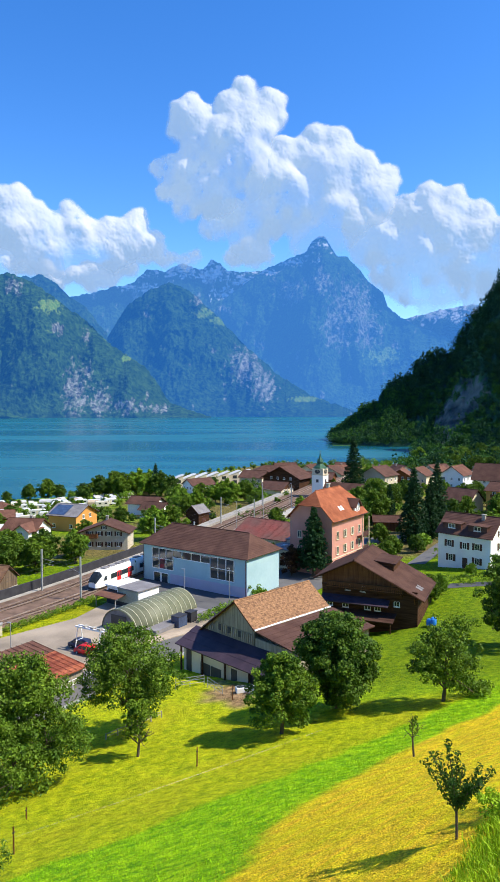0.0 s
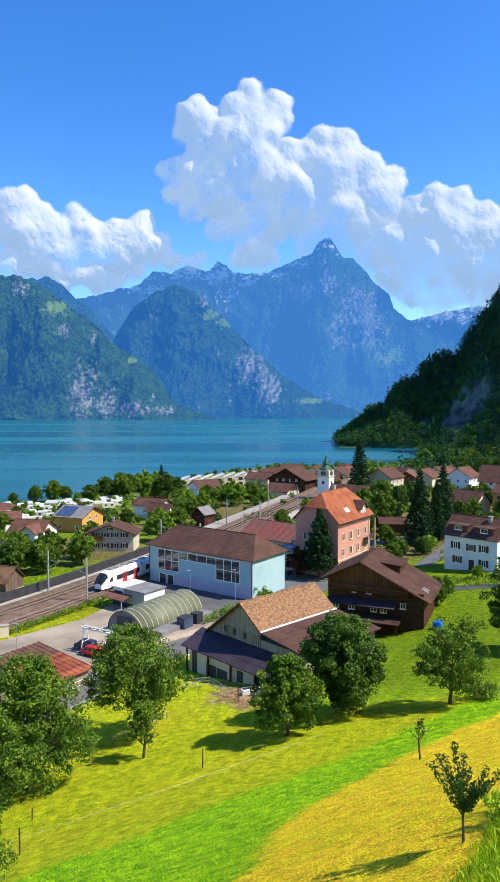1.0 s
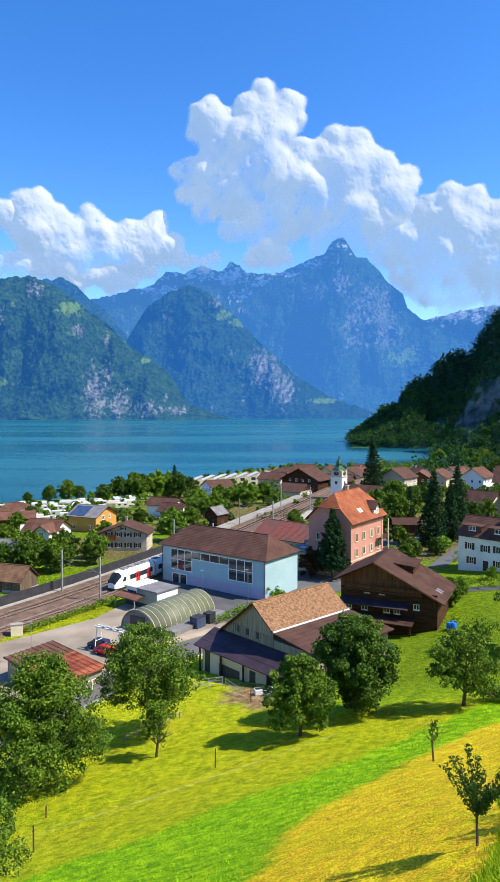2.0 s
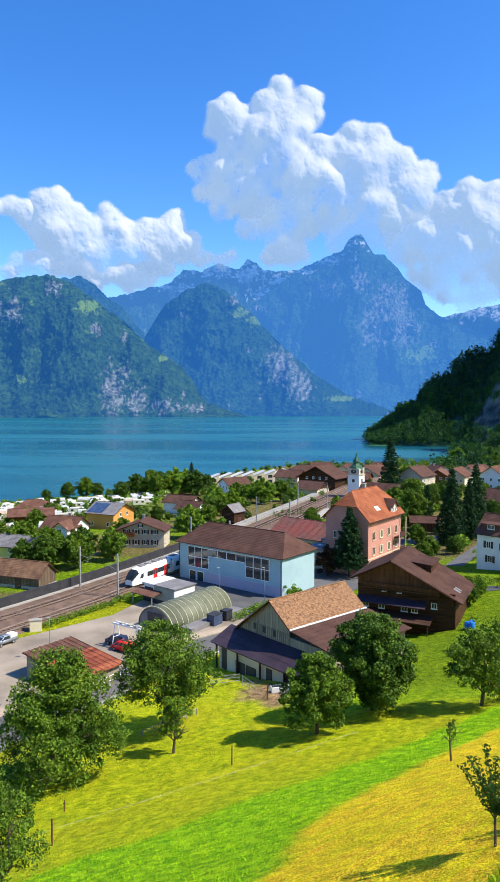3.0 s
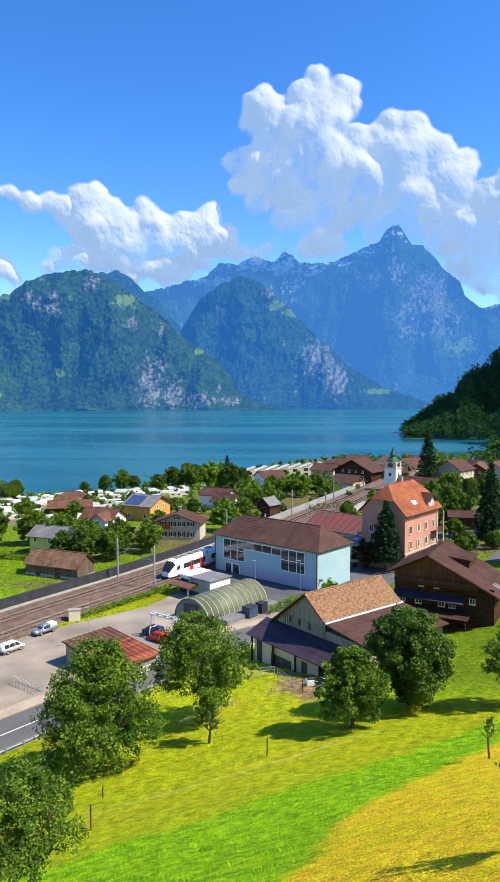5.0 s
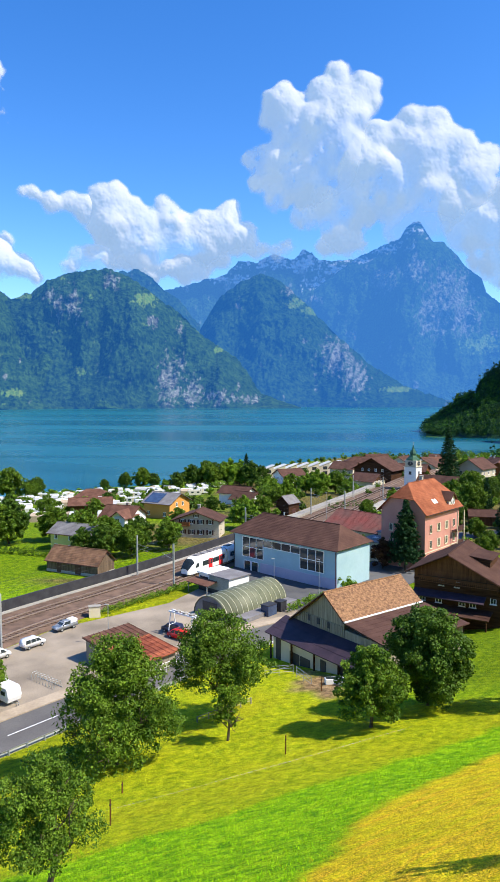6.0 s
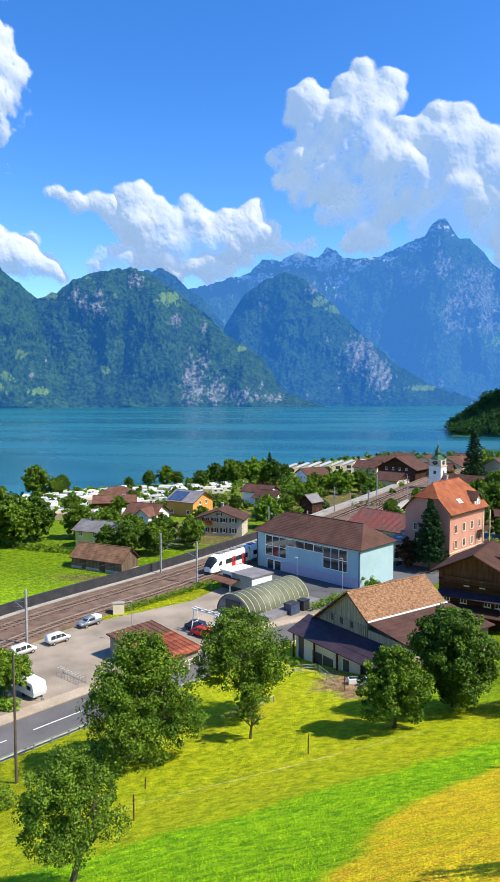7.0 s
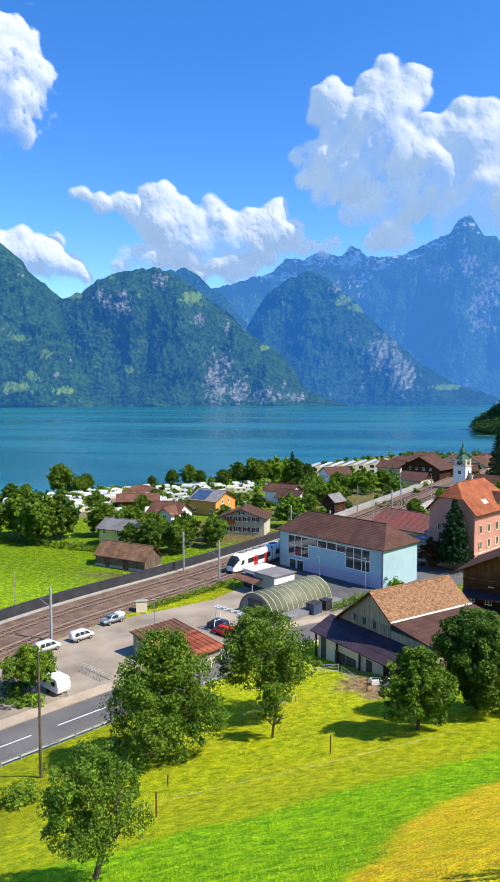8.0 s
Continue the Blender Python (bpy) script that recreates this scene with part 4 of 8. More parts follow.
def window(parent, m, w, h, shutters=None, frame_mat=None, bars=True):
    """A window of frame and pane, with shutters where there are some; alike ones share meshes."""
    key = (w, h, bars, (frame_mat or WHITE).name)
    if key not in WIN:
        bm = bmesh.new()
        t = 0.09
        rings = [[bm.verts.new((sx * (w / 2 - g), y, h / 2 + sz * (h / 2 - g))) for sx, sz in ((-1, -1), (1, -1), (1, 1), (-1, 1))] for y, g in ((0.02, 0), (-0.07, 0), (-0.07, t), (0.02, t))]
        for k in range(4):
            for p, q in zip(rings, rings[1:] + rings[:1]):
                bm.faces.new((p[k], p[(k + 1) % 4], q[(k + 1) % 4], q[k]))
        bar, sill = bmesh.new(), bmesh.new()
        box(bar, -0.035, 0.035, -0.05, 0.01, t, h - t)
        box(sill, -w / 2 - 0.08, w / 2 + 0.08, -0.14, 0.02, -0.09, -0.002)
        ob = part("window", bm, frame_mat or WHITE)
        bm = bmesh.new()
        box(bm, -w / 2 + t * 0.5, w / 2 - t * 0.5, -0.02, 0.03, t * 0.5, h - t * 0.5)
        pane = part("pane", bm, GLASS)
        extra = [part("mullion", bar, frame_mat or WHITE), part("sill", sill, frame_mat or WHITE)]
        WIN[key] = (ob.data, pane.data, extra[0].data, extra[1].data)
        for o in [ob, pane] + extra:
            bpy.data.objects.remove(o)
    ob = new("window", WIN[key][0])
    ob.parent, ob.matrix_basis = parent, m
    pane = new("pane", WIN[key][1])
    pane.parent = ob
    for what, data in (("mullion", WIN[key][2]), ("sill", WIN[key][3])):
        if what == "sill" or bars:
            o = new(what, data)
            o.parent = ob
    if shutters:
        sk = ("shutter", w, h, shutters.name)
        if sk not in WIN:
            bm = bmesh.new()
            box(bm, -w * 0.25, w * 0.25, -0.09, -0.03, 0, h)
            so = part("shutter", bm, shutters)
            WIN[sk] = so.data
            bpy.data.objects.remove(so)
        for side in (-1, 1):
            so = new("shutter", WIN[sk])
            so.parent, so.matrix_basis = ob, pose(side * w * 0.78, 0, 0)
    return ob


def house(name, label, cx, cy, rot, L, wl, wr, ridge, tl, tr, wall, roof, inset=0.0, over=0.7, category="house", wins=(), shutters=None, chimney=(), z=None,
          gable=None, course=0.42, half=0.0, base=None, deep=1.5, fm=None, door=None, balcony=(), roof_label="", rafters=False):
    """A house with its ridge along x. wl, wr: roof reach to either side of the ridge, tl, tr: fall per metre. wins: wall (L, R, F, B), place along it, height, width, height of the window."""
    top = new(name)
    zz = ground_z(cx, cy) if z is None else z
    BUILT.append((cx, cy, max(L, wl + wr) / 2))
    top.matrix_world = pose(cx, cy, zz, 0, 0, rot)
    hl, hr = ridge - wl * tl, ridge - wr * tr
    x0, x1, yl, yr = -L / 2 + over, L / 2 - over, wl - over, -(wr - over)
    el, er = hl + over * tl - 0.16, hr + over * tr - 0.16
    bm = bmesh.new()
    hk = hl + (ridge - hl) * half
    if half:
        yk = (ridge - hk) / tl
        prism(bm, [(yr, -deep), (yl, -deep), (yl, el), (yk, hk - 0.18), (-yk, hk - 0.18), (yr, er)], x0, x1)
    elif inset:
        prism(bm, [(yr, -deep), (yl, -deep), (yl, el - 0.05), (yr, er - 0.05)], x0, x1)
    else:
        prism(bm, [(yr, -deep), (yl, -deep), (yl, el), (0, ridge - 0.18), (yr, er)], x0, x1)
    part("wall", bm, wall, top)
    if base:
        bm = bmesh.new()
        box(bm, x0 - 0.03, x1 + 0.03, yr - 0.03, yl + 0.03, -deep, base[0])
        part("plinth", bm, base[1], top)
    if gable and not inset:
        bm = bmesh.new()
        g0 = min(el, er) - 0.1
        for xa, xb in ((x0 - 0.05, x0 + 0.02), (x1 - 0.02, x1 + 0.05)):
            prism(bm, [(yr, g0), (yl, g0), (yl, el - 0.02), (0, ridge - 0.22), (yr, er - 0.02)], xa, xb)
        part("gable", bm, gable, top)
    xa, xb = -L / 2, L / 2
    sides = [((xa, wl, hl), (xb, wl, hl), (xb - inset, 0, ridge), (xa + inset, 0, ridge)), ((xa, -wr, hr), (xb, -wr, hr), (xb - inset, 0, ridge), (xa + inset, 0, ridge))]
    if half:
        sides = []
        for q in (1, -1):
            sides += [((xa, q * wl, hl), (xb, q * wl, hl), (xb, q * yk, hk), (xa, q * yk, hk)), ((xa, q * yk, hk), (xb, q * yk, hk), (xb - inset, 0, ridge), (xa + inset, 0, ridge))]
        sides += [((xa, yk, hk), (xa, -yk, hk), (xa + inset, 0, ridge), (xa + inset, 0.01, ridge)), ((xb, yk, hk), (xb, -yk, hk), (xb - inset, 0, ridge), (xb - inset, 0.01, ridge))]
    elif inset:
        sides += [((xa, wl, hl), (xa, -wr, hr), (xa + inset, 0, ridge), (xa + inset, 0.01, ridge)), ((xb, wl, hl), (xb, -wr, hr), (xb - inset, 0, ridge), (xb - inset, 0.01, ridge))]
    for q in sides:
        bm = bmesh.new()
        slope(bm, *q, course=course)
        part("roof", bm, roof, top, roof_label)
    bm = bmesh.new()
    tube(bm, (xa + inset, 0, ridge + 0.03), (xb - inset, 0, ridge + 0.03), 0.11, 0.11, 6)
    part("ridge_cap", bm, roof, top)
    for yy, hh in ((wl + 0.06, hl), (-wr - 0.06, hr)):
        bm = bmesh.new()
        tube(bm, (xa, yy, hh - 0.08), (xb, yy, hh - 0.08), 0.07, 0.07, 6)
        part("gutter", bm, SHUTTER, top)
    if not inset:
        for xe in (xa + 0.03, xb - 0.03):
            for y0, z0 in ((wl, hl), (-wr, hr)):
                bm = bmesh.new()
                tube(bm, (xe, y0, z0 - 0.14), (xe, 0, ridge - 0.14), 0.1, 0.1, 4)
                part("bargeboard", bm, WOOD_DARK, top)
    spots = {"L": (0, yl, 180), "R": (0, yr, 0), "F": (x0, 0, -90), "B": (x1, 0, 90)}
    for side, u, h, w, hh in wins:
        px, py, a = spots[side]
        if side in "LR":
            px = u
        else:
            py = u
        window(top, pose(px, py, h, 0, 0, a), w, hh, shutters, fm)
    if door:
        side, u, w, hh = door
        px, py, a = spots[side]
        px, py = (u, py) if side in "LR" else (px, u)
        bm = bmesh.new()
        box(bm, -w / 2, w / 2, -0.06, 0.03, 0, hh)
        d = part("door", bm, SHUTTER, top)
        d.matrix_basis = pose(px, py, 0.02, 0, 0, a)
        bm = bmesh.new()
        box(bm, w * 0.32, w * 0.38, -0.1, -0.06, 0.95, 1.1)
        part("handle", bm, STEEL, d)
    for side, u, h, w in balcony:
        px, py, a = spots[side]
        px, py = (u, py) if side in "LR" else (px, u)
        bm = bmesh.new()
        box(bm, -w / 2, w / 2, -1.1, 0.0, -0.12, 0.0)
        box(bm, -w / 2, w / 2, -1.1, -1.04, 0.1, 0.95)
        for e in (-w / 2, w / 2 - 0.06):
            box(bm, e, e + 0.06, -1.04, 0, 0.1, 0.95)
        b = part("balcony", bm, WOOD_BROWN, top)
        b.matrix_basis = pose(px, py, h, 0, 0, a)
    for u, q, h in chimney:
        bm = bmesh.new()
        zc = ridge - (q * tl if q > 0 else -q * tr)
        box(bm, u - 0.35, u + 0.35, q - 0.3, q + 0.3, zc - 0.6, zc + h)
        box(bm, u - 0.45, u + 0.45, q - 0.4, q + 0.4, zc + h + 0.003, zc + h + 0.12)
        part("chimney", bm, CONCRETE, top)
    return tagged(top, label, category)


def dormer(parent, m, w, d, h, roof, wall, shed=True):
    """A roof dormer with a small window."""
    bm = bmesh.new()
    box(bm, -w / 2, w / 2, 0, d, -0.6, h)
    b = part("dormer", bm, wall, parent)
    b.matrix_basis = m
    bm = bmesh.new()
    slab(bm, ((-w / 2 - 0.25, -0.4, h - 0.05), (w / 2 + 0.25, -0.4, h - 0.05), (w / 2 + 0.25, d + 0.6, h + 0.28), (-w / 2 - 0.25, d + 0.6, h + 0.28)), 0.14)
    part("dormer_roof", bm, roof, b)
    return b


def rows_of(side, n, span, heights, w=1.0, h=1.35, centre=0.0):
    return [(side, centre + (i - (n - 1) / 2) * span / max(n - 1, 1), z, w, h) for z in heights for i in range(n)]


def hall():
    """Pale blue gymnasium hall: hipped roof, tall glazed bays and a band of windows."""
    top = house("sports_hall", "pale blue rendered hall with brown hipped roof and tall window bays", -8.3, 134.1, -35.3, 27.6, 6.05, 6.05, 11.2, 0.595, 0.595, BLUE_WALL, ROOF_BROWN,
                inset=3.8, over=0.6, category="hall", course=0.5)
    y = -5.45
    bm = bmesh.new()
    box(bm, -5.7, 13.22, y - 0.04, y + 0.1, -1.4, 2.1)
    part("lower_wall", bm, LILAC, top, "lilac painted lower wall")

    def bay(x0, x1, z0, z1, cols, rows):
        bm = bmesh.new()
        t = 0.07
        for xx in (x0, x1):
            box(bm, xx - t, xx + t, y - 0.10, y + 0.02, z0, z1)
        for zz in (z0, z1):
            box(bm, x0 + t, x1 - t, y - 0.08, y + 0.01, zz - 0.07, zz + 0.07)
        wf = part("window", bm, WHITE, top)
        for i in range(1, cols):
            bm = bmesh.new()
            xx = x0 + (x1 - x0) * i / cols
            box(bm, xx - t, xx + t, y - 0.10, y + 0.02, z0 + 0.07, z1 - 0.07)
            part("mullion", bm, WHITE, wf)
        for j in range(1, rows):
            bm = bmesh.new()
            zz = z0 + (z1 - z0) * j / rows
            box(bm, x0 + t, x1 - t, y - 0.06, y + 0.01, zz - 0.06, zz + 0.06)
            part("transom", bm, WHITE, wf)
        for i in range(cols):
            for j in range(rows):
                bm = bmesh.new()
                box(bm, x0 + (x1 - x0) * i / cols + t, x0 + (x1 - x0) * (i + 1) / cols - t, y - 0.03, y + 0.01, z0 + (z1 - z0) * j / rows + 0.07, z0 + (z1 - z0) * (j + 1) / rows - 0.07)
                part("pane", bm, GLASS, wf)

    bay(-10.6, -4.9, 2.8, 6.95, 3, 2)
    bay(-4.9, 4.6, 5.5, 6.95, 4, 1)
    bay(4.6, 10.3, 2.8, 6.95, 3, 2)
    bay(-10.2, -8.4, -0.2, 2.0, 1, 1)
    bay(-8.1, -6.3, -0.2, 2.0, 1, 1)
    for xx in (-13.0, 13.0):
        bm = bmesh.new()
        tube(bm, (xx, y - 0.1, 0), (xx, y - 0.1, 7.2), 0.06, 0.06, 6)
        part("downpipe", bm, SHUTTER, top)
    return top


hall()


def barn():
    """Old barn: tiled gable roof, plank gable, a dark sheet lean-to in front and a low side roof."""
    top = house("barn", "weathered plank barn with tan tiled roof and dark sheet lean-to", 3.1, 89.1, 43.5, 14.5, 8.0, 3.8, 9.0, 0.77, 0.75, WOOD_GREY, ROOF_TAN, over=0.55, category="barn", z=16.2, course=0.3, roof_label="sunlit roof of mottled tan tiles")
    # wide low side roof
    bm = bmesh.new()
    slope(bm, (-7.2, -11.2, 5.1), (7.6, -11.2, 5.1), (7.6, -3.85, 6.02), (-7.2, -3.85, 6.02), course=0.9)
    part("side_roof", bm, ROOF_BROWN, top, "smooth brown side roof")
    bm = bmesh.new()
    box(bm, -6.7, 7.0, -10.6, -3.4, -1.5, 4.95)
    part("side_wall", bm, WOOD_GREY, top)
    bm = bmesh.new()
    tube(bm, (-7.25, -3.9, 6.12), (7.25, -3.9, 6.12), 0.12, 0.12, 6)
    part("flashing", bm, WHITE, top, "pale metal flashing strip")
    # lean-to along the front
    bm = bmesh.new()
    slope(bm, (-10.4, 8.2, 2.2), (-10.4, -10.8, 2.4), (-6.75, -10.8, 4.0), (-6.75, 8.2, 3.8), course=1.2)
    part("lean_to_roof", bm, ROOF_DARK, top, "dark violet-brown sheet roof")
    for i in range(5):
        bm = bmesh.new()
        yy = 7.6 - i * 4.4
        box(bm, -9.9, -9.7, yy - 0.1, yy + 0.1, -1.5, 2.35)
        part("post", bm, WOOD_DARK, top)
    bm = bmesh.new()
    box(bm, -9.5, -6.72, -10.3, 7.4, -1.5, 2.42)
    part("stall_wall", bm, BEIGE_WALL, top, "weathered plaster wall under the lean-to")
    # dark panels on the wall for the shade inside the open doorways
    for yy, half, z0, z1 in ((6.3, 0.5, -1.2, 1.7), (2.9, 0.95, -0.9, 0.7), (0.8, 0.95, -0.9, 0.7), (-2.6, 0.5, -0.9, 1.5), (-6.4, 1.0, -1.0, 1.7)):
        bm = bmesh.new()
        box(bm, -9.58, -9.48, yy - half, yy + half, z0, z1)
        part("stall_door", bm, DARK, top, "dark panel for the shade in an open stable doorway")
    # upright boards on the gable
    for i in range(26):
        yy = -2.9 + i * 0.38
        hi = 9.0 - abs(yy) * 0.77 - 0.45
        if hi < 4.2:
            continue
        bm = bmesh.new()
        box(bm, -6.82, -6.70, yy - 0.13, yy + 0.13, 3.95, 5.3 if hi > 5.3 else hi)
        part("board", bm, WOOD_GREY, top)
    # dark panels again, for the shade inside the gable openings
    for yy in (-0.6, 1.4, 3.2):
        bm = bmesh.new()
        box(bm, -6.84, -6.70, yy - 0.25, yy + 0.25, 4.4, 5.2)
        part("opening", bm, DARK, top)
    bm = bmesh.new()
    tube(bm, (-6.9, 8.1, 2.85), (-6.9, 0, 9.02), 0.13, 0.13, 4)
    part("verge_board", bm, WOOD_DARK, top)
    return top


barn()


def chalet():
    top = house("chalet", "dark timber farmhouse with a wide brown roof", 18.9, 110.3, 66.4, 12.9, 6.6, 10.9, 9.6, 0.51, 0.49, WOOD_DARK, ROOF_CHOC, over=1.1, z=16.2, gable=WOOD_BROWN,
                wins=[("F", -3.6, 1.6, 1.0, 1.0), ("F", -2.0, 1.6, 1.0, 1.0), ("F", 1.6, 1.6, 1.0, 1.0), ("F", 4.2, 1.6, 1.0, 1.0), ("F", -6.6, 2.6, 0.9, 0.9), ("F", -1.2, 4.4, 0.8, 0.9), ("F", 1.2, 4.4, 0.8, 0.9)], deep=4.5)
    bm = bmesh.new()
    slope(bm, (-7.4, 5.4, 2.9), (-7.4, -5.6, 2.9), (-5.3, -5.6, 3.6), (-5.3, 5.4, 3.6), course=0.7)
    part("porch_roof", bm, ROOF_DARK, top)
    bm = bmesh.new()
    slope(bm, (-8.6, 5.0, 0.9), (-8.6, -6.6, 0.9), (-5.4, -6.6, 1.5), (-5.4, 5.0, 1.5), course=0.8)
    part("awning_roof", bm, ROOF_CHOC, top)
    for yy in (4.6, 0.8, -3.0, -6.2):
        bm = bmesh.new()
        box(bm, -8.4, -8.2, yy - 0.1, yy + 0.1, -3.6, 0.95)
        part("post", bm, WOOD_DARK, top)
    for i in range(14):
        bm = bmesh.new()
        zz = 3.4 + i * 0.36
        half_l, half_r = (9.5 - zz) / 0.51 - 1.3, (9.5 - zz) / 0.49 - 1.3
        if min(half_l, half_r) < 0.4:
            break
        box(bm, -5.42, -5.37, -min(half_r, 9.7), min(half_l, 5.4), zz, zz + 0.32)
        # lowest planks take the darker wood, colouring in the shadow across the gable
        part("plank", bm, WOOD_BROWN if i > 4 else WOOD_DARK, top)
    bm = bmesh.new()
    box(bm, -5.6, -5.3, -9.8, 5.5, 5.0, 5.25)
    part("tie_beam", bm, WOOD_DARK, top)
    bm = bmesh.new()
    box(bm, -6.35, -5.44, -7.6, 4.6, 4.82, 4.96)
    balcony = part("balcony", bm, WOOD_DARK, top, "dark timber balcony across the gable")
    for zz in (5.12, 5.86):
        bm = bmesh.new()
        box(bm, -6.36, -6.26, -7.6, 4.6, zz, zz + 0.1)
        part("handrail", bm, WOOD_DARK, balcony)
    first = None
    for k in range(41):
        if first is None:
            bm = bmesh.new()
            box(bm, -6.34, -6.29, -0.09, 0.09, 4.97, 5.85)
            first = part("baluster", bm, WOOD_BROWN, balcony)
            first.matrix_basis = pose(0, -7.45, 0)
        else:
            again(first, balcony, pose(0, -7.45 + k * 0.295, 0))
    for yy in (-7.5, -3.5, 0.5, 4.5):
        bm = bmesh.new()
        tube(bm, (-5.36, yy, 4.0), (-6.3, yy, 4.85), 0.08, 0.08, 4)
        part("bracket", bm, WOOD_DARK, top)
    for yy in (-9.4, -7.2, 5.2):
        bm = bmesh.new()
        tube(bm, (-5.36, yy, 9.6 - abs(yy) * 0.5 - 1.6), (-6.35, yy, 9.6 - abs(yy) * 0.5 - 0.35), 0.07, 0.07, 4)
        part("eave_brace", bm, WOOD_BROWN, top)
    bm = bmesh.new()
    box(bm, -5.5, -5.3, -2.4, -1.2, -2.4, 0.4)
    part("stable_door", bm, WOOD_BROWN, top, "brown plank stable door")
    dormer(top, pose(1.6, -5.2, 9.6 - 5.2 * 0.49, 0, 0, 0), 5.6, 2.6, 1.35, ROOF_CHOC, WOOD_DARK)
    for u in (-2.6, -1.6):
        bm = bmesh.new()
        zz = 9.6 - 9.6 * 0.49
        slab(bm, ((u, -10.0, zz - 0.1), (u + 0.7, -10.0, zz - 0.1), (u + 0.7, -9.0, zz + 0.39), (u, -9.0, zz + 0.39)), 0.08)
        part("skylight", bm, ROOF_GREY, top)
    return top


chalet()


def pink_house():
    wins = rows_of("R", 4, 10.5, (1.2, 4.4, 7.6), 1.0, 1.7) + rows_of("F", 3, 5.5, (4.4, 7.6), 0.9, 1.5)
    top = house("town_house", "tall pink rendered house with orange tiled half-hipped roof", 17.2, 147.4, 55.3, 16.8, 5.8, 5.8, 17.6, 1.02, 1.02, PINK_WALL, ROOF_RED, inset=2.6, half=0.5, over=0.7, wins=wins, fm=CREAM_WALL, chimney=[(1.5, 0.8, 1.6)], roof_label="orange-red tiled roof")
    bm = bmesh.new()
    v = [bm.verts.new(q) for yy in (-5.0, -1.6) for q in ((3.2, yy, 11.8), (5.8, yy, 11.8), (5.8, yy, 13.6), (4.5, yy, 15.0), (3.2, yy, 13.6))]
    bm.faces.new(v[:5])
    bm.faces.new(v[5:][::-1])
    for k in range(5):
        bm.faces.new((v[k], v[(k + 1) % 5], v[5 + (k + 1) % 5], v[5 + k]))
    d = part("dormer", bm, WHITE_WALL, top, "white gabled dormer")
    for sgn in (-1, 1):
        bm = bmesh.new()
        slab(bm, ((4.5 + sgn * 1.75, -5.5, 13.38), (4.5, -5.5, 15.22), (4.5, -0.9, 15.22), (4.5 + sgn * 1.75, -0.9, 13.38)), 0.14)
        part("dormer_roof", bm, ROOF_BROWN, d)
    for xx in (4.0, 5.0):
        window(d, pose(xx, -5.02, 12.4), 0.6, 1.0)
    for u in (-2.2, -1.2):
        bm = bmesh.new()
        slab(bm, ((u, -4.3, 13.30), (u + 0.7, -4.3, 13.30), (u + 0.7, -3.5, 14.12), (u, -3.5, 14.12)), 0.08)
        part("skylight", bm, WHITE, top)
    for h in (3.6, 6.8):
        bm = bmesh.new()
        box(bm, 4.3, 7.6, -6.4, -5.1, h - 0.15, h)
        box(bm, 4.3, 7.6, -6.4, -6.33, h + 0.05, h + 1.05)
        part("balcony", bm, SHUTTER, top)
    for xx in (4.3, 7.55):
        bm = bmesh.new()
        box(bm, xx - 0.09, xx + 0.09, -6.5, -6.33, -1.2, 11.0)
        part("post", bm, CREAM_WALL, top, "pale balcony post")
    for k, xx in enumerate((-5.25, -1.75, 1.75)):
        for zz in (4.4, 7.6):
            for side in (-0.635, 0.635):
                bm = bmesh.new()
                box(bm, xx + side - 0.115, xx + side + 0.115, -5.2, -5.13, zz, zz + 1.7)
                part("shutter", bm, PINK_WALL if k == 0 else CREAM_WALL, top)
    bm = bmesh.new()
    box(bm, -7.72, 7.72, -5.16, -5.08, 3.65, 3.85)
    part("string_course", bm, CREAM_WALL, top, "pale band across the facade")
    return top


pink_house()


def white_house():
    wins = [("R", -3.2, 4.0, 1.0, 1.4), ("R", 0.2, 3.9, 1.0, 1.4), ("R", 2.9, 4.0, 1.0, 1.4), ("R", -2.8, 1.1, 1.0, 1.4), ("R", 2.9, 1.1, 1.0, 1.4), ("B", 0, 4.0, 1.0, 1.4), ("B", 0, 1.1, 1.0, 1.4), ("B", 0, 6.8, 0.9, 1.1)]
    top = house("white_house", "white rendered house with dark shutters and brown dormered roof", 46.4, 138.1, -44.7, 12.4, 4.6, 4.6, 10.5, 0.82, 0.82, WHITE_WALL, ROOF_BROWN, over=0.5, wins=wins, shutters=SHUTTER, chimney=[(2.6, -0.7, 0.9)], door=("R", 0.3, 1.1, 2.1))
    for u in (-3.0, 2.6):
        b = dormer(top, pose(u, -3.5, 7.6, 0, 0, 0), 4.0, 2.4, 1.35, ROOF_BROWN, SHUTTER)
        window(b, pose(0, 0, 0.2), 1.5, 0.9)
    return top


white_house()


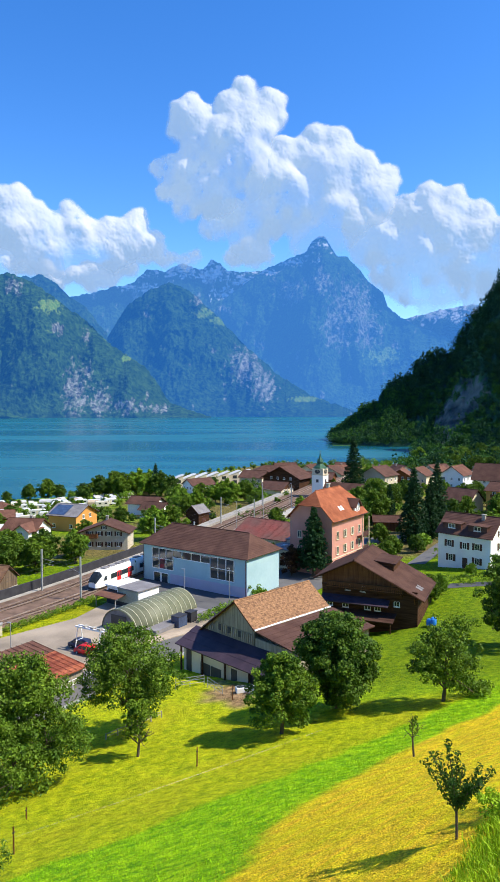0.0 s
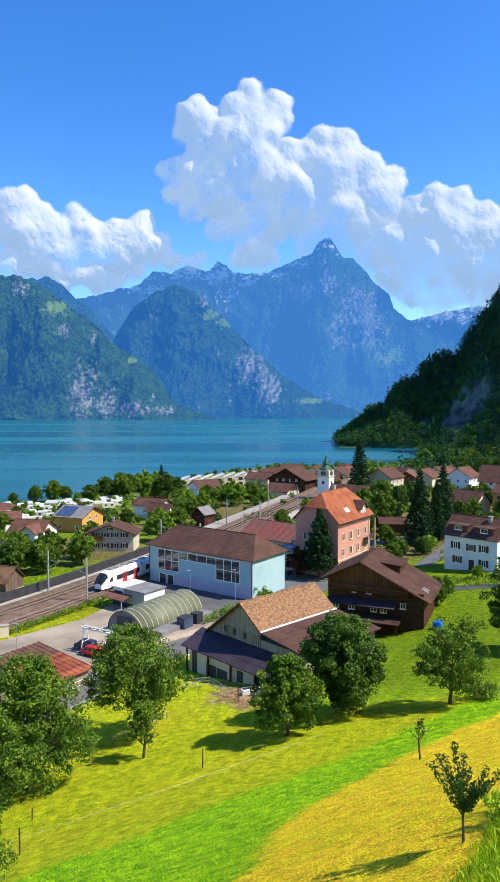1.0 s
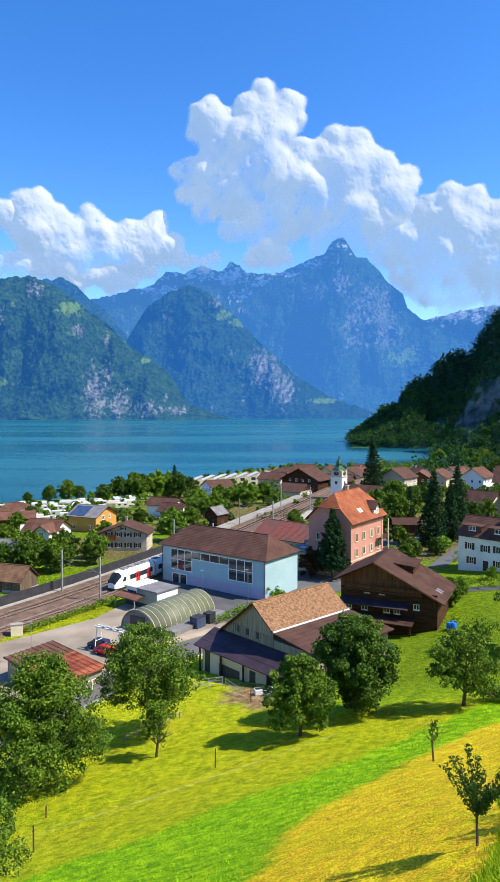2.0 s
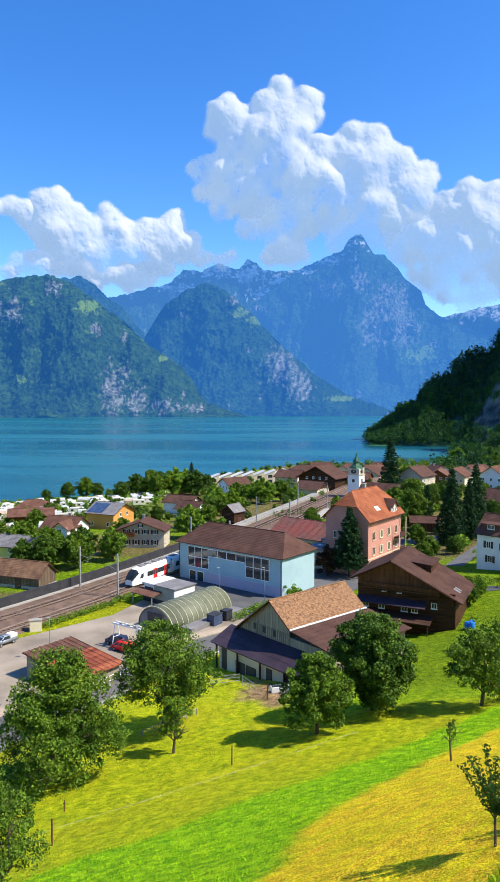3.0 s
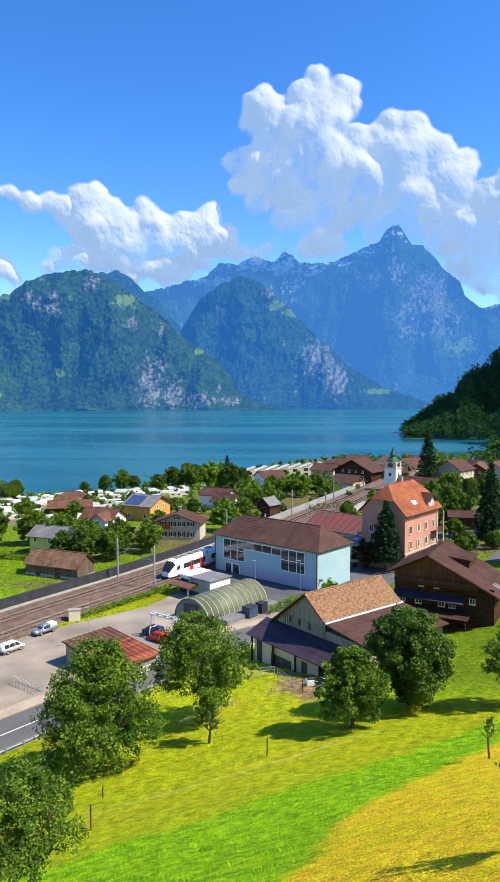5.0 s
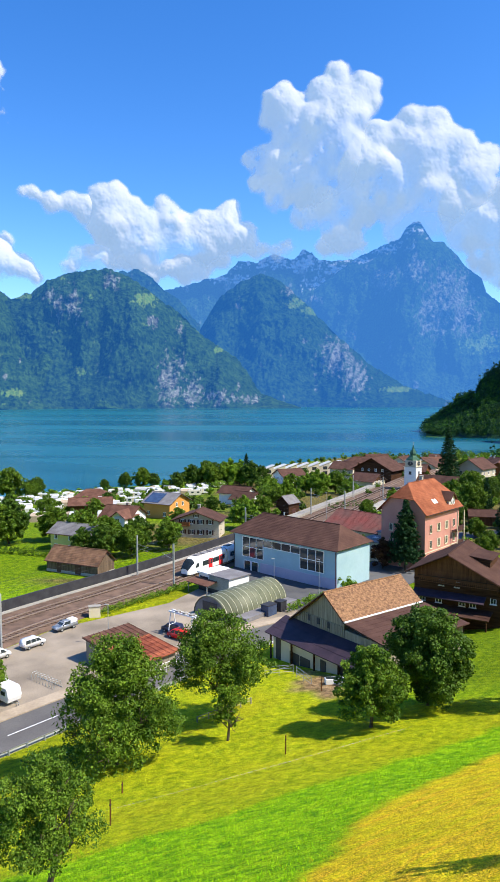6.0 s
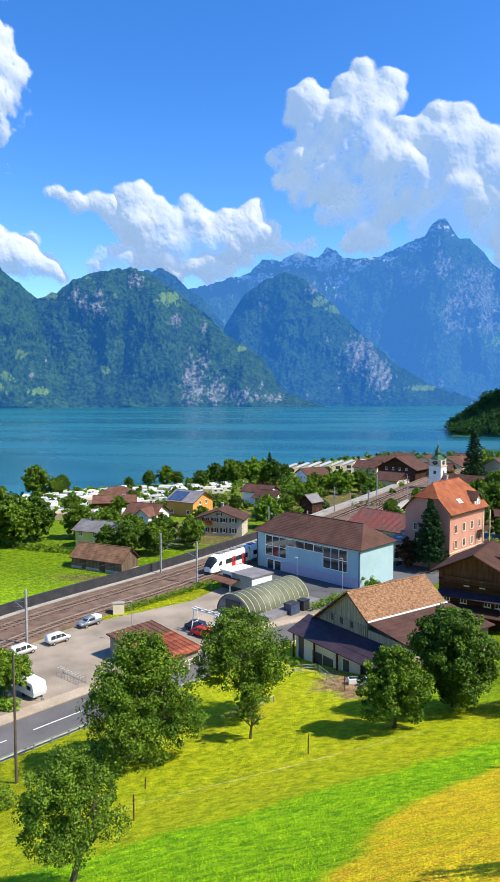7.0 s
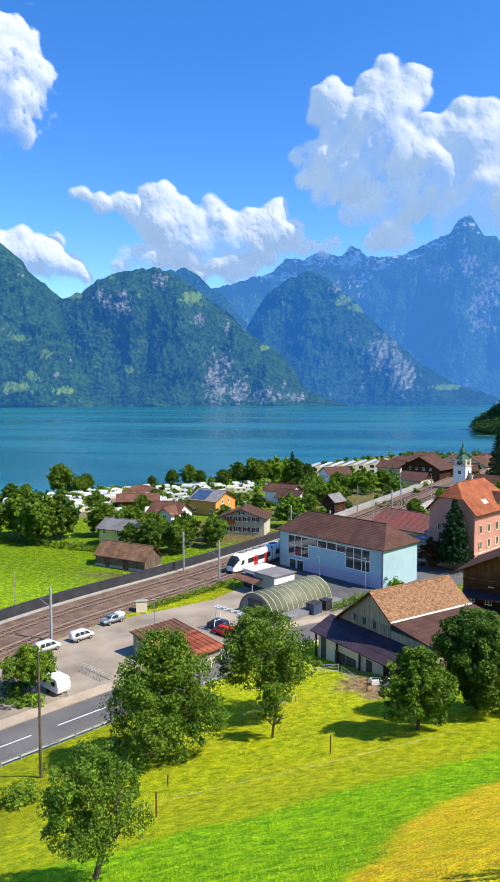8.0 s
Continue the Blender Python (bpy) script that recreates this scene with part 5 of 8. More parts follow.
def more_houses():
    B, R = ROOF_BROWN, ROOF_RED
    house("wooden_shed", "old brown timber shed with rusty brown roof on the meadow", -53.1, 129.9, -17.0, 13.6, 3.1, 3.1, 4.9, 0.85, 0.85, WOOD_OLD, ROOF_TAN_DARK, over=0.35, category="shed", course=0.4)
    t = bpy.data.objects["wooden_shed"]
    bm = bmesh.new()
    box(bm, -6.5, 6.5, -2.8, 2.8, -1.0, 0.55)
    part("plinth", bm, CONCRETE, t, "pale concrete plinth")
    for u, w in ((-3.2, 1.0), (1.6, 1.4)):
        bm = bmesh.new()
        box(bm, u - w / 2, u + w / 2, -2.86, -2.74, 0.1, 1.9)
        part("door", bm, SHUTTER, t, "dark plank door")
    o = house("orange_house", "orange rendered house with grey roof and solar panels", -53.2, 199.2, -21.6, 11.1, 5.9, 5.9, 7.4, 0.47, 0.47, ORANGE_WALL, ROOF_GREY, wins=[("B", 1.6, 3.6, 1.0, 1.2), ("B", -1.6, 3.6, 1.0, 1.2), ("B", 1.6, 0.9, 1.0, 1.2), ("B", -2.2, 0.9, 1.0, 1.2), ("R", 3.0, 1.0, 1.1, 1.2), ("R", -3.0, 1.0, 1.1, 1.2)])
    bm = bmesh.new()
    slab(bm, ((-4.6, -5.4, 5.0), (0.8, -5.4, 5.0), (0.8, -0.8, 7.16), (-4.6, -0.8, 7.16)), 0.06)
    part("solar_panel", bm, SOLAR, o, "dark blue solar panels")
    o = house("family_house", "white house with reddish-brown tiled roof and gabled bay", -59.8, 177.3, -11.1, 10.4, 5.3, 5.3, 6.2, 0.57, 0.57, WHITE_WALL, ROOF_MAROON, wins=[("B", 0, 3.0, 1.0, 1.1), ("B", -2, 0.9, 1.0, 1.2), ("B", 2, 0.9, 1.0, 1.2), ("R", -2.5, 0.8, 1.2, 1.2), ("R", 3.2, 0.8, 1.2, 1.2)], chimney=[(1.0, 0.8, 1.0)])
    bm = bmesh.new()
    prism(bm, [(-7.0, -1), (-7.0, 4.1), (0.5, 4.1), (0.5, -1)], 0.2, 4.4)
    part("bay_wall", bm, WHITE_WALL, o)
    for a, b in ((-0.4, 2.3), (5.0, 2.3)):
        bm = bmesh.new()
        slab(bm, ((a, -7.6, 3.75), (b, -7.6, 5.75), (b, 0.4, 5.75), (a, 0.4, 3.75)) if a < b else ((b, -7.6, 5.75), (a, -7.6, 3.75), (a, 0.4, 3.75), (b, 0.4, 5.75)), 0.14)
        part("bay_roof", bm, ROOF_MAROON, o)
    bm = bmesh.new()
    v = [bm.verts.new(q) for q in ((0.2, -6.98, 4.2), (4.4, -6.98, 4.2), (2.3, -6.98, 5.7), (0.2, -6.8, 4.2), (4.4, -6.8, 4.2), (2.3, -6.8, 5.7))]
    for q in ((0, 1, 2), (3, 5, 4), (0, 3, 4, 1), (1, 4, 5, 2), (2, 5, 3, 0)):
        bm.faces.new([v[k] for k in q])
    part("bay_gable", bm, WHITE_WALL, o)
    window(o, pose(2.3, -7.02, 2.6), 1.1, 1.2)
    window(o, pose(2.3, -7.02, 0.5), 1.3, 1.3)
    house("beige_house", "beige rendered house with brown gable roof and balconies", -36.4, 168.8, 88.0, 8.4, 6.6, 6.6, 6.8, 0.36, 0.36, BEIGE_WALL, B, wins=[("F", -3.6, 3.6, 0.9, 1.1), ("F", -1.2, 3.6, 0.9, 1.1), ("F", 1.2, 3.6, 0.9, 1.1), ("F", 3.6, 3.6, 0.9, 1.1), ("F", -3.6, 0.9, 0.9, 1.2), ("F", -1.2, 0.9, 0.9, 1.2), ("F", 1.2, 0.9, 0.9, 1.2), ("F", 3.6, 0.9, 0.9, 1.2), ("F", 0, 5.3, 0.7, 0.7)], shutters=SHUTTER, balcony=[("F", 3.2, 3.2, 3.4)], chimney=[(2.2, 0.6, 1.0)])
    house("black_hut", "dark stained timber hut with grey roof", -16.5, 207.5, 55.1, 5.9, 2.9, 2.9, 5.9, 0.79, 0.79, WOOD_DARK, ROOF_GREY, over=0.4, category="hut", door=("R", 0, 1.6, 2.0))
    house("camp_house", "low campsite building with brown hipped roof", -98.6, 256, 8, 15, 5.2, 5.2, 5.6, 0.55, 0.55, BEIGE_WALL, ROOF_MAROON, inset=4.5, category="house", wins=rows_of("R", 4, 9, (0.9,), 1.3, 1.1))
    house("yellow_house", "yellow rendered house half hidden by trees", -60.5, 147.5, -15, 12.5, 4.0, 4.0, 6.4, 0.5, 0.5, YELLOW_WALL, ROOF_GREY, wins=rows_of("R", 3, 8, (0.9, 3.1), 0.9, 1.1) + [("F", 0, 1.0, 0.9, 1.1)])
    house("small_house", "small white house with brown roof", -31.6, 221.5, -28, 9.5, 4.0, 4.0, 5.4, 0.62, 0.62, WHITE_WALL, B, wins=rows_of("B", 2, 2.6, (0.9, 3.0), 0.9, 1.0) + rows_of("R", 2, 4, (0.9,), 1.0, 1.1))
    house("small_house", "small white house with brown roof and pale annexe", -36.5, 233, -20, 12, 4.4, 4.4, 6.2, 0.5, 0.5, WHITE_WALL, B, wins=rows_of("B", 2, 2.8, (0.9, 3.2), 0.9, 1.0))
    house("small_house", "white two-storey house with brown roof near the lake", -23.5, 303, 35, 13, 5.2, 5.2, 8.2, 0.52, 0.52, WHITE_WALL, B, wins=rows_of("F", 3, 5.6, (1, 3.6), 1.0, 1.2) + rows_of("R", 3, 8, (1, 3.6), 1.0, 1.2), chimney=[(1, 1, 1)])
    # the core of the village
    house("chalet_house", "brown timber chalet house with wide brown roof", 11.0, 283, -35, 12.5, 5.5, 5.5, 7.2, 0.55, 0.55, CREAM_WALL, B, gable=WOOD_DARK, wins=rows_of("B", 3, 5.2, (1, 3.4), 0.9, 1.1) + rows_of("R", 3, 7, (1,), 0.9, 1.1))
    house("chalet_house", "large dark chalet house with overhanging brown roof", 17.5, 314, 60, 16, 10.5, 10.5, 12.6, 0.52, 0.52, WOOD_DARK, B, over=1.2, wins=rows_of("F", 4, 10, (1.2, 4.0, 6.6), 1.0, 1.2), balcony=[("F", 0, 3.6, 11)])
    house("chalet_house", "brown roofed chalet with timber balconies", 32.5, 318, -20, 16, 6.0, 6.0, 9.4, 0.5, 0.5, WOOD_BROWN, B, wins=rows_of("R", 4, 11, (1.2, 3.9), 1.0, 1.2), balcony=[("R", 0, 3.5, 11)])
    house("lake_house", "low house with broad brown roof by the water", 16, 372, 0, 30, 7.5, 7.5, 10.2, 0.42, 0.42, CREAM_WALL, B, inset=6, wins=rows_of("R", 6, 22, (1, 3.8), 1.2, 1.3))
    house("village_house", "cream village house with brown gable roof", 44, 352, 68, 15, 6.5, 6.5, 10.2, 0.55, 0.55, CREAM_WALL, ROOF_BROWN, wins=rows_of("F", 4, 8, (1, 3.8), 1.0, 1.2) + rows_of("R", 4, 10, (1, 3.8), 1.0, 1.2) + rows_of("L", 4, 10, (1, 3.8), 1.0, 1.2))
    house("village_house", "village house with brown roof and timber gable", 2.5, 345, -25, 14, 6.5, 6.5, 9.0, 0.5, 0.5, BEIGE_WALL, B, gable=WOOD_DARK, wins=rows_of("R", 4, 9, (1, 3.6), 1.0, 1.2))
    house("village_house", "tall beige house with dark gable roof", 58, 300, 52, 14, 6.6, 6.6, 13.0, 0.62, 0.62, BEIGE_WALL, ROOF_BROWN, wins=rows_of("F", 3, 7, (1, 3.8, 6.4), 1.0, 1.3) + rows_of("R", 3, 8, (1, 3.8, 6.4), 1.0, 1.3) + rows_of("L", 3, 8, (1, 3.8, 6.4), 1.0, 1.3), chimney=[(2, 1.2, 1.2)])
    house("village_house", "brown timber house with brown roof", 72, 318, 72, 15, 6.8, 6.8, 11.0, 0.6, 0.6, WOOD_BROWN, ROOF_MAROON, wins=rows_of("F", 4, 8, (1, 3.8, 6.4), 1.0, 1.2) + rows_of("L", 4, 9, (1, 3.8), 1.0, 1.2), balcony=[("F", 0, 3.4, 9)])
    house("village_house", "cream house with maroon gable roof", 86, 340, 58, 15, 6.5, 6.5, 10.6, 0.6, 0.6, CREAM_WALL, ROOF_MAROON, wins=rows_of("F", 4, 8, (1, 3.8), 1.0, 1.2) + rows_of("L", 4, 9, (1, 3.8), 1.0, 1.2))
    house("village_house", "white three-storey house with maroon roof", 93, 300, 50, 13, 5.8, 5.8, 13.2, 0.7, 0.7, WHITE_WALL, ROOF_MAROON, wins=rows_of("F", 3, 7, (1, 3.9, 6.8), 1.0, 1.3) + rows_of("L", 3, 8, (1, 3.9, 6.8), 1.0, 1.3) + rows_of("R", 3, 8, (1, 3.9, 6.8), 1.0, 1.3))
    house("village_house", "big white gabled house with steep dark roof", 103, 283, -32, 15, 7, 7, 14.6, 0.95, 0.95, WHITE_WALL, ROOF_BROWN, wins=rows_of("R", 4, 12, (1, 3.9, 6.6), 1.0, 1.3) + rows_of("B", 3, 6, (3.9, 6.8, 9.8), 1.0, 1.3), chimney=[(3, 0.8, 1.4)])
    house("village_house", "yellow house with timber balconies and brown roof", 90.5, 228, -40, 17, 6.0, 6.0, 10.6, 0.42, 0.42, ORANGE_WALL, ROOF_BROWN, wins=rows_of("R", 4, 10, (1, 3.8, 6.3), 1.2, 1.5), balcony=[("R", 0, 3.4, 12), ("R", 0, 6.0, 12)])
    house("village_house", "cream cottage with greyish brown roof", 76, 238, -50, 12, 5.4, 5.4, 8.0, 0.8, 0.8, CREAM_WALL, ROOF_BROWN, wins=rows_of("F", 2, 3.6, (1, 3.6), 0.9, 1.2))
    house("garden_shed", "low brown roofed garden shed", 40, 195, -6, 8.5, 3, 3, 4.2, 0.5, 0.5, WOOD_BROWN, ROOF_BROWN, category="shed", over=0.4)
    house("annexe_building", "low building with faded red roof beside the hall", 6.8, 163.5, -38, 19, 8.5, 6.5, 7.6, 0.50, 0.50, BEIGE_WALL, ROOF_FADED, category="building", over=0.4)
    for x, y, w, d, h in ((9.5, 147.5, 9.0, 6.0, 4.2), (13.0, 153.5, 7.0, 6.0, 5.0)):
        t = new("flat_annexe")
        t.matrix_world = pose(x, y, ground_z(x, y), 0, 0, -36)
        bm = bmesh.new()
        box(bm, -w / 2, w / 2, -d / 2, d / 2, -1.0, h)
        part("wall", bm, BEIGE_WALL, t)
        bm = bmesh.new()
        box(bm, -w / 2 - 0.3, w / 2 + 0.3, -d / 2 - 0.3, d / 2 + 0.3, h + 0.003, h + 0.25, bevel=0.04)
        part("roof", bm, ROOF_GREY, t, "flat grey roof")
        for k in range(2):
            bm = bmesh.new()
            box(bm, -w / 4 + k * w / 2 - 0.5, -w / 4 + k * w / 2 + 0.5, -0.6, 0.6, h + 0.25, h + 0.5, bevel=0.05)
            part("rooflight", bm, PALE_SHEET, t)
        tagged(t, "low annexe with a flat grey roof behind the hall", "building")
    house("small_house", "low brown roofed farm building by the track", -80, 205, 20, 14, 4, 4, 5.2, 0.5, 0.5, WOOD_BROWN, ROOF_MAROON)
    for x, y, r, w, rf in ((36, 400, 62, CREAM_WALL, ROOF_BROWN), (52, 392, 20, WHITE_WALL, ROOF_MAROON), (70, 382, 75, BEIGE_WALL, ROOF_BROWN), (88, 392, 105, WHITE_WALL, ROOF_BROWN), (104, 372, 48, CREAM_WALL, ROOF_MAROON), (118, 350, 66, WHITE_WALL, ROOF_BROWN), (112, 400, 30, BEIGE_WALL, ROOF_BROWN), (126, 320, -30, WHITE_WALL, ROOF_MAROON), (22, 425, 15, WHITE_WALL, ROOF_BROWN), (62, 430, -8, BEIGE_WALL, ROOF_BROWN)):
        house("village_house", "village house with tiled gable roof near the shore", x, y, r, 15, 6, 6, 9.6, 0.6, 0.6, w, rf, chimney=[(2.5, 1.2, 1.2)], wins=rows_of("R", 4, 10, (1, 3.8), 1.0, 1.2) + rows_of("F", 3, 6, (1, 3.8), 1.0, 1.2))
    # slant-roofed lakeside row
    for k in range(8):
        f = k / 7
        t = new("row_house")
        x, y = -41 + 42 * f, 362 + 30 * f
        t.matrix_world = pose(x, y, ground_z(x, y), 0, 0, 112)
        bm = bmesh.new()
        prism(bm, [(-4, -1.5), (4, -1.5), (4, 4.6), (-4, 7.4)], -2.4, 2.4)
        part("wall", bm, BEIGE_WALL, t)
        bm = bmesh.new()
        slab(bm, ((-2.7, -4.7, 7.75), (2.7, -4.7, 7.75), (2.7, 4.5, 4.55), (-2.7, 4.5, 4.55)), 0.25)
        part("roof", bm, PALE_SHEET, t, "pale grey sloping roof")
        for zz in (0.6, 3.4):
            window(t, pose(-2.4, -1.2, zz, 0, 0, -90), 2.6, 1.6, None, DARK)
        tagged(t, "modern white row house with a slanting pale roof", "row house", group="lakeside row houses")


ROOF_TAN_DARK = mat("weathered_brown_tiles", (0.12, 0.062, 0.035), (0.25, 0.135, 0.075), 0.9, 0.85, 0.5, fine=7)
ROOF_MAROON = mat("maroon_tiles", (0.10, 0.047, 0.034), (0.165, 0.082, 0.057), 0.6, 0.85, 0.4, fine=12, spec=0.12)
ROOF_FADED = mat("faded_red_sheet", (0.26, 0.06, 0.045), (0.15, 0.085, 0.065), 0.16, 0.75, 0.2)
SOLAR = mat("solar_glass", (0.03, 0.05, 0.10), (0.05, 0.08, 0.15), 0.8, 0.15, 0.0, spec=0.6)
more_houses()


def church_tower():
    """White square tower with a clock stage and a green copper spire, and the nave behind the roofs."""
    t = new("church")
    x, y = 27.3, 261.0
    t.matrix_world = pose(x, y, ground_z(x, y), 0, 0, -32)
    bm = bmesh.new()
    box(bm, -2.3, 2.3, -2.3, 2.3, -1.5, 15.2, bevel=0.05)
    part("tower", bm, WHITE_WALL, t, "white rendered tower shaft")
    bm = bmesh.new()
    box(bm, -2.55, 2.55, -2.55, 2.55, 15.2, 15.5)
    box(bm, -2.2, 2.2, -2.2, 2.2, 15.503, 18.6)
    part("belfry", bm, BEIGE_WALL, t)
    bm = bmesh.new()
    prev = None
    for r, z in ((2.6, 18.6), (2.3, 19.3), (1.5, 20.2), (1.1, 21.0), (1.2, 22.0), (0.9, 23.0), (0.45, 24.2), (0.12, 26.2)):
        ring = [bm.verts.new((r * math.cos(radians(45 * k + 22.5)), r * math.sin(radians(45 * k + 22.5)), z)) for k in range(8)]
        if prev:
            for k in range(8):
                bm.faces.new((prev[k], prev[(k + 1) % 8], ring[(k + 1) % 8], ring[k]))
        else:
            bm.faces.new(ring[::-1])
        prev = ring
    bm.faces.new(prev)
    part("spire", bm, COPPER_GREEN, t, "green copper onion spire")
    bm = bmesh.new()
    bmesh.ops.create_uvsphere(bm, u_segments=10, v_segments=6, radius=0.28, matrix=Matrix.Translation((0, 0, 26.4)))
    tube(bm, (0, 0, 26.4), (0, 0, 28.2), 0.07, 0.05, 5)
    box(bm, -0.4, 0.4, -0.05, 0.05, 27.4, 27.52)
    part("cross", bm, STEEL, t)
    for a in (0, 90, 180, 270):
        bm = bmesh.new()
        bmesh.ops.create_cone(bm, cap_ends=True, segments=20, radius1=1.05, radius2=1.05, depth=0.12, matrix=pose(0, -2.26, 17.0, 90))
        c = part("clock", bm, DARK, t, "dark clock face")
        c.matrix_basis = pose(0, 0, 0, 0, 0, a)
        bm = bmesh.new()
        box(bm, -0.05, 0.05, -2.36, -2.33, 17.0, 17.8)
        box(bm, 0.0, 0.55, -2.36, -2.33, 16.96, 17.05)
        part("clock_pointer", bm, CREAM_WALL, c)
        bm = bmesh.new()
        box(bm, -0.5, 0.5, -2.34, -2.28, 11.4, 13.0)
        w = part("louvre", bm, DARK, t)
        w.matrix_basis = pose(0, 0, 0, 0, 0, a)
    bm = bmesh.new()
    prism(bm, [(-4.2, -1), (4.2, -1), (4.2, 6), (0, 11.5), (-4.2, 6)], 2.4, 20)
    part("nave", bm, WHITE_WALL, t)
    for sgn in (1, -1):
        bm = bmesh.new()
        slope(bm, (2.3, sgn * 4.8, 5.5), (20.5, sgn * 4.8, 5.5), (20.5, 0, 11.8), (2.3, 0, 11.8))
        part("roof", bm, ROOF_BROWN, t)
    t.scale = (1.05, 1.05, 0.75)
    return tagged(t, "white village church tower with green copper spire and clock", "church")


church_tower()


# ---- railway ----
RAIL_Y = np.arange(0.0, 360.0, 1.0)
RAIL_X = np.interp(RAIL_Y, (0, 40, 60, 80, 90, 100, 110, 120, 130, 140, 150, 165, 180, 192, 228, 263, 360),
                   (-66, -58, -54.5, -50.0, -46.9, -42.3, -36.5, -31.0, -26.1, -21.4, -16.9, -10.6, -4.9, -0.5, 12.7, 25.3, 60.2))
for _ in range(3):
    RAIL_X[6:-6] = np.convolve(RAIL_X, np.ones(13) / 13, "valid")


def rail_x(y):
    """The near edge of the railway: a gentle double bend past the hall."""
    return float(np.interp(y, RAIL_Y, RAIL_X))


def rail_at(y, off, up):
    """A point off metres beyond the near edge of the railway."""
    d = Vector((rail_x(y + 0.5) - rail_x(y - 0.5), 1.0, 0)).normalized()
    return Vector((rail_x(y), y, 0)) + Vector((-d.y, d.x, 0)) * off + Vector((0, 0, 14.3 + up))


def sweep(name, section, material, y0=20.0, y1=330.0, step=3.0, parent=None, label=""):
    """A closed outline of off, up drawn along the railway."""
    ys = np.arange(y0, y1 + step, step)
    v = [rail_at(float(y), o, u) for y in ys for o, u in section]
    n = len(section)
    f = [(i * n + k, i * n + (k + 1) % n, (i + 1) * n + (k + 1) % n, (i + 1) * n + k) for i in range(len(ys) - 1) for k in range(n)]
    f += [tuple(range(n))[::-1], tuple((len(ys) - 1) * n + k for k in range(n))]
    return raw(name, v, f, material, parent, label)


TRACKS = (2.4, 8.2)
SLEEPER = mat("sleeper_wood", (0.085, 0.055, 0.038), (0.15, 0.10, 0.07), 1.0, 0.9, 0.3)


def railway():
    bed = tagged(sweep("trackbed", [(-0.6, -1.2), (12.2, -1.2), (12.2, 0.1), (11.2, 0.32), (0.9, 0.32), (-0.6, -0.2)], BALLAST), "brown stone ballast bed of a double track railway", "railway", kind="structure")
    for c in TRACKS:
        for side in (-0.75, 0.75):
            o = c + side
            sweep("rail", [(o - 0.05, 0.36), (o + 0.05, 0.36), (o + 0.05, 0.56), (o - 0.05, 0.56)], RAIL, parent=bed, label="worn steel rail")
        v, f, y = [], [], 45.0
        while y < 260:
            a, b = rail_at(y, c - 1.3, 0), rail_at(y, c + 1.3, 0)
            along = Vector((0.42, 0.91, 0)) * 0.13
            n = len(v)
            for z in (0.26, 0.40):
                v += [a - along + Vector((0, 0, z)), b - along + Vector((0, 0, z)), b + along + Vector((0, 0, z)), a + along + Vector((0, 0, z))]
            f += [(n + 4, n + 5, n + 6, n + 7)] + [(n + k, n + (k + 1) % 4, n + 4 + (k + 1) % 4, n + 4 + k) for k in range(4)]
            y += 0.65
        tagged(raw("sleepers", v, f, SLEEPER, bed), "weathered dark sleepers", kind="stuff")
    tagged(sweep("noise_wall", [(13.3, -1.0), (13.6, -1.0), (13.6, 1.95), (13.3, 1.95)], DARK, y1=176), "dark grey noise wall beside the railway", "wall", kind="structure")
    tagged(sweep("service_path", [(12.22, -0.8), (13.25, -0.8), (13.25, 0.22), (12.22, 0.22)], CONCRETE, y1=180), "pale concrete service path beside the track", "path", kind="structure")
    tagged(sweep("meadow_path", [(13.65, -0.8), (14.7, -0.8), (14.7, 0.06), (13.65, 0.06)], CONCRETE, y1=120), "pale path behind the noise wall", "path", kind="structure")
    tagged(sweep("platform", [(12.25, -1.0), (15.4, -1.0), (15.4, 0.75), (12.25, 0.75)], CONCRETE, y0=182, y1=262), "pale concrete station platform", "platform", kind="structure")
    tagged(sweep("platform", [(-3.6, -1.0), (-0.8, -1.0), (-0.8, 0.75), (-3.6, 0.75)], CONCRETE, y0=200, y1=290), "pale concrete station platform", "platform", kind="structure")


railway()


def mast(y, off, arm, h=8.6):
    t = new("railway_mast")
    p = rail_at(y, off, 0)
    t.matrix_world = pose(p.x, p.y, 14.0, 0, 0, -25)
    bm = bmesh.new()
    box(bm, -0.14, 0.14, -0.14, 0.14, 0, h, bevel=0.02)
    part("pole", bm, STEEL, t)
    bm = bmesh.new()
    box(bm, -0.3, 0.3, -0.3, 0.3, -0.4, 0.5)
    part("footing", bm, CONCRETE, t)
    bm = bmesh.new()
    s = arm
    tube(bm, (0, 0, 6.9), (s * 2.9, 0, 6.5), 0.035, 0.035, 5)
    tube(bm, (0, 0, 5.6), (s * 2.7, 0, 6.45), 0.03, 0.03, 5)
    tube(bm, (s * 1.2, 0, 5.95), (s * 3.0, 0, 5.7), 0.025, 0.025, 5)
    part("bracket", bm, STEEL, t)
    return tagged(t, "grey steel railway mast with overhead line bracket", "mast", group="railway masts")


for y, off, arm in ((86.6, -0.5, -1), (120.6, 0.2, -1), (122.0, 11.2, 1), (158, -0.2, -1), (159, 11.2, 1), (196, -0.2, -1), (197, 10.9, 1), (232, -0.2, -1), (233, 10.9, 1), (268, -0.2, -1), (55, 11.2, 1)):
    mast(y, off, arm)


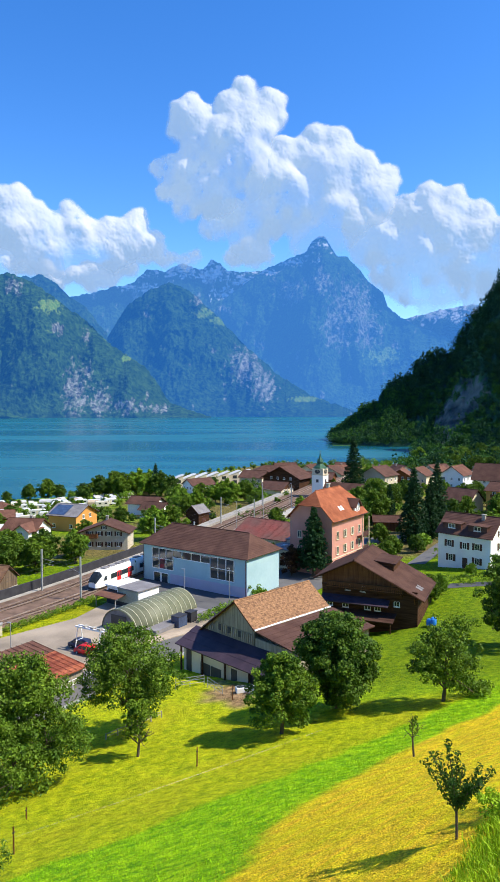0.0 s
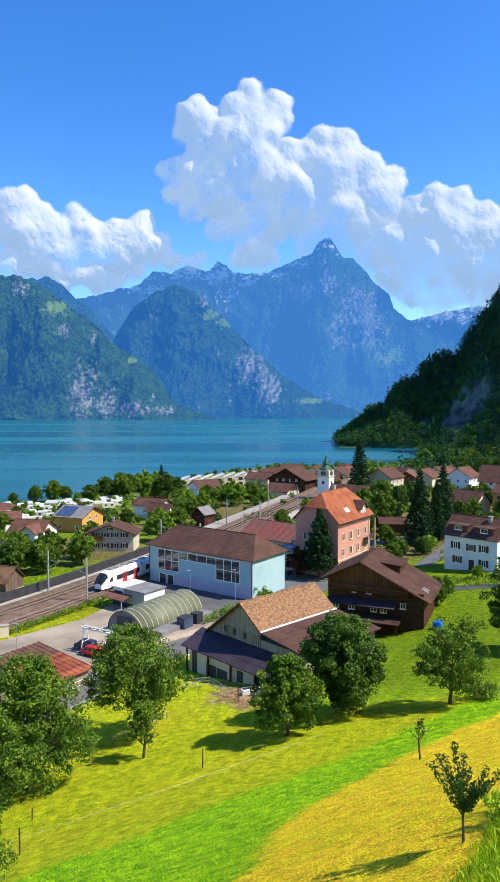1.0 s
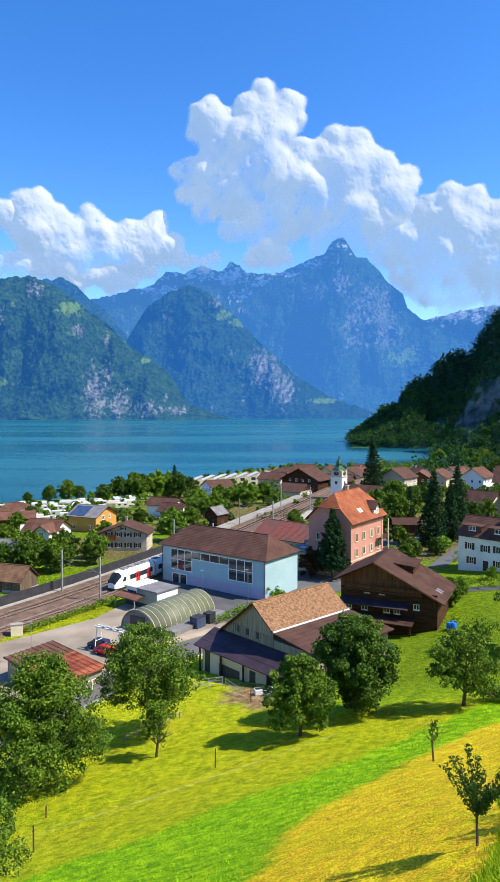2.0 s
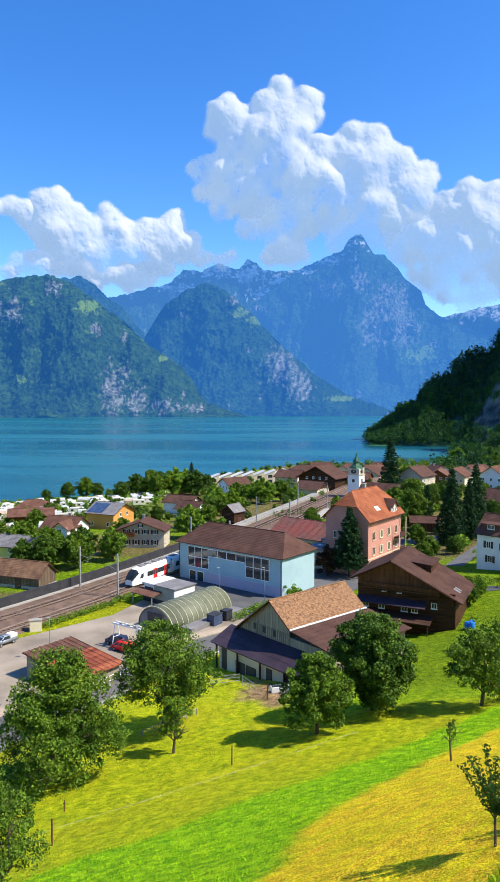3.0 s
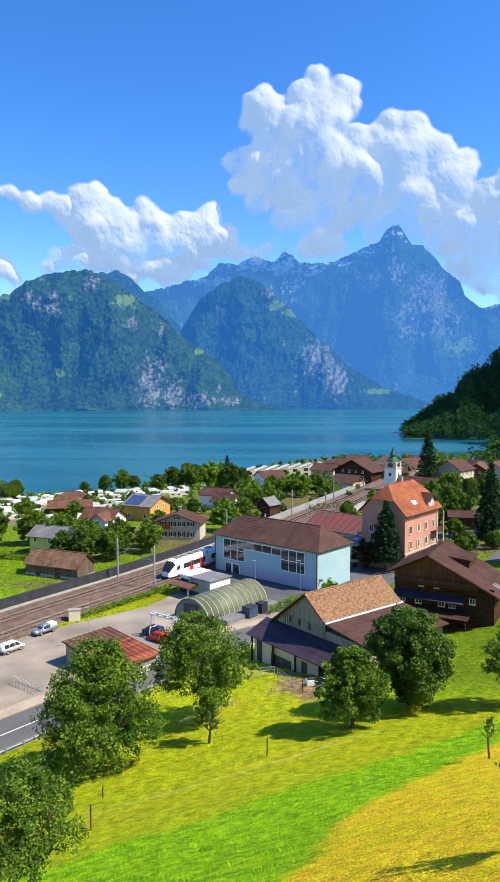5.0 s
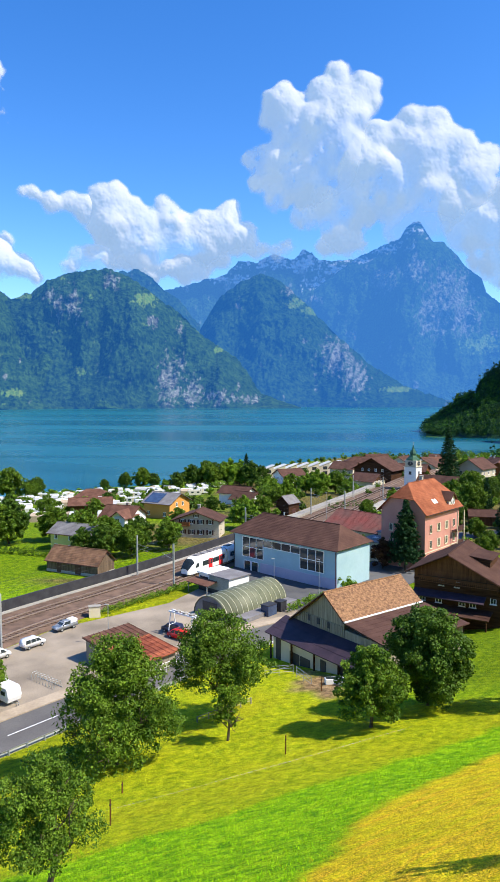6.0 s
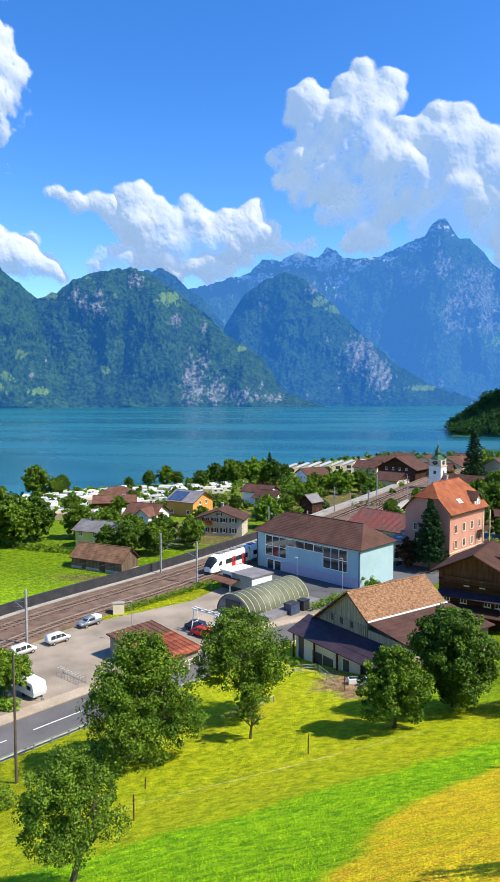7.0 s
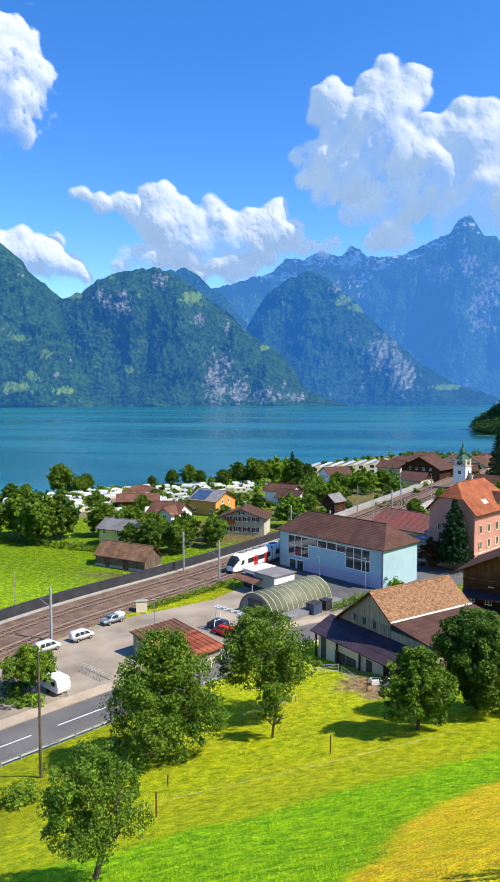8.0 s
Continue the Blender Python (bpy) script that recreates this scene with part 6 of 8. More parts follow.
def wires():
    for off in TRACKS:
        for up in (5.7, 6.9):
            ys = list(np.arange(20, 300, 4.0))
            v, f = [], []
            for y in ys:
                p = rail_at(float(y), off, up)
                v += [p + Vector((0.012, 0, 0)), p + Vector((-0.012, 0, 0)), p + Vector((0, 0, 0.02))]
            for i in range(len(ys) - 1):
                f += [(3 * i + k, 3 * i + (k + 1) % 3, 3 * i + 3 + (k + 1) % 3, 3 * i + 3 + k) for k in range(3)]
            tagged(raw("overhead_wire", v, f, DARK), "thin overhead contact wire above the track", "wire", group="overhead wires")


wires()


def train():
    """A regional train set on the near track: white articulated cars, dark window band, red doors and a raked dark cab."""
    t = new("train")
    y0 = 125.6
    p, q = rail_at(y0, TRACKS[0], 0), rail_at(y0 + 20, TRACKS[0], 0)
    t.matrix_world = pose(p.x, p.y, 14.3 + 0.56, 0, 0, math.degrees(math.atan2(q.y - p.y, q.x - p.x)))
    W, H, x = 1.25, 3.3, 0.0
    sec = [(-W, 0.25), (W, 0.25), (W * 1.02, 1.3), (W, 2.55), (W * 0.82, 3.0), (W * 0.5, H), (-W * 0.5, H), (-W * 0.82, 3.0), (-W, 2.55), (-W * 1.02, 1.3)]
    m = len(sec)
    for car in range(3):
        ln, cab = 13.2, car == 0
        bm = bmesh.new()
        rings = []
        if cab:
            for px, wide, high, low in ((0.05, 0.62, 0.42, 0.35), (0.35, 0.80, 0.55, 0.28), (1.1, 0.93, 0.80, 0.25), (2.0, 0.98, 0.96, 0.25), (2.8, 1.0, 1.0, 0.25)):
                rings.append([bm.verts.new((x + px, yy * wide, max(low, zz * high))) for yy, zz in sec])
        else:
            rings.append([bm.verts.new((x, yy, zz)) for yy, zz in sec])
        rings.append([bm.verts.new((x + ln - 0.4, yy, zz)) for yy, zz in sec])
        for a, b in zip(rings, rings[1:]):
            for k in range(m):
                bm.faces.new((a[k], a[(k + 1) % m], b[(k + 1) % m], b[k]))
        bm.faces.new(rings[0][::-1])
        bm.faces.new(rings[-1])
        body = part("car_body", bm, WHITE, t, smooth=False)
        first = 4.4 if cab else 1.0
        for sy in (-1, 1):
            bm = bmesh.new()
            box(bm, x + first, x + ln - 1.2, sy * (W * 1.02 + 0.015) - 0.02, sy * (W * 1.02 + 0.015) + 0.02, 1.25, 2.2, bevel=0.015)
            part("window_band", bm, GLASS, body, "dark window band")
            for dx in ((6.4, 10.0) if cab else (3.2, 8.6)):
                bm = bmesh.new()
                box(bm, x + dx, x + dx + 1.25, sy * (W * 1.02 + 0.035) - 0.02, sy * (W * 1.02 + 0.035) + 0.02, 0.32, 2.35, bevel=0.015)
                d = part("door", bm, RED_PAINT, body, "red sliding door")
                for wx in (0.14, 0.70):
                    bm = bmesh.new()
                    box(bm, x + dx + wx, x + dx + wx + 0.4, sy * (W * 1.02 + 0.06) - 0.01, sy * (W * 1.02 + 0.06) + 0.01, 1.25, 2.1)
                    part("door_pane", bm, GLASS, d)
            bm = bmesh.new()
            box(bm, x + (3.0 if cab else 0.1), x + ln - 0.5, sy * (W + 0.03) - 0.02, sy * (W + 0.03) + 0.02, 0.2, 0.42)
            part("skirt", bm, ROOF_GREY, body, "grey lower skirt")
        if cab:
            bm = bmesh.new()
            shell = []
            for px, wide, high in ((0.05, 0.62, 0.42), (0.35, 0.80, 0.55), (1.1, 0.93, 0.80), (1.75, 0.97, 0.925)):
                shell.append([bm.verts.new((x + px - 0.03, yy * wide * 1.01, zz * high + 0.025)) for yy, zz in sec[3:9]])
            for a, b in zip(shell, shell[1:]):
                for k in range(5):
                    bm.faces.new((a[k], a[k + 1], b[k + 1], b[k]))
            bmesh.ops.solidify(bm, geom=bm.faces[:], thickness=0.02)
            part("windscreen", bm, GLASS, body, "dark raked windscreen")
            for sy in (-1, 1):
                bm = bmesh.new()
                prism(bm, [(x + 2.0, 1.35), (x + 3.1, 1.35), (x + 3.2, 2.15), (x + 2.5, 2.15)], sy * (W + 0.01) - 0.03, sy * (W + 0.01) + 0.03)
                bmesh.ops.transform(bm, matrix=Matrix(((0, 1, 0, 0), (1, 0, 0, 0), (0, 0, 1, 0), (0, 0, 0, 1))), verts=bm.verts)
                part("cab_window", bm, GLASS, body)
                bm = bmesh.new()
                box(bm, x + 0.12, x + 0.3, sy * 0.62 - 0.14, sy * 0.62 + 0.14, 0.72, 0.92, bevel=0.02)
                part("headlight", bm, CREAM_WALL, body)
            bm = bmesh.new()
            box(bm, x - 0.05, x + 0.6, -0.85, 0.85, 0.05, 0.4, bevel=0.05)
            part("bumper", bm, DARK, body)
        for k in range(4):
            bm = bmesh.new()
            gx = x + (3.4 if cab else 0.8) + k * (2.3 if cab else 3.0)
            box(bm, gx, gx + 1.7, -0.62, 0.62, H, H + 0.22, bevel=0.06)
            part("roof_unit", bm, ROOF_GREY, body, "grey roof equipment box")
        for dx in (2.6, ln - 2.4):
            bm = bmesh.new()
            for yy in (-0.75, 0.75):
                for e in (-0.8, 0.8):
                    tube(bm, (x + dx + e, yy - 0.06, 0.38), (x + dx + e, yy + 0.06, 0.38), 0.38, 0.38, 12)
            box(bm, x + dx - 1.3, x + dx + 1.3, -1.0, 1.0, 0.15, 0.5)
            part("bogie", bm, DARK, body)
        if car < 2:
            bm = bmesh.new()
            box(bm, x + ln - 0.41, x + ln + 0.01, -1.0, 1.0, 0.4, 3.0)
            part("gangway", bm, RUBBER, t)
        x += ln
    return tagged(t, "white regional train with dark windows and red doors on the track", "train")


train()


# ---- road and yard ----
def flat(name, label, points, material, up, category, seed=1):
    """A paved area following the land."""
    bm = bmesh.new()
    v = [bm.verts.new((x, y, 14.3 + up)) for x, y in points]
    low = [bm.verts.new((x, y, 13.6)) for x, y in points]
    bm.faces.new(v)
    for i in range(len(v)):
        j = (i + 1) % len(v)
        bm.faces.new((v[j], v[i], low[i], low[j]))
    bmesh.ops.triangulate(bm, faces=[f for f in bm.faces if len(f.verts) > 4])
    return tagged(part(name, bm, material), label, category, kind="structure")


def road_pt(s, along):
    """A point by distance right of the road's axis and along it."""
    return (-34.1 + 0.83 * s + 0.56 * along, 68.7 - 0.56 * s + 0.83 * along)


ROAD_BEND = [(-60, 0.0), (-20, 0.0), (10, 0.0), (28, 0.0), (36, 0.6), (44, 2.6), (52, 6.5), (58, 11.0), (66, 19.0)]


def ribbon(name, label, s0, s1, a0, a1, material, up, category, kind="structure", step=2.0):
    """A strip along the road between two distances from its axis."""
    v, f = [], []
    al = list(np.arange(a0, a1 + 0.01, step))
    for a in al:
        bend = float(np.interp(a, [q[0] for q in ROAD_BEND], [q[1] for q in ROAD_BEND]))
        for s in (s0, s1):
            x, y = road_pt(s + bend, a)
            v += [(x, y, 14.3 + up), (x, y, 13.7)]
    for i in range(len(al) - 1):
        b = 4 * i
        f += [(b, b + 2, b + 6, b + 4), (b, b + 4, b + 5, b + 1), (b + 2, b + 3, b + 7, b + 6)]
    f += [(0, 1, 3, 2), (4 * len(al) - 4, 4 * len(al) - 2, 4 * len(al) - 1, 4 * len(al) - 3)]
    return tagged(raw(name, v, f, material), label, category, kind=kind)


flat("yard", "pale worn gravel and asphalt yard beside the railway", [(-62, 48), (-52.5, 72), (-48.6, 84), (-43.6, 96), (-36.5, 103.5), (-29.5, 111), (-25.5, 122), (-12, 124), (-5, 117), (-2, 109), (-12, 98.6), (-23.5, 85), (-30, 76), (-41, 60), (-52, 44)], GRAVEL_YARD, 0.06, "yard")
flat("forecourt", "grey asphalt forecourt of the hall", [(-24, 121), (-12, 112), (2, 106), (10, 116), (2, 124), (-22, 139)], ASPHALT, 0.10, "forecourt")
ribbon("road", "grey asphalt village road", -1.2, 5.4, -60, 66, ROAD_GREY, 0.13, "road")
ribbon("kerb", "pale concrete kerb along the road", 5.42, 5.7, -60, 40, CONCRETE, 0.26, "kerb")
ribbon("edge_line", "white painted edge line on the road", 4.95, 5.07, -58, 40, WHITE, 0.137, "road marking", step=1.0)
ribbon("pavement", "pale pavement along the road", -3.2, -1.24, -60, 60, PAVING, 0.24, "pavement")
for k in range(7):
    ribbon("centre_line", "white painted centre line on the road", 2.0, 2.14, -58 + k * 9, -51.5 + k * 9, WHITE, 0.137, "road marking", step=1.0)


def drape(name, label, cx, cy, rot, L, W, material, category):
    """A paved rectangle lying on the land."""
    nx, ny = int(L / 1.2) + 1, int(W / 1.2) + 1
    a = radians(rot)
    v = []
    for j in range(ny + 1):
        for i in range(nx + 1):
            u, w = (i / nx - 0.5) * L, (j / ny - 0.5) * W
            x, y = cx + u * math.cos(a) - w * math.sin(a), cy + u * math.sin(a) + w * math.cos(a)
            v.append((x, y, ground_z(x, y) + 0.07))
    f = [(j * (nx + 1) + i, j * (nx + 1) + i + 1, (j + 1) * (nx + 1) + i + 1, (j + 1) * (nx + 1) + i) for j in range(ny) for i in range(nx)]
    return tagged(raw(name, v, f, material), label, category, kind="structure")


drape("courtyard", "grey asphalt courtyard between hall and town house", 11.5, 139, 55, 30, 15, ASPHALT, "courtyard")
drape("lane", "grey asphalt lane past the white house", 52, 117.5, -12, 42, 3.4, ASPHALT, "lane")
drape("lane", "grey asphalt lane through the village", 47, 165, 62, 46, 4.0, ASPHALT, "lane")
drape("village_square", "grey paved area by the tall spruces", 34, 178, 20, 26, 9, ASPHALT, "square")


def guard_rail():
    t = tagged(new("guard_rail"), "galvanised steel guard rail beside the road", "guard rail")
    v, f = [], []
    al = list(np.arange(-60, 34, 2.0))
    for a in al:
        for ds, z in ((5.9, 0.45), (5.82, 0.6), (5.9, 0.75), (5.94, 0.75), (5.88, 0.6), (5.94, 0.45)):
            x, y = road_pt(ds, a)
            v.append((x, y, 14.35 + z))
    for i in range(len(al) - 1):
        f += [(6 * i + k, 6 * i + (k + 1) % 6, 6 * i + 6 + (k + 1) % 6, 6 * i + 6 + k) for k in range(6)]
    raw("beam", v, f, STEEL, t)
    first = None
    for a in al:
        x, y = road_pt(6.0, a)
        if first is None:
            bm = bmesh.new()
            box(bm, -0.05, 0.05, -0.05, 0.05, -0.6, 0.75)
            first = part("post", bm, STEEL, t)
            first.matrix_basis = pose(x, y, 14.35)
        else:
            again(first, t, pose(x, y, 14.35))


guard_rail()


# ---- yard buildings ----
def hangar():
    """Arched shelter: ribbed translucent skin over hoops, grey end wall."""
    t = new("arched_shelter")
    t.matrix_world = pose(-16.6, 110.4, 14.35, 0, 0, 57)
    n, rr, L = 14, 3.6, 15.5
    prof = [(rr * math.cos(math.pi * k / n), 0.3 + 3.25 * math.sin(math.pi * k / n)) for k in range(n + 1)]
    v, f = [], []
    for x in (-L / 2, L / 2):
        for o in (0.0, 0.08):
            v += [(x, y * (1 + o / rr), z + o) for y, z in prof]
    m = n + 1
    for k in range(n):
        f += [(m + k, m + k + 1, 3 * m + k + 1, 3 * m + k), (k, 2 * m + k, 2 * m + k + 1, k + 1), (k, k + 1, m + k + 1, m + k), (2 * m + k, 3 * m + k, 3 * m + k + 1, 2 * m + k + 1)]
    raw("skin", v, f, CLEAR_ROOF, t, "greenish translucent arched sheeting", smooth=True)
    first = None
    for i in range(13):
        x = -L / 2 + 0.3 + i * (L - 0.6) / 12
        if first is None:
            bm = bmesh.new()
            rings = [[bm.verts.new((dx, ya * (1.01 + g), za + 0.05 + g * 3.6)) for dx, g in ((-0.05, 0), (0.05, 0), (0.05, 0.025), (-0.05, 0.025))] for ya, za in prof]
            for p, q in zip(rings, rings[1:]):
                for k in range(4):
                    bm.faces.new((p[k], p[(k + 1) % 4], q[(k + 1) % 4], q[k]))
            bm.faces.new(rings[0])
            bm.faces.new(rings[-1])
            first = part("hoop", bm, HOOP, t)
            first.matrix_basis = pose(x, 0, 0)
        else:
            again(first, t, pose(x, 0, 0))
    bm = bmesh.new()
    prism(bm, [(y * 0.98, z * 0.98) for y, z in prof] + [(-3.5, -0.2), (3.5, -0.2)], -L / 2 + 0.1, -L / 2 + 0.25)
    e = part("end_wall", bm, ROOF_GREY, t, "grey sheet end wall")
    bm = bmesh.new()
    box(bm, -L / 2 - 0.02, -L / 2 + 0.08, -1.6, 1.6, 0, 2.7)
    part("door", bm, DARK, t)
    bm = bmesh.new()
    box(bm, -L / 2 + 2, L / 2, -6.0, -3.75, -0.2, 0.7)
    part("side_store", bm, ROOF_GREY, t)
    tagged(t, "arched shelter with greenish ribbed translucent skin", "shelter")


HOOP = mat("pale_hoop", (0.38, 0.38, 0.26), (0.48, 0.47, 0.34), 1, 0.5, 0.05)
hangar()


def container_house():
    t = new("site_office")
    t.matrix_world = pose(-21.3, 119.8, 14.35, 0, 0, -36)
    bm = bmesh.new()
    box(bm, -4.0, 4.0, -2.6, 2.6, -0.2, 3.2, bevel=0.04)
    part("body", bm, WHITE_WALL, t)
    bm = bmesh.new()
    box(bm, -1.1, 3.9, -2.66, -2.58, 0.82, 3.1)
    part("front_panel", bm, OFFICE_GREY, t, "grey-green front panel")
    bm = bmesh.new()
    box(bm, -4.25, -1.2, -2.85, 2.85, 3.203, 3.46)
    part("roof", bm, WHITE, t, "flat white roof")
    bm = bmesh.new()
    box(bm, -1.18, 4.25, -2.85, 2.85, 3.203, 3.40)
    part("roof", bm, ROOF_GREY, t, "flat grey roof")
    bm = bmesh.new()
    box(bm, -4.03, 4.03, -2.64, 2.64, -0.2, 0.8)
    part("base", bm, DARK, t)
    bm = bmesh.new()
    box(bm, -3.6, -1.4, -2.66, -2.58, 1.0, 2.7)
    part("window", bm, GLASS, t)
    bm = bmesh.new()
    slab(bm, ((-4.6, -5.2, 2.0), (1.0, -5.2, 2.0), (1.0, -2.7, 2.4), (-4.6, -2.7, 2.4)), 0.15)
    part("canopy", bm, ROOF_MAROON, t, "reddish brown canopy")
    for x in (-4.3, 0.7):
        bm = bmesh.new()
        box(bm, x - 0.07, x + 0.07, -5.0, -4.86, -0.2, 1.95)
        part("post", bm, STEEL, t)
    tagged(t, "small grey-green site office with flat white and grey roof", "office")


container_house()


def red_shed():
    """Low shed under one sheet roof that falls towards the road, half maroon, half rusty."""
    t = new("low_shed")
    t.matrix_world = pose(-27.9, 84.9, 14.35, 0, 0, -34)
    bm = bmesh.new()
    v = [bm.verts.new((x, y, z)) for x, z in ((-5.1, 3.05), (5.1, 2.05)) for y in (-3.5, 3.5) for z in (-0.3, z)]
    for q in ((0, 1, 3, 2), (4, 6, 7, 5), (0, 4, 5, 1), (2, 3, 7, 6), (0, 2, 6, 4), (1, 5, 7, 3)):
        bm.faces.new([v[k] for k in q])
    part("wall", bm, WOOD_GREY, t, "weathered plank wall")
    for x0, x1, m, label in ((-5.5, -0.8, ROOF_MAROON, "dull maroon sheet roof"), (-0.8, 5.6, ROOF_RUST, "rusty red sheet roof")):
        z0, z1 = 3.2 - 0.1 * (x0 + 5.5), 3.2 - 0.1 * (x1 + 5.5)
        bm = bmesh.new()
        slope(bm, (x1, -3.9, z1), (x1, 3.9, z1), (x0, 3.9, z0), (x0, -3.9, z0), course=0.9)
        part("roof", bm, m, t, label)
        for k in range(10):
            bm = bmesh.new()
            y = -3.8 + k * 0.845
            tube(bm, (x0, y, z0 + 0.09), (x1, y, z1 + 0.09), 0.035, 0.035, 4)
            part("seam", bm, m, t)
    tagged(t, "low plank shed with rusty red and maroon sheet roof", "shed")
    r = new("railing")
    r.matrix_world = t.matrix_world.copy()
    for zz in (0.8, 1.4):
        bm = bmesh.new()
        tube(bm, (6.2, -4.4, zz), (6.2, 4.4, zz), 0.04, 0.04, 5)
        part("rail", bm, WHITE, r)
    for k in range(6):
        bm = bmesh.new()
        tube(bm, (6.2, -4.4 + k * 1.76, -0.3), (6.2, -4.4 + k * 1.76, 1.45), 0.045, 0.045, 5)
        part("post", bm, WHITE, r)
    tagged(r, "white tubular railing beside the shed", "railing")


red_shed()


# ---- vehicles ----
def car(name, label, x, y, rot, paint, kind="van", z=14.36):
    """A parked car: body, cabin glass, wheels with rims, lamps, bumpers."""
    t = new(name)
    t.matrix_world = pose(x, y, z, 0, 0, rot)
    L, W = (4.4, 1.8) if kind == "van" else (4.9, 1.85)
    if kind == "van":
        side = [(-2.2, 0.35), (2.15, 0.35), (2.2, 0.8), (2.08, 1.02), (1.4, 1.14), (0.72, 1.84), (-2.0, 1.9), (-2.2, 1.12)]
        panes = [[(1.22, 1.14), (0.66, 1.72), (0.16, 1.74), (0.16, 1.14)], [(0.06, 1.14), (0.06, 1.74), (-0.9, 1.77), (-0.9, 1.14)], [(-1.0, 1.14), (-1.0, 1.77), (-1.9, 1.79), (-2.02, 1.16)]]
    else:
        side = [(-2.4, 0.45), (2.4, 0.45), (2.45, 0.85), (2.2, 1.05), (1.2, 1.15), (0.6, 1.75), (-0.6, 1.75), (-0.75, 1.12), (-2.42, 1.1)]
        panes = [[(1.02, 1.16), (0.55, 1.66), (-0.52, 1.66), (-0.62, 1.16)]]
    bm = bmesh.new()
    a = [bm.verts.new((px, -W / 2 * (1 if pz < 1.15 else 0.88), pz)) for px, pz in side]
    b = [bm.verts.new((px, W / 2 * (1 if pz < 1.15 else 0.88), pz)) for px, pz in side]
    bm.faces.new(a)
    bm.faces.new(b[::-1])
    for i in range(len(a)):
        j = (i + 1) % len(a)
        bm.faces.new((a[j], a[i], b[i], b[j]))
    bmesh.ops.bevel(bm, geom=bm.edges[:], offset=0.06, segments=2, affect="EDGES")
    body = part("body", bm, paint, t, smooth=True)
    for sgn in (-1, 1):
        for glass in panes:
            bm = bmesh.new()
            n = len(glass)
            q = [bm.verts.new((px, sgn * (W / 2 * (0.985 if pz < 1.3 else 0.90) + 0.012), pz)) for px, pz in glass]
            q2 = [bm.verts.new((px, sgn * (W / 2 * (0.985 if pz < 1.3 else 0.90) - 0.02), pz)) for px, pz in glass]
            bm.faces.new(q)
            bm.faces.new(q2[::-1])
            for i in range(n):
                bm.faces.new((q[i], q[(i + 1) % n], q2[(i + 1) % n], q2[i]))
            part("side_window", bm, GLASS, body)
        bm = bmesh.new()
        box(bm, 0.95, 1.1, sgn * 0.98 - 0.1, sgn * 0.98 + 0.1, 1.15, 1.32, bevel=0.02)
        part("mirror", bm, DARK, body)
        for px in (-1.35, 1.35):
            bm = bmesh.new()
            tube(bm, (px, sgn * (W / 2 - 0.2), 0.33), (px, sgn * (W / 2 + 0.02), 0.33), 0.33, 0.33, 16)
            wheel = part("wheel", bm, RUBBER, t)
            bm = bmesh.new()
            tube(bm, (px, sgn * (W / 2 + 0.015), 0.33), (px, sgn * (W / 2 + 0.035), 0.33), 0.2, 0.18, 12)
            part("rim", bm, STEEL, wheel)
        bm = bmesh.new()
        box(bm, L / 2 - 0.12, L / 2 - 0.0, sgn * 0.62 - 0.16, sgn * 0.62 + 0.16, 0.72, 0.86)
        part("headlight", bm, WHITE, body)
        bm = bmesh.new()
        box(bm, -L / 2 - 0.0, -L / 2 + 0.08, sgn * 0.72 - 0.1, sgn * 0.72 + 0.1, 0.8, 1.1)
        part("tail_light", bm, RED_PAINT, body)
    fx = 0.2 if kind == "van" else 0.0
    bm = bmesh.new()
    slab(bm, ((1.22 + fx, -0.72, 1.18), (1.22 + fx, 0.72, 1.18), (0.56 + fx, 0.66, 1.76 + fx * 0.3), (0.56 + fx, -0.66, 1.76 + fx * 0.3)), 0.02)
    part("windscreen", bm, GLASS, body)
    for px in (-L / 2 - 0.02, L / 2 - 0.08):
        bm = bmesh.new()
        box(bm, px, px + 0.1, -0.85, 0.85, 0.35, 0.58, bevel=0.03)
        part("bumper", bm, DARK, body)
    if kind != "van":
        bm = bmesh.new()
        box(bm, -2.35, -0.85, -0.8, 0.8, 1.1, 1.75, bevel=0.05)
        part("load_cover", bm, WHITE, body, "pale load bed cover")
    t.scale = (0.8, 0.8, 0.8)
    return tagged(t, label, "car")


SILVER = mat("silver_paint", (0.32, 0.34, 0.36), (0.40, 0.42, 0.44), 1, 0.3, 0.0, metal=0.5, vary=0.03)
car("parked_van", "white parked van on the gravel yard", -46.3, 83.6, 62, WHITE)
car("parked_van", "white parked van beside the railway", -43.6, 88.6, 62, WHITE)
car("pickup_truck", "silver grey pick-up with pale load cover", -42.0, 96.2, 240, SILVER, "pickup")
DARK_BLUE = mat("dark_blue_paint", (0.015, 0.02, 0.05), (0.025, 0.03, 0.07), 1, 0.35, 0.0, vary=0.03)
car("parked_van", "dark blue van under the steel gantry", -25.2, 97.0, 150, DARK_BLUE)
for k, (x, y, paint, label) in enumerate(((-19.0, 217.0, SILVER, "silver car parked by the station"), (-15.6, 218.5, WHITE, "white car parked by the station"), (-12.6, 220.5, DARK_BLUE, "dark blue car parked by the station"))):
    car("parked_car", label, x, y, 70, paint, z=ground_z(x, y) + 0.02)
car("red_car", "small red car under the steel frame", -23.7, 94.6, 150, RED_PAINT)


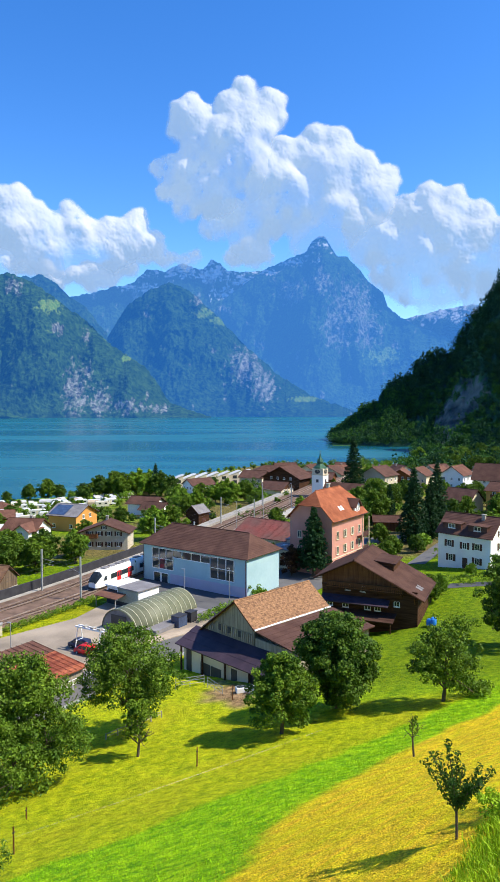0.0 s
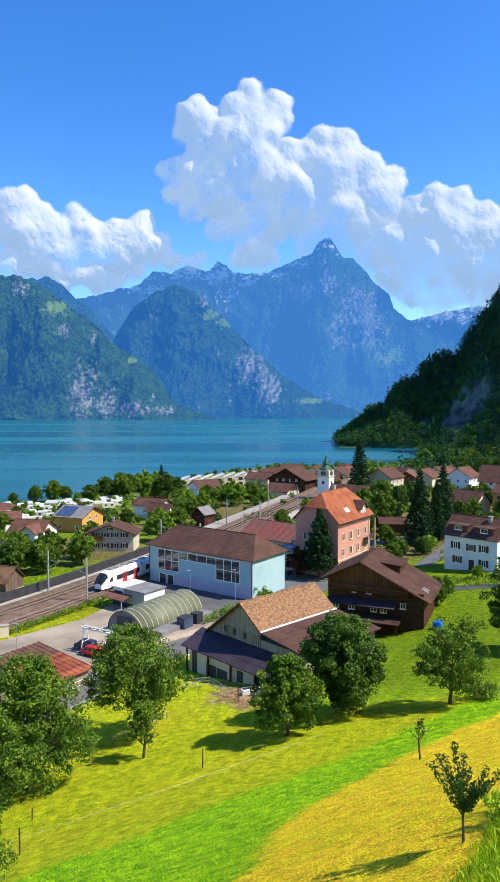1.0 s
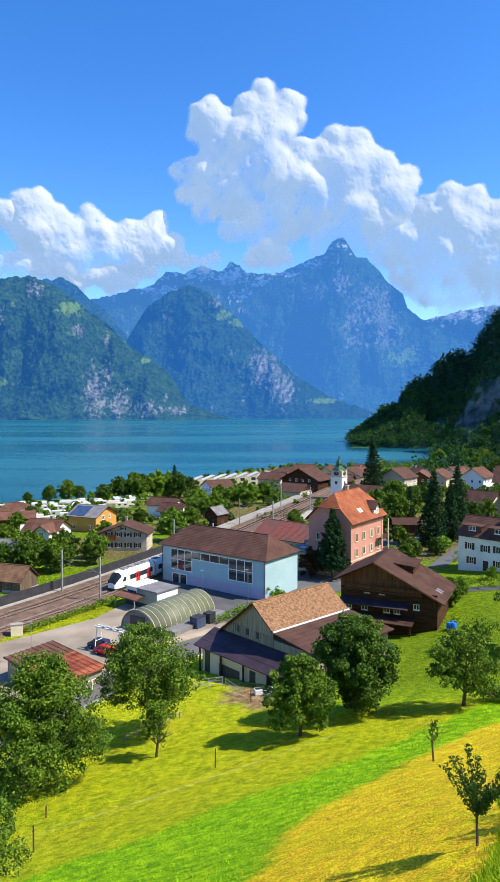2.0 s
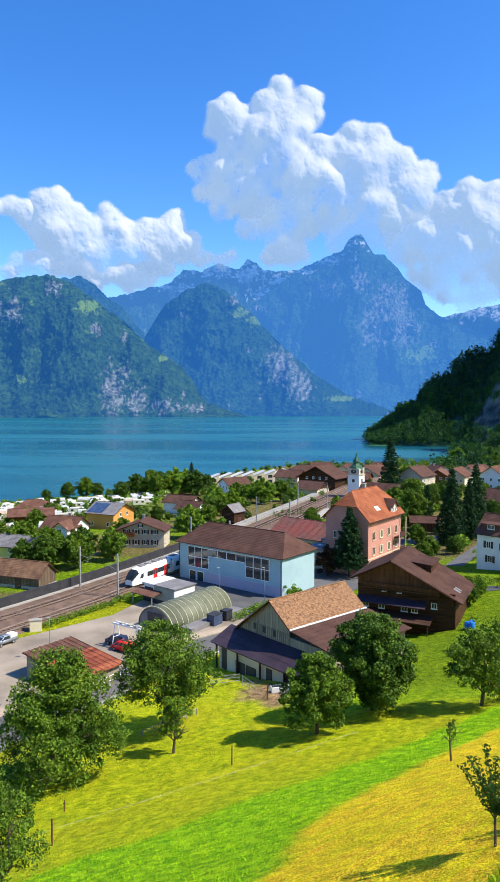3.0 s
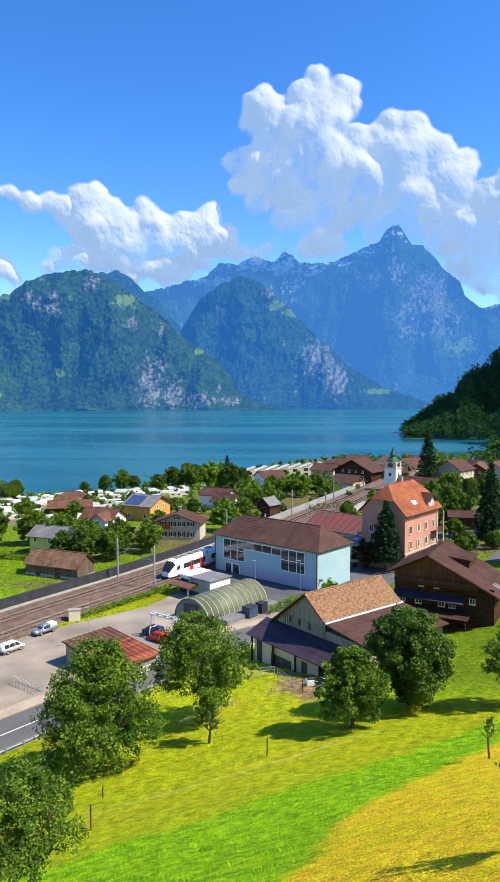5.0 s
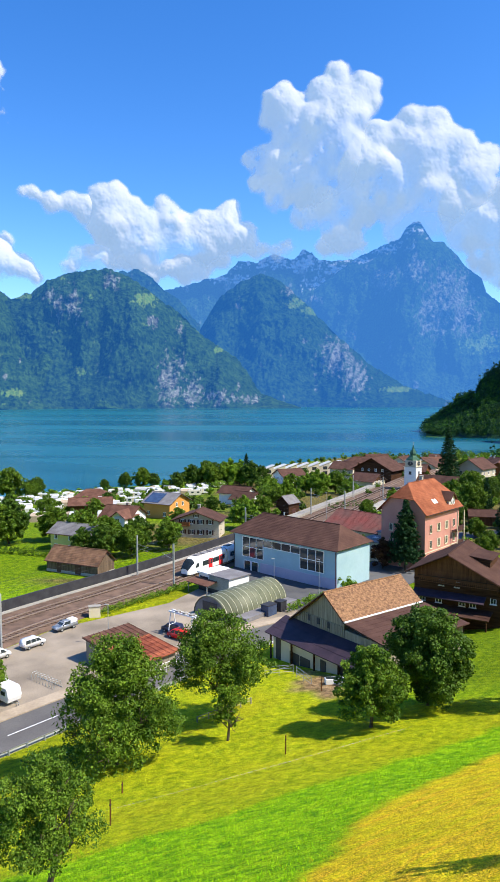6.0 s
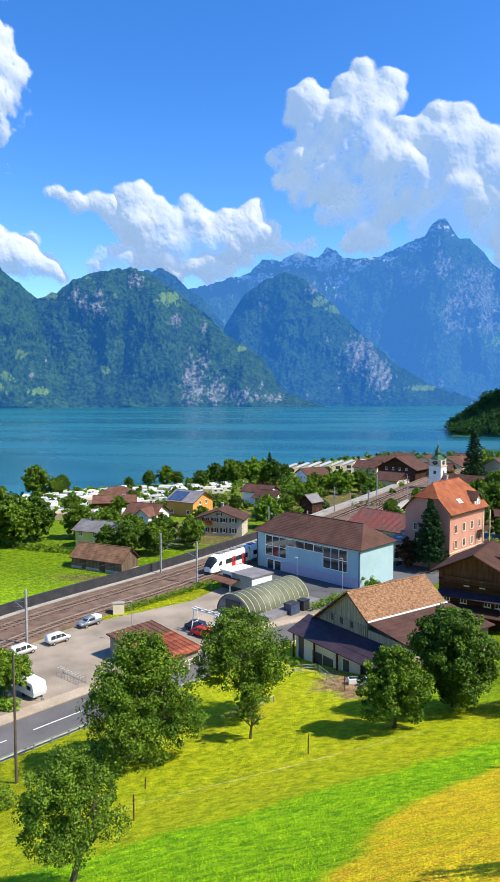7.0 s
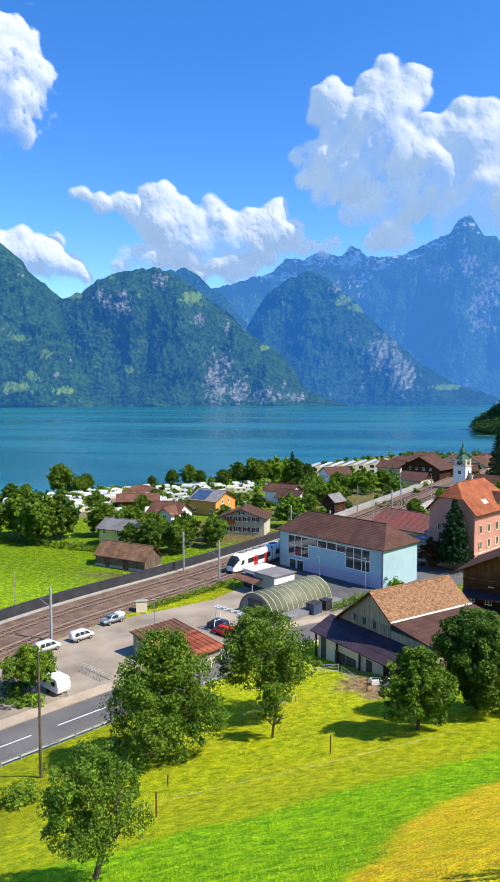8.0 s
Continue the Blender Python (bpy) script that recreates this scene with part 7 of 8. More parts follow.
def caravan(name, label, x, y, rot, z, paint, awning=None):
    t = new(name)
    t.matrix_world = pose(x, y, z, 0, 0, rot)
    bm = bmesh.new()
    prism(bm, [(-2.6, 0.5), (2.5, 0.5), (2.75, 1.3), (2.4, 2.4), (2.1, 2.6), (-2.3, 2.6), (-2.6, 2.3)], -1.12, 1.12)
    bmesh.ops.bevel(bm, geom=bm.edges[:], offset=0.08, segments=1, affect="EDGES")
    bmesh.ops.transform(bm, matrix=Matrix.Rotation(radians(90), 4, "Z"), verts=bm.verts)
    part("body", bm, paint, t)
    for sy in (-1, 1):
        for px in (-1.4, 0.9):
            bm = bmesh.new()
            box(bm, px - 0.5, px + 0.5, sy * 1.125 - 0.02, sy * 1.125 + 0.02, 1.45, 2.05)
            part("window", bm, GLASS, t)
        bm = bmesh.new()
        tube(bm, (0.1, sy * 0.95, 0.33), (0.1, sy * 1.12, 0.33), 0.33, 0.33, 12)
        part("wheel", bm, RUBBER, t)
    bm = bmesh.new()
    box(bm, -0.5, 0.15, -1.15, -1.10, 0.6, 2.3)
    part("door", bm, CREAM_WALL, t)
    bm = bmesh.new()
    tube(bm, (-2.6, 0.5, 0.5), (-3.7, 0, 0.45), 0.05, 0.05, 5)
    tube(bm, (-2.6, -0.5, 0.5), (-3.7, 0, 0.45), 0.05, 0.05, 5)
    tube(bm, (-3.5, 0, 0.45), (-3.5, 0, 0), 0.05, 0.05, 5)
    part("drawbar", bm, STEEL, t)
    if awning:
        bm = bmesh.new()
        prism(bm, [(-3.6, 0), (-1.16, 0), (-1.16, 2.55), (-3.6, 1.95)], -2.3, 2.0)
        part("awning", bm, awning, t)
    return tagged(t, label, "caravan", group="")


caravan("camper", "white caravan parked beside the road", -39.2, 72.2, 150, 14.36, WHITE).scale = (0.8, 0.8, 0.8)
CAMP_WHITE = mat("camp_white", (0.50, 0.50, 0.48), (0.60, 0.60, 0.58), 0.8, 0.5, 0.03, vary=0.1)
CREAM_PAINT = mat("cream_paint", (0.50, 0.46, 0.38), (0.58, 0.54, 0.45), 0.8, 0.5, 0.03)
CANVAS = mat("grey_canvas", (0.36, 0.36, 0.36), (0.46, 0.45, 0.44), 0.8, 0.9, 0.1)
CANVAS_TAN = mat("tan_canvas", (0.42, 0.32, 0.22), (0.50, 0.40, 0.28), 0.8, 0.9, 0.1)


def campsite():
    rng = np.random.default_rng(11)
    kinds = [caravan("caravan", "white caravan with a canvas awning on the campsite", -118, 250, 20, 0, CAMP_WHITE, CANVAS), caravan("caravan", "cream caravan on the lakeside campsite", -112, 262, -15, 0, CREAM_PAINT), caravan("caravan", "white caravan with a tan awning on the campsite", -106, 240, 70, 0, CAMP_WHITE, CANVAS_TAN), caravan("caravan", "white caravan on the lakeside campsite", -106, 235, 70, 0, CAMP_WHITE)]
    for k in kinds:
        tagged(k, group="caravans on the campsite")
        x, y = k.location.x, k.location.y
        k.location.z = ground_z(x, y)
    for row in range(13):
        for col in range(14):
            x = -172 + col * 9.4 + rng.uniform(-2, 2) + row * 3
            y = 158 + row * 12.5 + rng.uniform(-2.5, 2.5) + col * 3.0
            shore = float(np.interp(x, SHORE_X, SHORE_Y))
            if y > shore - 14 or abs(x + 98.6) < 11 and abs(y - 256) < 9 or rng.random() < 0.1 or x > -66 + 0.12 * (y - 200) or math.hypot(x + 80, y - 205) < 11 or (y < 178 and x > -84) or y < 168:
                continue
            copy_thing(kinds[int(rng.integers(0, 4))], pose(x, y, ground_z(x, y), 0, 0, float(rng.choice([15, 105, -70, 200])) + rng.uniform(-8, 8)))


campsite()


# ---- trees and shrubs of the meadow ----
broad_tree("fruit_tree", "old broad fruit tree with dense dark green crown", -19.7, 55.8, 11.8, 10.6, LEAF_MID, 101, clumps=480, per=90, leaf=0.13, trunk=0.06, low=0.6, gaps=0.06)
broad_tree("fruit_tree", "leaning fruit tree with open green crown", -12.5, 66.2, 11.4, 10.4, LEAF_MID, 102, clumps=330, per=90, leaf=0.13, trunk=0.22, gaps=0.08)
broad_tree("young_tree", "slender young tree with thin light crown", -10.3, 59.4, 5.6, 3.2, LEAF, 103, clumps=90, per=44, leaf=0.11, trunk=0.25)
broad_tree("maple_tree", "small dense rounded tree on a short trunk", 2.8, 59.3, 7.4, 6.7, LEAF_MID, 104, clumps=260, per=80, leaf=0.14, trunk=0.16, low=0.5)
broad_tree("lime_tree", "large round dark green tree", 8.6, 64.7, 9.9, 8.4, LEAF_DARK, 105, clumps=520, per=90, leaf=0.14, trunk=0.07, low=0.15)
broad_tree("walnut_tree", "open crowned tree with thin foliage", 18.1, 61.6, 7.6, 7.0, LEAF_MID, 106, clumps=170, per=60, leaf=0.13, trunk=0.2, gaps=0.14)
broad_tree("ash_tree", "tall dark tree at the edge of the meadow", 33.0, 82.0, 11.5, 9.0, LEAF_DARK, 107, clumps=200, per=65, leaf=0.2, trunk=0.12)
broad_tree("plum_tree", "young spreading tree with glossy dark leaves", -13.8, 28.7, 6.6, 5.3, LEAF_MID, 108, clumps=260, per=100, leaf=0.07, trunk=0.26, gaps=0.16)
broad_tree("ball_tree", "small round-headed tree beside the caravan", -41.4, 70.2, 5.8, 6.6, LEAF, 109, clumps=190, per=70, leaf=0.14, trunk=0.3, z=14.3)
bush("shrub", "dark garden shrub under the round-headed tree", -42.6, 69.0, 2.2, 5.0, LEAF_DARK, 115, clumps=40)
bush("shrub", "yellow-green garden shrub beside the caravan", -40.0, 68.6, 1.3, 3.0, LEAF_LIGHT, 116)
bush("shrub", "olive green shrub on the slope", 27.6, 88.0, 4.2, 5.5, LEAF, 110)
bush("shrub", "low shrub under the open tree", 21.5, 62.5, 1.8, 4.6, LEAF, 111)
bush("shrub", "dry brownish shrub on the slope", -28.5, 46.5, 1.5, 3.0, LEAF, 112)
bush("shrub", "clipped round shrub beside the hall", 1.6, 121.6, 3.0, 3.2, LEAF_LIGHT, 113, clumps=40)
bush("shrub", "lush shrub under the fruit tree", -22.5, 54.5, 2.6, 6.0, LEAF_MID, 114, clumps=40)


def sapling():
    """Young fruit tree with upright shoots."""
    t = new("sapling_tree")
    t.location = on(6.0, 18.8, -0.05)
    rng = np.random.default_rng(120)
    bm = bmesh.new()
    tube(bm, (0, 0, -0.1), (-0.04, 0, 1.15), 0.045, 0.035, 8)
    cen, siz = [], []
    for k in range(13):
        a = k * 2.4
        lean = rng.uniform(0.3, 0.95)
        ln = rng.uniform(1.1, 1.9)
        d = Vector((math.cos(a) * lean, math.sin(a) * lean, 1)).normalized()
        p = Vector((-0.04, 0, rng.uniform(0.8, 1.2)))
        tube(bm, p, p + d * ln, 0.022, 0.008, 5)
        for f in np.arange(0.2, 1.05, 0.085):
            cen.append(np.array(p + d * ln * float(f)))
            siz.append(rng.uniform(0.09, 0.16))
    part("trunk", bm, BARK, t)
    v, f = leaf_cloud(cen, siz, 16, 0.055, rng, 1.0)
    raw("crown", v.tolist(), f.tolist(), LEAF_DARK, t)
    tagged(t, "young fruit tree with upright leafy shoots", "tree")


sapling()
for k, (x, y, h, w) in enumerate([(7.6, 19.8, 0.9, 1.3), (8.9, 20.4, 1.0, 1.8), (10.4, 19.6, 1.2, 2.2), (9.8, 21.4, 1.0, 1.8)]):
    bush("bramble", "light green bramble thicket on the bank", x, y, h, w, BRAMBLE, 130 + k, per=60, leaf=0.055, clumps=30)


def bank_grass():
    """Long unmown grass in leaning tufts on the bank beside the mown slope."""
    rng = np.random.default_rng(145)
    n = 4200
    x, y = rng.uniform(3.6, 12.0, n * 3), rng.uniform(12.5, 20.5, n * 3)
    keep = (x > 4.2 + 0.55 * (y - 14) + rng.normal(size=x.size) * 0.25) & (y < 19.6 + 0.1 * (x - 6))
    x, y = x[keep][:n], y[keep][:n]
    v, f = [], []
    for px, py in zip(x, y):
        z = ground_z(px, py) + bumps(px, py)
        lean = rng.normal(size=2) * 0.10 + np.array((-0.10, -0.06))
        for _ in range(6):
            h, a = rng.uniform(0.12, 0.34), rng.uniform(0, 6.28)
            w, b = 0.014, lean + rng.normal(size=2) * 0.10
            qx, qy = px + rng.normal() * 0.06, py + rng.normal() * 0.06
            cx, cy = math.cos(a) * w, math.sin(a) * w
            k = len(v)
            v += [(qx - cx, qy - cy, z - 0.03), (qx + cx, qy + cy, z - 0.03), (qx + cx * 0.7 + b[0] * h * 0.8, qy + cy * 0.7 + b[1] * h * 0.8, z + h * 0.62), (qx - cx * 0.7 + b[0] * h * 0.8, qy - cy * 0.7 + b[1] * h * 0.8, z + h * 0.62), (qx + b[0] * h * 2.4, qy + b[1] * h * 2.4, z + h)]
            f += [(k, k + 1, k + 2, k + 3), (k + 3, k + 2, k + 4)]
    tagged(raw("long_grass", v, f, BRAMBLE), "long bright green unmown grass on the bank", "grass", kind="stuff")


bank_grass()


def stake(x, y, h, tree=False):
    t = new("stake")
    t.location = on(x, y, -0.1)
    bm = bmesh.new()
    tube(bm, (0, 0, -0.3), (0.02, 0, h), 0.06, 0.05, 7)
    part("post", bm, WOOD_BROWN, t)
    bm = bmesh.new()
    tube(bm, (0.01, -0.07, h * 0.8), (0.01, 0.07, h * 0.8), 0.065, 0.065, 7)
    part("insulator", bm, DARK, t)
    tagged(t, "wooden fence stake on the meadow", "stake", group="fence stakes on the meadow")


for x, y, h in ((-4.4, 53.6, 1.7), (-14.8, 40.4, 1.9), (-16.6, 48.0, 1.0), (-2.0, 73.0, 1.8)):
    stake(x, y, h)
broad_tree("staked_sapling", "thin staked sapling on the mown slope", 10.9, 43.4, 2.8, 1.0, LEAF, 140, clumps=9, per=7, leaf=0.08, trunk=0.45, gaps=0.1)


def fence_wire():
    pts = [on(-33, 30, 1.0)] + [on(-22, 36, 1.0), on(-14.8, 40.4, 1.1), on(-9.5, 43.6, 1.0), on(-2, 48.5, 1.0), on(6, 54.5, 1.0)]
    bm = bmesh.new()
    for a, b in zip(pts, pts[1:]):
        tube(bm, a, b, 0.0045, 0.0045, 4)
    tagged(part("fence_wire", bm, STEEL), "thin pale fence wire across the meadow", "fence")


fence_wire()


def wood_pole(x, y, h):
    t = new("telegraph_pole")
    t.location = on(x, y, -0.1)
    bm = bmesh.new()
    tube(bm, (0, 0, -0.5), (0, 0, h), 0.14, 0.09, 9)
    part("pole", bm, BARK, t)
    bm = bmesh.new()
    tube(bm, (-0.12, 0, h - 0.3), (0.12, 0, h - 0.3), 0.05, 0.05, 6)
    part("insulator", bm, WHITE, t)
    tagged(t, "tall brown wooden telegraph pole", "pole")


wood_pole(-29.9, 52.3, 12.0)


def white_fence():
    """Low pale fence between meadow and road under the fruit tree."""
    t = tagged(new("low_fence"), "low pale rail fence at the foot of the meadow", "fence")
    a, b = Vector((-14.5, 65.5, 0)), Vector((-9.6, 70.5, 0))
    n = 6
    for k in range(n):
        p = a.lerp(b, k / (n - 1))
        bm = bmesh.new()
        box(bm, -0.05, 0.05, -0.05, 0.05, -0.3, 0.65)
        part("post", bm, CONCRETE, t).matrix_basis = pose(p.x, p.y, ground_z(p.x, p.y), 0, 0, 45)
    for up in (0.3, 0.6):
        bm = bmesh.new()
        tube(bm, on(a.x, a.y, up), on(b.x, b.y, up), 0.03, 0.03, 5)
        part("rail", bm, CONCRETE, t)


white_fence()


def gate(x, y, rot, w, label):
    """Tubular field gate."""
    t = new("field_gate")
    t.matrix_world = pose(x, y, ground_z(x, y), 0, 0, rot)
    for zz in (0.3, 0.7, 1.1):
        bm = bmesh.new()
        tube(bm, (-w / 2, 0, zz), (w / 2, 0, zz), 0.03, 0.03, 5)
        part("bar", bm, STEEL, t)
    for xx in (-w / 2, 0, w / 2):
        bm = bmesh.new()
        tube(bm, (xx, 0, -0.2), (xx, 0, 1.15), 0.035, 0.035, 5)
        part("upright", bm, STEEL, t)
    bm = bmesh.new()
    tube(bm, (-w / 2, 0, 0.3), (w / 2, 0, 1.1), 0.025, 0.025, 5)
    part("brace", bm, STEEL, t)
    tagged(t, label, "gate")


gate(-7.4, 80.2, 20, 3.6, "grey tubular steel field gate by the barn")
gate(-4.2, 77.2, -55, 3.4, "grey tubular gate panel beside the barn")


def trough(x, y, rot):
    t = new("water_trough")
    t.matrix_world = pose(x, y, ground_z(x, y), 0, 0, rot)
    bm = bmesh.new()
    box(bm, -1.1, 1.1, -0.4, 0.4, 0.0, 0.65, bevel=0.05)
    part("tank", bm, WHITE_WALL, t)
    bm = bmesh.new()
    box(bm, -1.0, 1.0, -0.3, 0.3, 0.655, 0.66)
    part("water", bm, GLASS, t)
    tagged(t, "pale water trough outside the barn", "trough")


trough(-0.6, 75.6, 15)
trough(0.9, 74.4, -20)


def barrel(x, y):
    t = new("barrel")
    t.matrix_world = pose(x, y, ground_z(x, y))
    bm = bmesh.new()
    prev = None
    for r, z in ((0.38, 0), (0.44, 0.3), (0.45, 0.55), (0.43, 0.8), (0.36, 1.05)):
        ring = [bm.verts.new((r * math.cos(k * 0.449), r * math.sin(k * 0.449), z)) for k in range(14)]
        if prev:
            for k in range(14):
                bm.faces.new((prev[k], prev[(k + 1) % 14], ring[(k + 1) % 14], ring[k]))
        else:
            bm.faces.new(ring[::-1])
        prev = ring
    bm.faces.new(prev)
    part("drum", bm, BLUE_PAINT, t, smooth=False)
    bm = bmesh.new()
    tube(bm, (0, 0, 1.05), (0, 0, 1.1), 0.3, 0.3, 12)
    part("lid", bm, BLUE_PAINT, t)
    tagged(t, "blue plastic barrel beside the farmhouse", "barrel", group="blue barrels")


for x, y in ((27.2, 100.2), (28.0, 100.6), (27.6, 99.4)):
    barrel(x, y)


def steel_frame():
    """Loading frame with stacked beams in the yard."""
    t = new("loading_frame")
    t.matrix_world = pose(-23.2, 95.4, 14.36, 0, 0, -30)
    for x in (-2.2, 2.2):
        for y in (-0.9, 0.9):
            bm = bmesh.new()
            tube(bm, (x, y, 0), (x, y * 0.35, 3.4), 0.07, 0.07, 6)
            part("leg", bm, WHITE, t)
        bm = bmesh.new()
        tube(bm, (x, -0.55, 1.5), (x, 0.55, 1.5), 0.05, 0.05, 6)
        part("brace", bm, WHITE, t)
    for y in (-0.32, 0.32):
        bm = bmesh.new()
        box(bm, -2.6, 2.8, y - 0.09, y + 0.09, 3.4, 3.62)
        part("beam", bm, WHITE, t)
    for x in (-0.9, 0.6, 1.9):
        bm = bmesh.new()
        box(bm, x - 0.3, x + 0.3, -0.4, 0.4, 3.623, 3.82, bevel=0.04)
        part("trolley", bm, CONCRETE, t)
    tagged(t, "white steel gantry frame with two top beams", "frame")


steel_frame()


def bike_rack():
    # made-up row of hoops in place of the messy pile on the yard
    t = new("bicycle_rack")
    t.matrix_world = pose(-36.3, 77.2, 14.36, 0, 0, 150)
    for k in range(9):
        bm = bmesh.new()
        x = -2.4 + k * 0.6
        tube(bm, (x, -0.5, 0), (x, -0.3, 0.9), 0.03, 0.03, 5)
        tube(bm, (x, -0.3, 0.9), (x, 0.4, 0.9), 0.03, 0.03, 5)
        tube(bm, (x, 0.4, 0.9), (x, 0.6, 0), 0.03, 0.03, 5)
        part("hoop", bm, STEEL, t)
    bm = bmesh.new()
    tube(bm, (-2.6, -0.5, 0.05), (2.6, -0.5, 0.05), 0.04, 0.04, 5)
    part("ground_bar", bm, STEEL, t)
    tagged(t, "grey tubular hoops standing in for a pile on the yard", "bicycle rack")


bike_rack()


def cabinet(x, y, rot):
    t = new("signal_cabinet")
    t.matrix_world = pose(x, y, 14.3, 0, 0, rot)
    bm = bmesh.new()
    box(bm, -0.9, 0.9, -0.5, 0.5, 0, 1.8, bevel=0.03)
    part("body", bm, CREAM_WALL, t)
    bm = bmesh.new()
    box(bm, -0.98, 0.98, -0.58, 0.58, 1.803, 1.9)
    part("lid", bm, CONCRETE, t)
    tagged(t, "pale signal cabinet beside the track", "cabinet")


cabinet(-39.6, 102.4, 20)


def lamp_post(x, y, h):
    t = new("street_lamp")
    t.matrix_world = pose(x, y, ground_z(x, y))
    bm = bmesh.new()
    tube(bm, (0, 0, -0.2), (0, 0, h), 0.07, 0.045, 7)
    part("pole", bm, STEEL, t)
    bm = bmesh.new()
    box(bm, -0.5, 0.1, -0.1, 0.1, h - 0.02, h + 0.1, bevel=0.03)
    part("lamp_head", bm, STEEL, t)
    tagged(t, "slim grey street lamp", "street lamp", group="street lamps")


for x, y, h in ((-33.0, 90.5, 6), (-3.8, 119.5, 6.5), (-12.5, 124.8, 5), (4, 205, 9), (-4, 190, 9), (14, 240, 9), (-60, 98, 6.5)):
    lamp_post(x, y, h)


def dark_box(name, label, x, y, rot, w, d, h, m, lid):
    t = new(name)
    t.matrix_world = pose(x, y, 14.36, 0, 0, rot)
    bm = bmesh.new()
    box(bm, -w / 2, w / 2, -d / 2, d / 2, 0, h, bevel=0.03)
    part("body", bm, m, t)
    bm = bmesh.new()
    box(bm, -w / 2 - 0.05, w / 2 + 0.05, -d / 2 - 0.05, d / 2 + 0.05, h + 0.003, h + 0.1)
    part("lid", bm, lid, t)
    tagged(t, label, "container")


dark_box("waste_container", "dark blue waste container beside the shelter", -11.6, 107.2, 57, 2.2, 1.6, 1.7, SOLAR, DARK)
dark_box("waste_container", "dark waste container beside the hedge", -9.9, 109.6, 57, 1.6, 1.4, 1.6, DARK, DARK)


def hedge(name, label, a, b, w, h, m, seed):
    """A clipped hedge of dense small leaves."""
    t = new(name)
    t.location = on(a[0], a[1])
    rng = np.random.default_rng(seed)
    d = Vector((b[0] - a[0], b[1] - a[1], 0))
    n = int(d.length / 0.45)
    side = Vector((-d.y, d.x, 0)).normalized()
    cen = []
    for k in range(n):
        for _ in range(4):
            p = d * (k / n) + side * rng.uniform(-w / 2, w / 2)
            g = ground_z(a[0] + p.x, a[1] + p.y) - t.location.z
            cen.append(np.array((p.x, p.y, g + rng.uniform(0.2, h))))
    v, f = leaf_cloud(cen, [0.35] * len(cen), 26, 0.11, rng)
    raw("foliage", v.tolist(), f.tolist(), m, t)
    tagged(t, label, "hedge")


hedge("hedge", "light green hedge beside the shelter", (-8.2, 108.6), (-3.2, 117.4), 1.4, 1.6, LEAF_LIGHT, 150)
hedge("hedge", "scrubby green strip between yard and railway", (-39.0, 104.0), (-28.4, 122.5), 2.0, 0.8, LEAF, 151)
hedge("hedge", "yellow-green hedge by the white house", (42, 150), (53, 158), 1.8, 2.4, LEAF_LIGHT, 152)
hedge("hedge", "dark hedge along the meadow", (-95, 146), (-58, 139.5), 1.8, 1.6, LEAF_DARK, 153)
hedge("hedge", "green shrubs in front of the white house", (36, 122), (46, 118.5), 2.6, 2.0, LEAF, 154)
hedge("hedge", "dark hedge beside the railway platform", (-4, 212), (12, 222), 2.0, 3.0, LEAF_DARK, 155)


